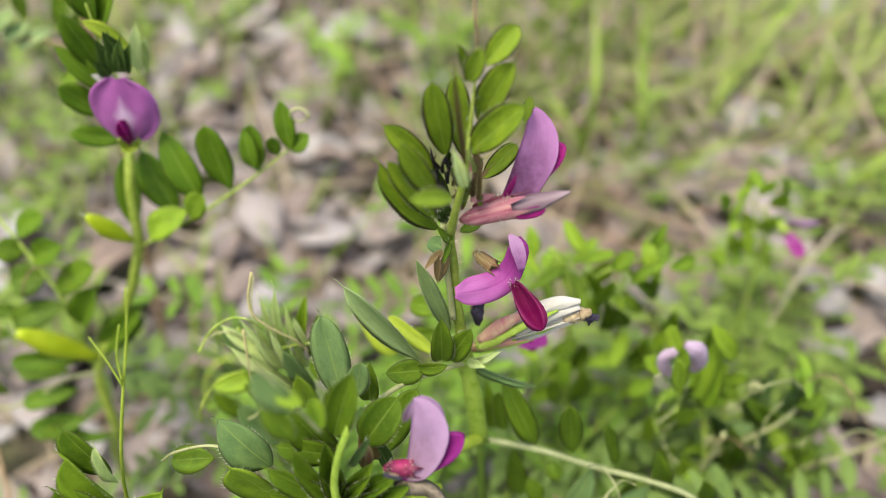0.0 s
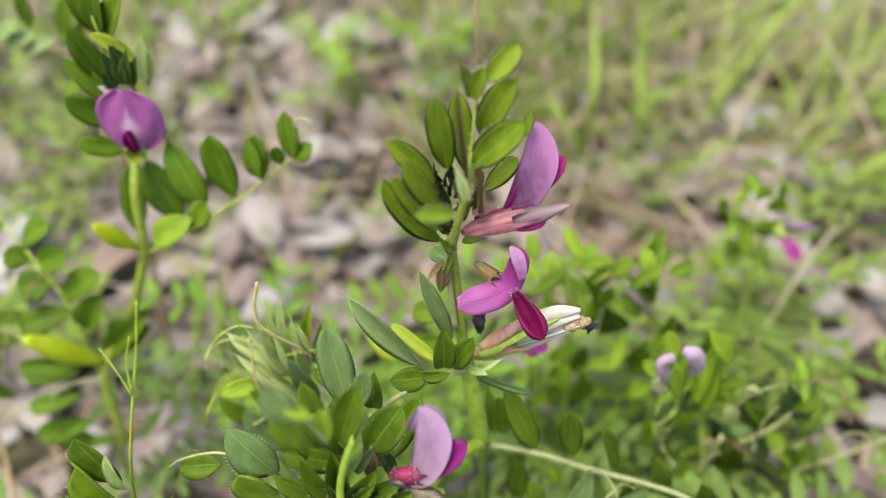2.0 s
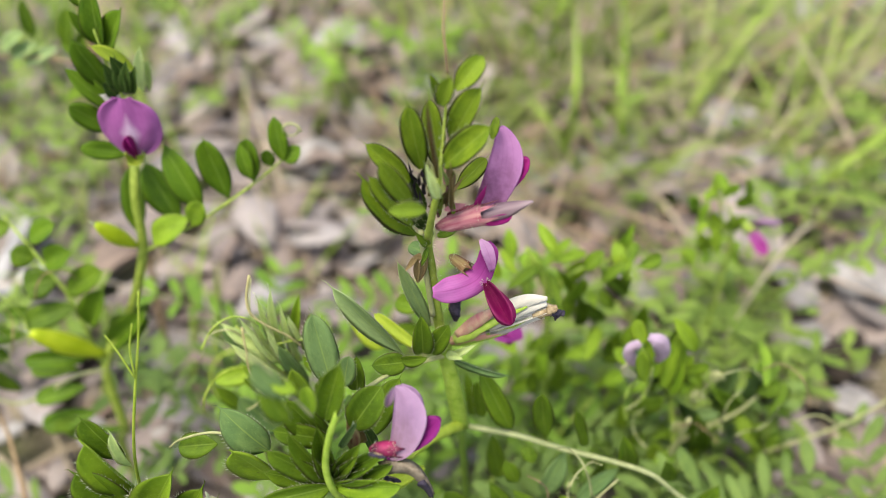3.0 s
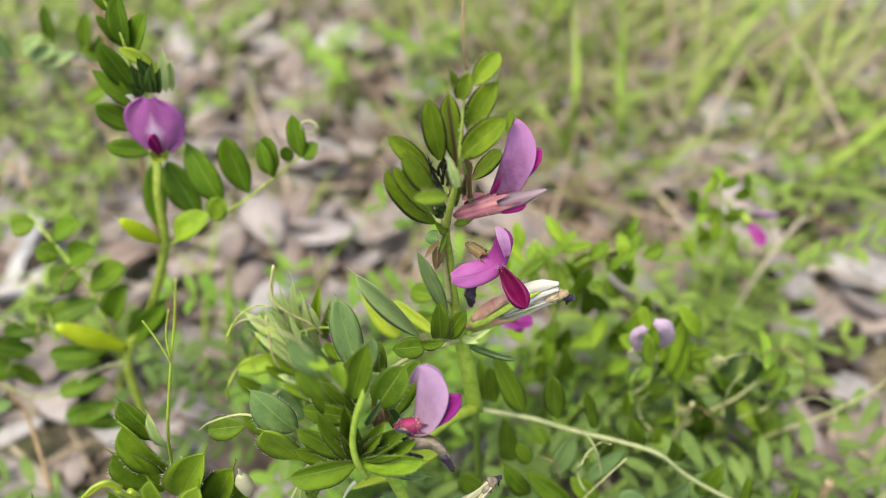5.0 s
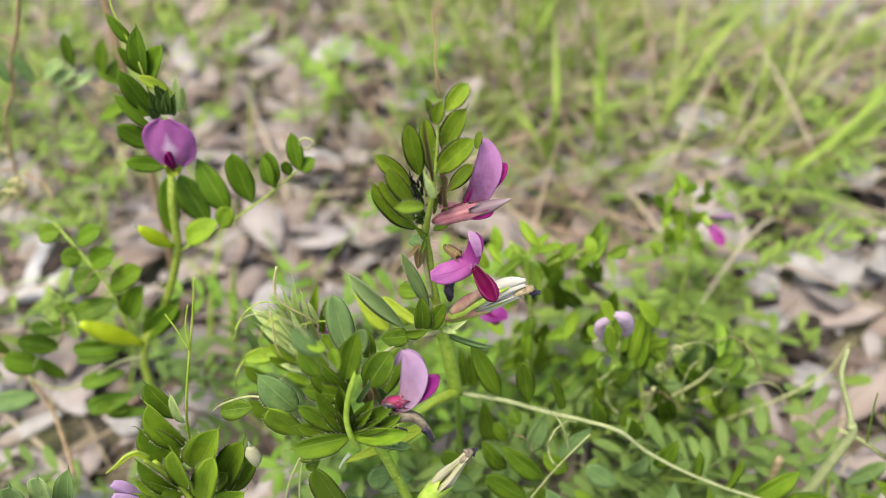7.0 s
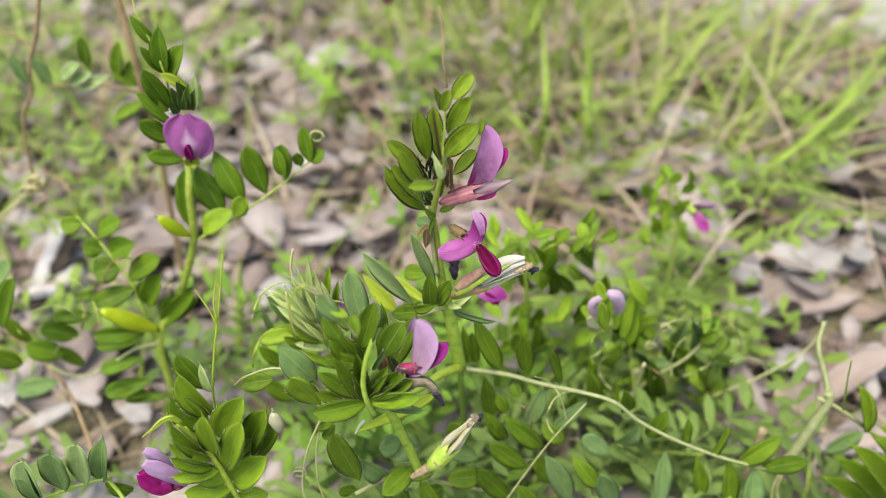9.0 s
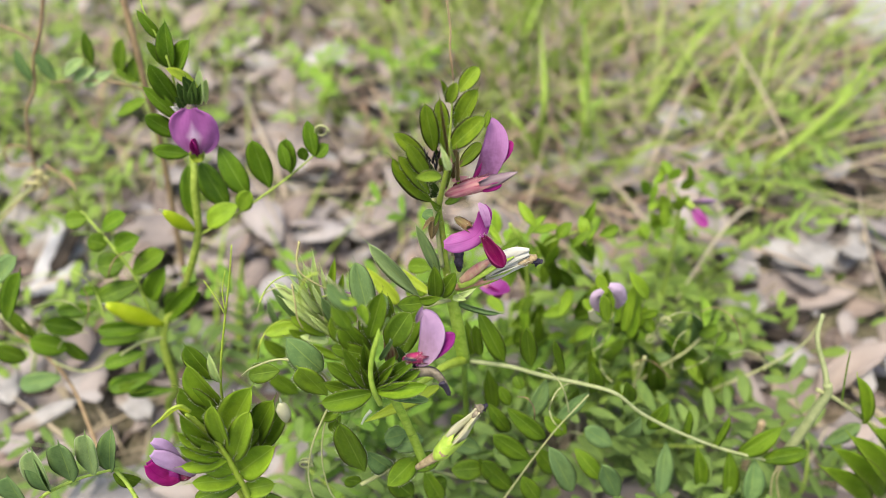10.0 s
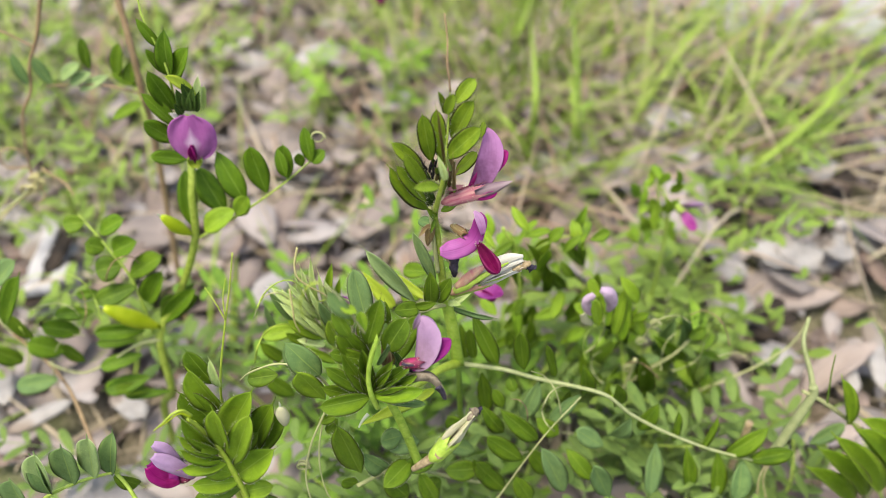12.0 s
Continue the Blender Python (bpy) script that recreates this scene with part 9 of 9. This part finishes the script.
lying("bark_piece", 128, 168, 14.9, 10.6, -116, BARK_GREY, "bleached pale bark flake lying on the litter", "bark", "bark pieces", lift=13, tilt=4.0)
lying("bark_piece", 156, 162, 28.8, 6.5, 169, BARK_GREY, "bleached pale bark flake lying on the litter", "bark", "bark pieces", lift=13, tilt=4.0)
lying("bark_piece", -167, 208, 12.3, 8.1, -110, GAP_SHADE, "near-black slab standing in for a shaded gap in the litter", "bark", "bark pieces", lift=15, tilt=4.0)
lying("bark_piece", 122, 204, 13.1, 4.6, -87, GAP_SHADE, "near-black slab standing in for a shaded gap in the litter", "bark", "bark pieces", lift=15, tilt=4.0)
lying("bark_piece", 136, 192, 10.2, 7.2, -78, GAP_SHADE, "near-black slab standing in for a shaded gap in the litter", "bark", "bark pieces", lift=15, tilt=4.0)
lying("bark_piece", 128, 188, 9.1, 4.9, -68, GAP_SHADE, "near-black slab standing in for a shaded gap in the litter", "bark", "bark pieces", lift=15, tilt=4.0)
lying("bark_piece", 196, 271, 10.9, 12.1, -103, GAP_SHADE, "near-black slab standing in for a shaded gap in the litter", "bark", "bark pieces", lift=15, tilt=4.0)
lying("bark_piece", 161, 368, 15.4, 16.2, -105, GAP_SHADE, "near-black slab standing in for a shaded gap in the litter", "bark", "bark pieces", lift=15, tilt=4.0)
lying("bark_piece", 43, 336, 17.1, 11.7, -165, GAP_SHADE, "near-black slab standing in for a shaded gap in the litter", "bark", "bark pieces", lift=15, tilt=4.0)
lying("bark_piece", -40, 379, 17.2, 16.1, -110, GAP_SHADE, "near-black slab standing in for a shaded gap in the litter", "bark", "bark pieces", lift=15, tilt=4.0)
lying("bark_piece", 140, 184, 7.5, 5.6, -54, GAP_SHADE, "near-black slab standing in for a shaded gap in the litter", "bark", "bark pieces", lift=15, tilt=4.0)
lying("bark_piece", -130, 163, 4.5, 4.1, -56, GAP_SHADE, "near-black slab standing in for a shaded gap in the litter", "bark", "bark pieces", lift=15, tilt=4.0)
lying("bark_piece", -147, 138, 5.8, 5.4, -68, GAP_SHADE, "near-black slab standing in for a shaded gap in the litter", "bark", "bark pieces", lift=15, tilt=4.0)
lying("bark_piece", -154, 162, 11.4, 3.9, -86, GAP_SHADE, "near-black slab standing in for a shaded gap in the litter", "bark", "bark pieces", lift=15, tilt=4.0)
# dark slab in place of the shaded hollow between the bleached strips
lying("bark_piece", -164, 235, 25.9, 7.5, -7, GAP_SHADE, "near-black slab standing in for the shaded hollow between bleached strips", "bark", "bark pieces", lift=19, tilt=4.0)
lying("bark_piece", -171, 235, 39.9, 6.9, 2, BARK_PALE, "bleached pale bark flake lying on the litter", "bark", "bark pieces", lift=17, tilt=4.0)
lying("bark_piece", -156, 218, 12.2, 7.3, -46, BARK_PALE, "bleached pale bark flake lying on the litter", "bark", "bark pieces", lift=22, tilt=4.0)
lying("bark_piece", -166, 212, 14.9, 7.0, -85, BARK_PALE, "bleached pale bark flake lying on the litter", "bark", "bark pieces", lift=19, tilt=4.0)
stone(128, 342, 34, 0.25, "pale grey stone set in the litter")
stone(-72, 427, 24, 0.25, "pale grey stone set in the litter")
grass_blade((137.7, 285.4, 0.0), (158.7, 267.8, 40.0), (237.6, 341.9, 45.0), 3.4, GRASS, "long arching green grass blade")
grass_blade((148.0, 291.8, 0.0), (170.2, 277.6, 28.0), (231.0, 325.7, 35.0), 4.0, GRASS, "long arching green grass blade")
grass_blade((157.8, 305.6, 0.0), (178.6, 287.4, 40.0), (233.9, 350.8, 50.0), 4.0, GRASS, "long arching green grass blade")
grass_blade((47.9, 312.3, 0.0), (46.7, 281.1, 60.0), (51.5, 349.1, 70.0), 3.5, GRASS, "long arching green grass blade")
grass_blade((57.7, 297.2, 0.0), (38.2, 289.2, 40.0), (28.5, 301.6, 45.0), 3.5, GRASS, "long arching green grass blade")
grass_blade((66.9, 301.4, 0.0), (66.2, 284.6, 45.0), (66.2, 309.9, 60.0), 3.0, GRASS, "long arching green grass blade")
grass_blade((-66.3, 350.8, 0.0), (-58.8, 336.8, 30.0), (-53.4, 344.6, 45.0), 6.0, GRASS, "long arching green grass blade")
grass_blade((-54.2, 355.7, 0.0), (-56.3, 342.1, 30.0), (-61.5, 348.2, 40.0), 6.0, GRASS, "long arching green grass blade")
grass_blade((45.6, 417.4, 0.0), (48.2, 364.3, 50.0), (60.4, 396.2, 60.0), 3.5, GRASS, "long arching green grass blade")
grass_blade((80.4, 295.8, 0.0), (93.7, 281.7, 30.0), (114.3, 289.8, 30.0), 2.5, GRASS, "long arching green grass blade")
grass_blade((126.4, 176.6, 0.0), (111.2, 176.0, 18.0), (100.5, 185.7, 18.0), 4.5, GRASS, "long arching green grass blade")
grass_blade((-86.1, 187.4, 0.0), (-80.1, 189.6, 30.0), (-73.6, 185.2, 60.0), 4.0, GRASS, "long arching green grass blade")
grass_blade((-80.7, 181.0, 0.0), (-75.1, 180.8, 20.0), (-70.5, 183.0, 30.0), 3.0, GRASS, "long arching green grass blade")
grass_blade((186.1, 198.8, 0.0), (171.5, 208.8, 30.0), (167.1, 224.6, 50.0), 1.3, GRASS_DRY, "pale dry grass stalk standing in the litter")
grass_blade((-38.1, 263.0, 0.0), (-31.9, 252.8, 25.0), (-26.8, 266.9, 30.0), 2.5, GRASS_DRY, "pale dry grass stalk standing in the litter")

# ---- the lens is focused on the middle plant, just under its upper flower ----
cam.data.dof.use_dof = True
cam.data.dof.focus_object = next(o for o in middle.children if o.name.startswith("calyx"))
cam.data.dof.aperture_fstop = 10.5
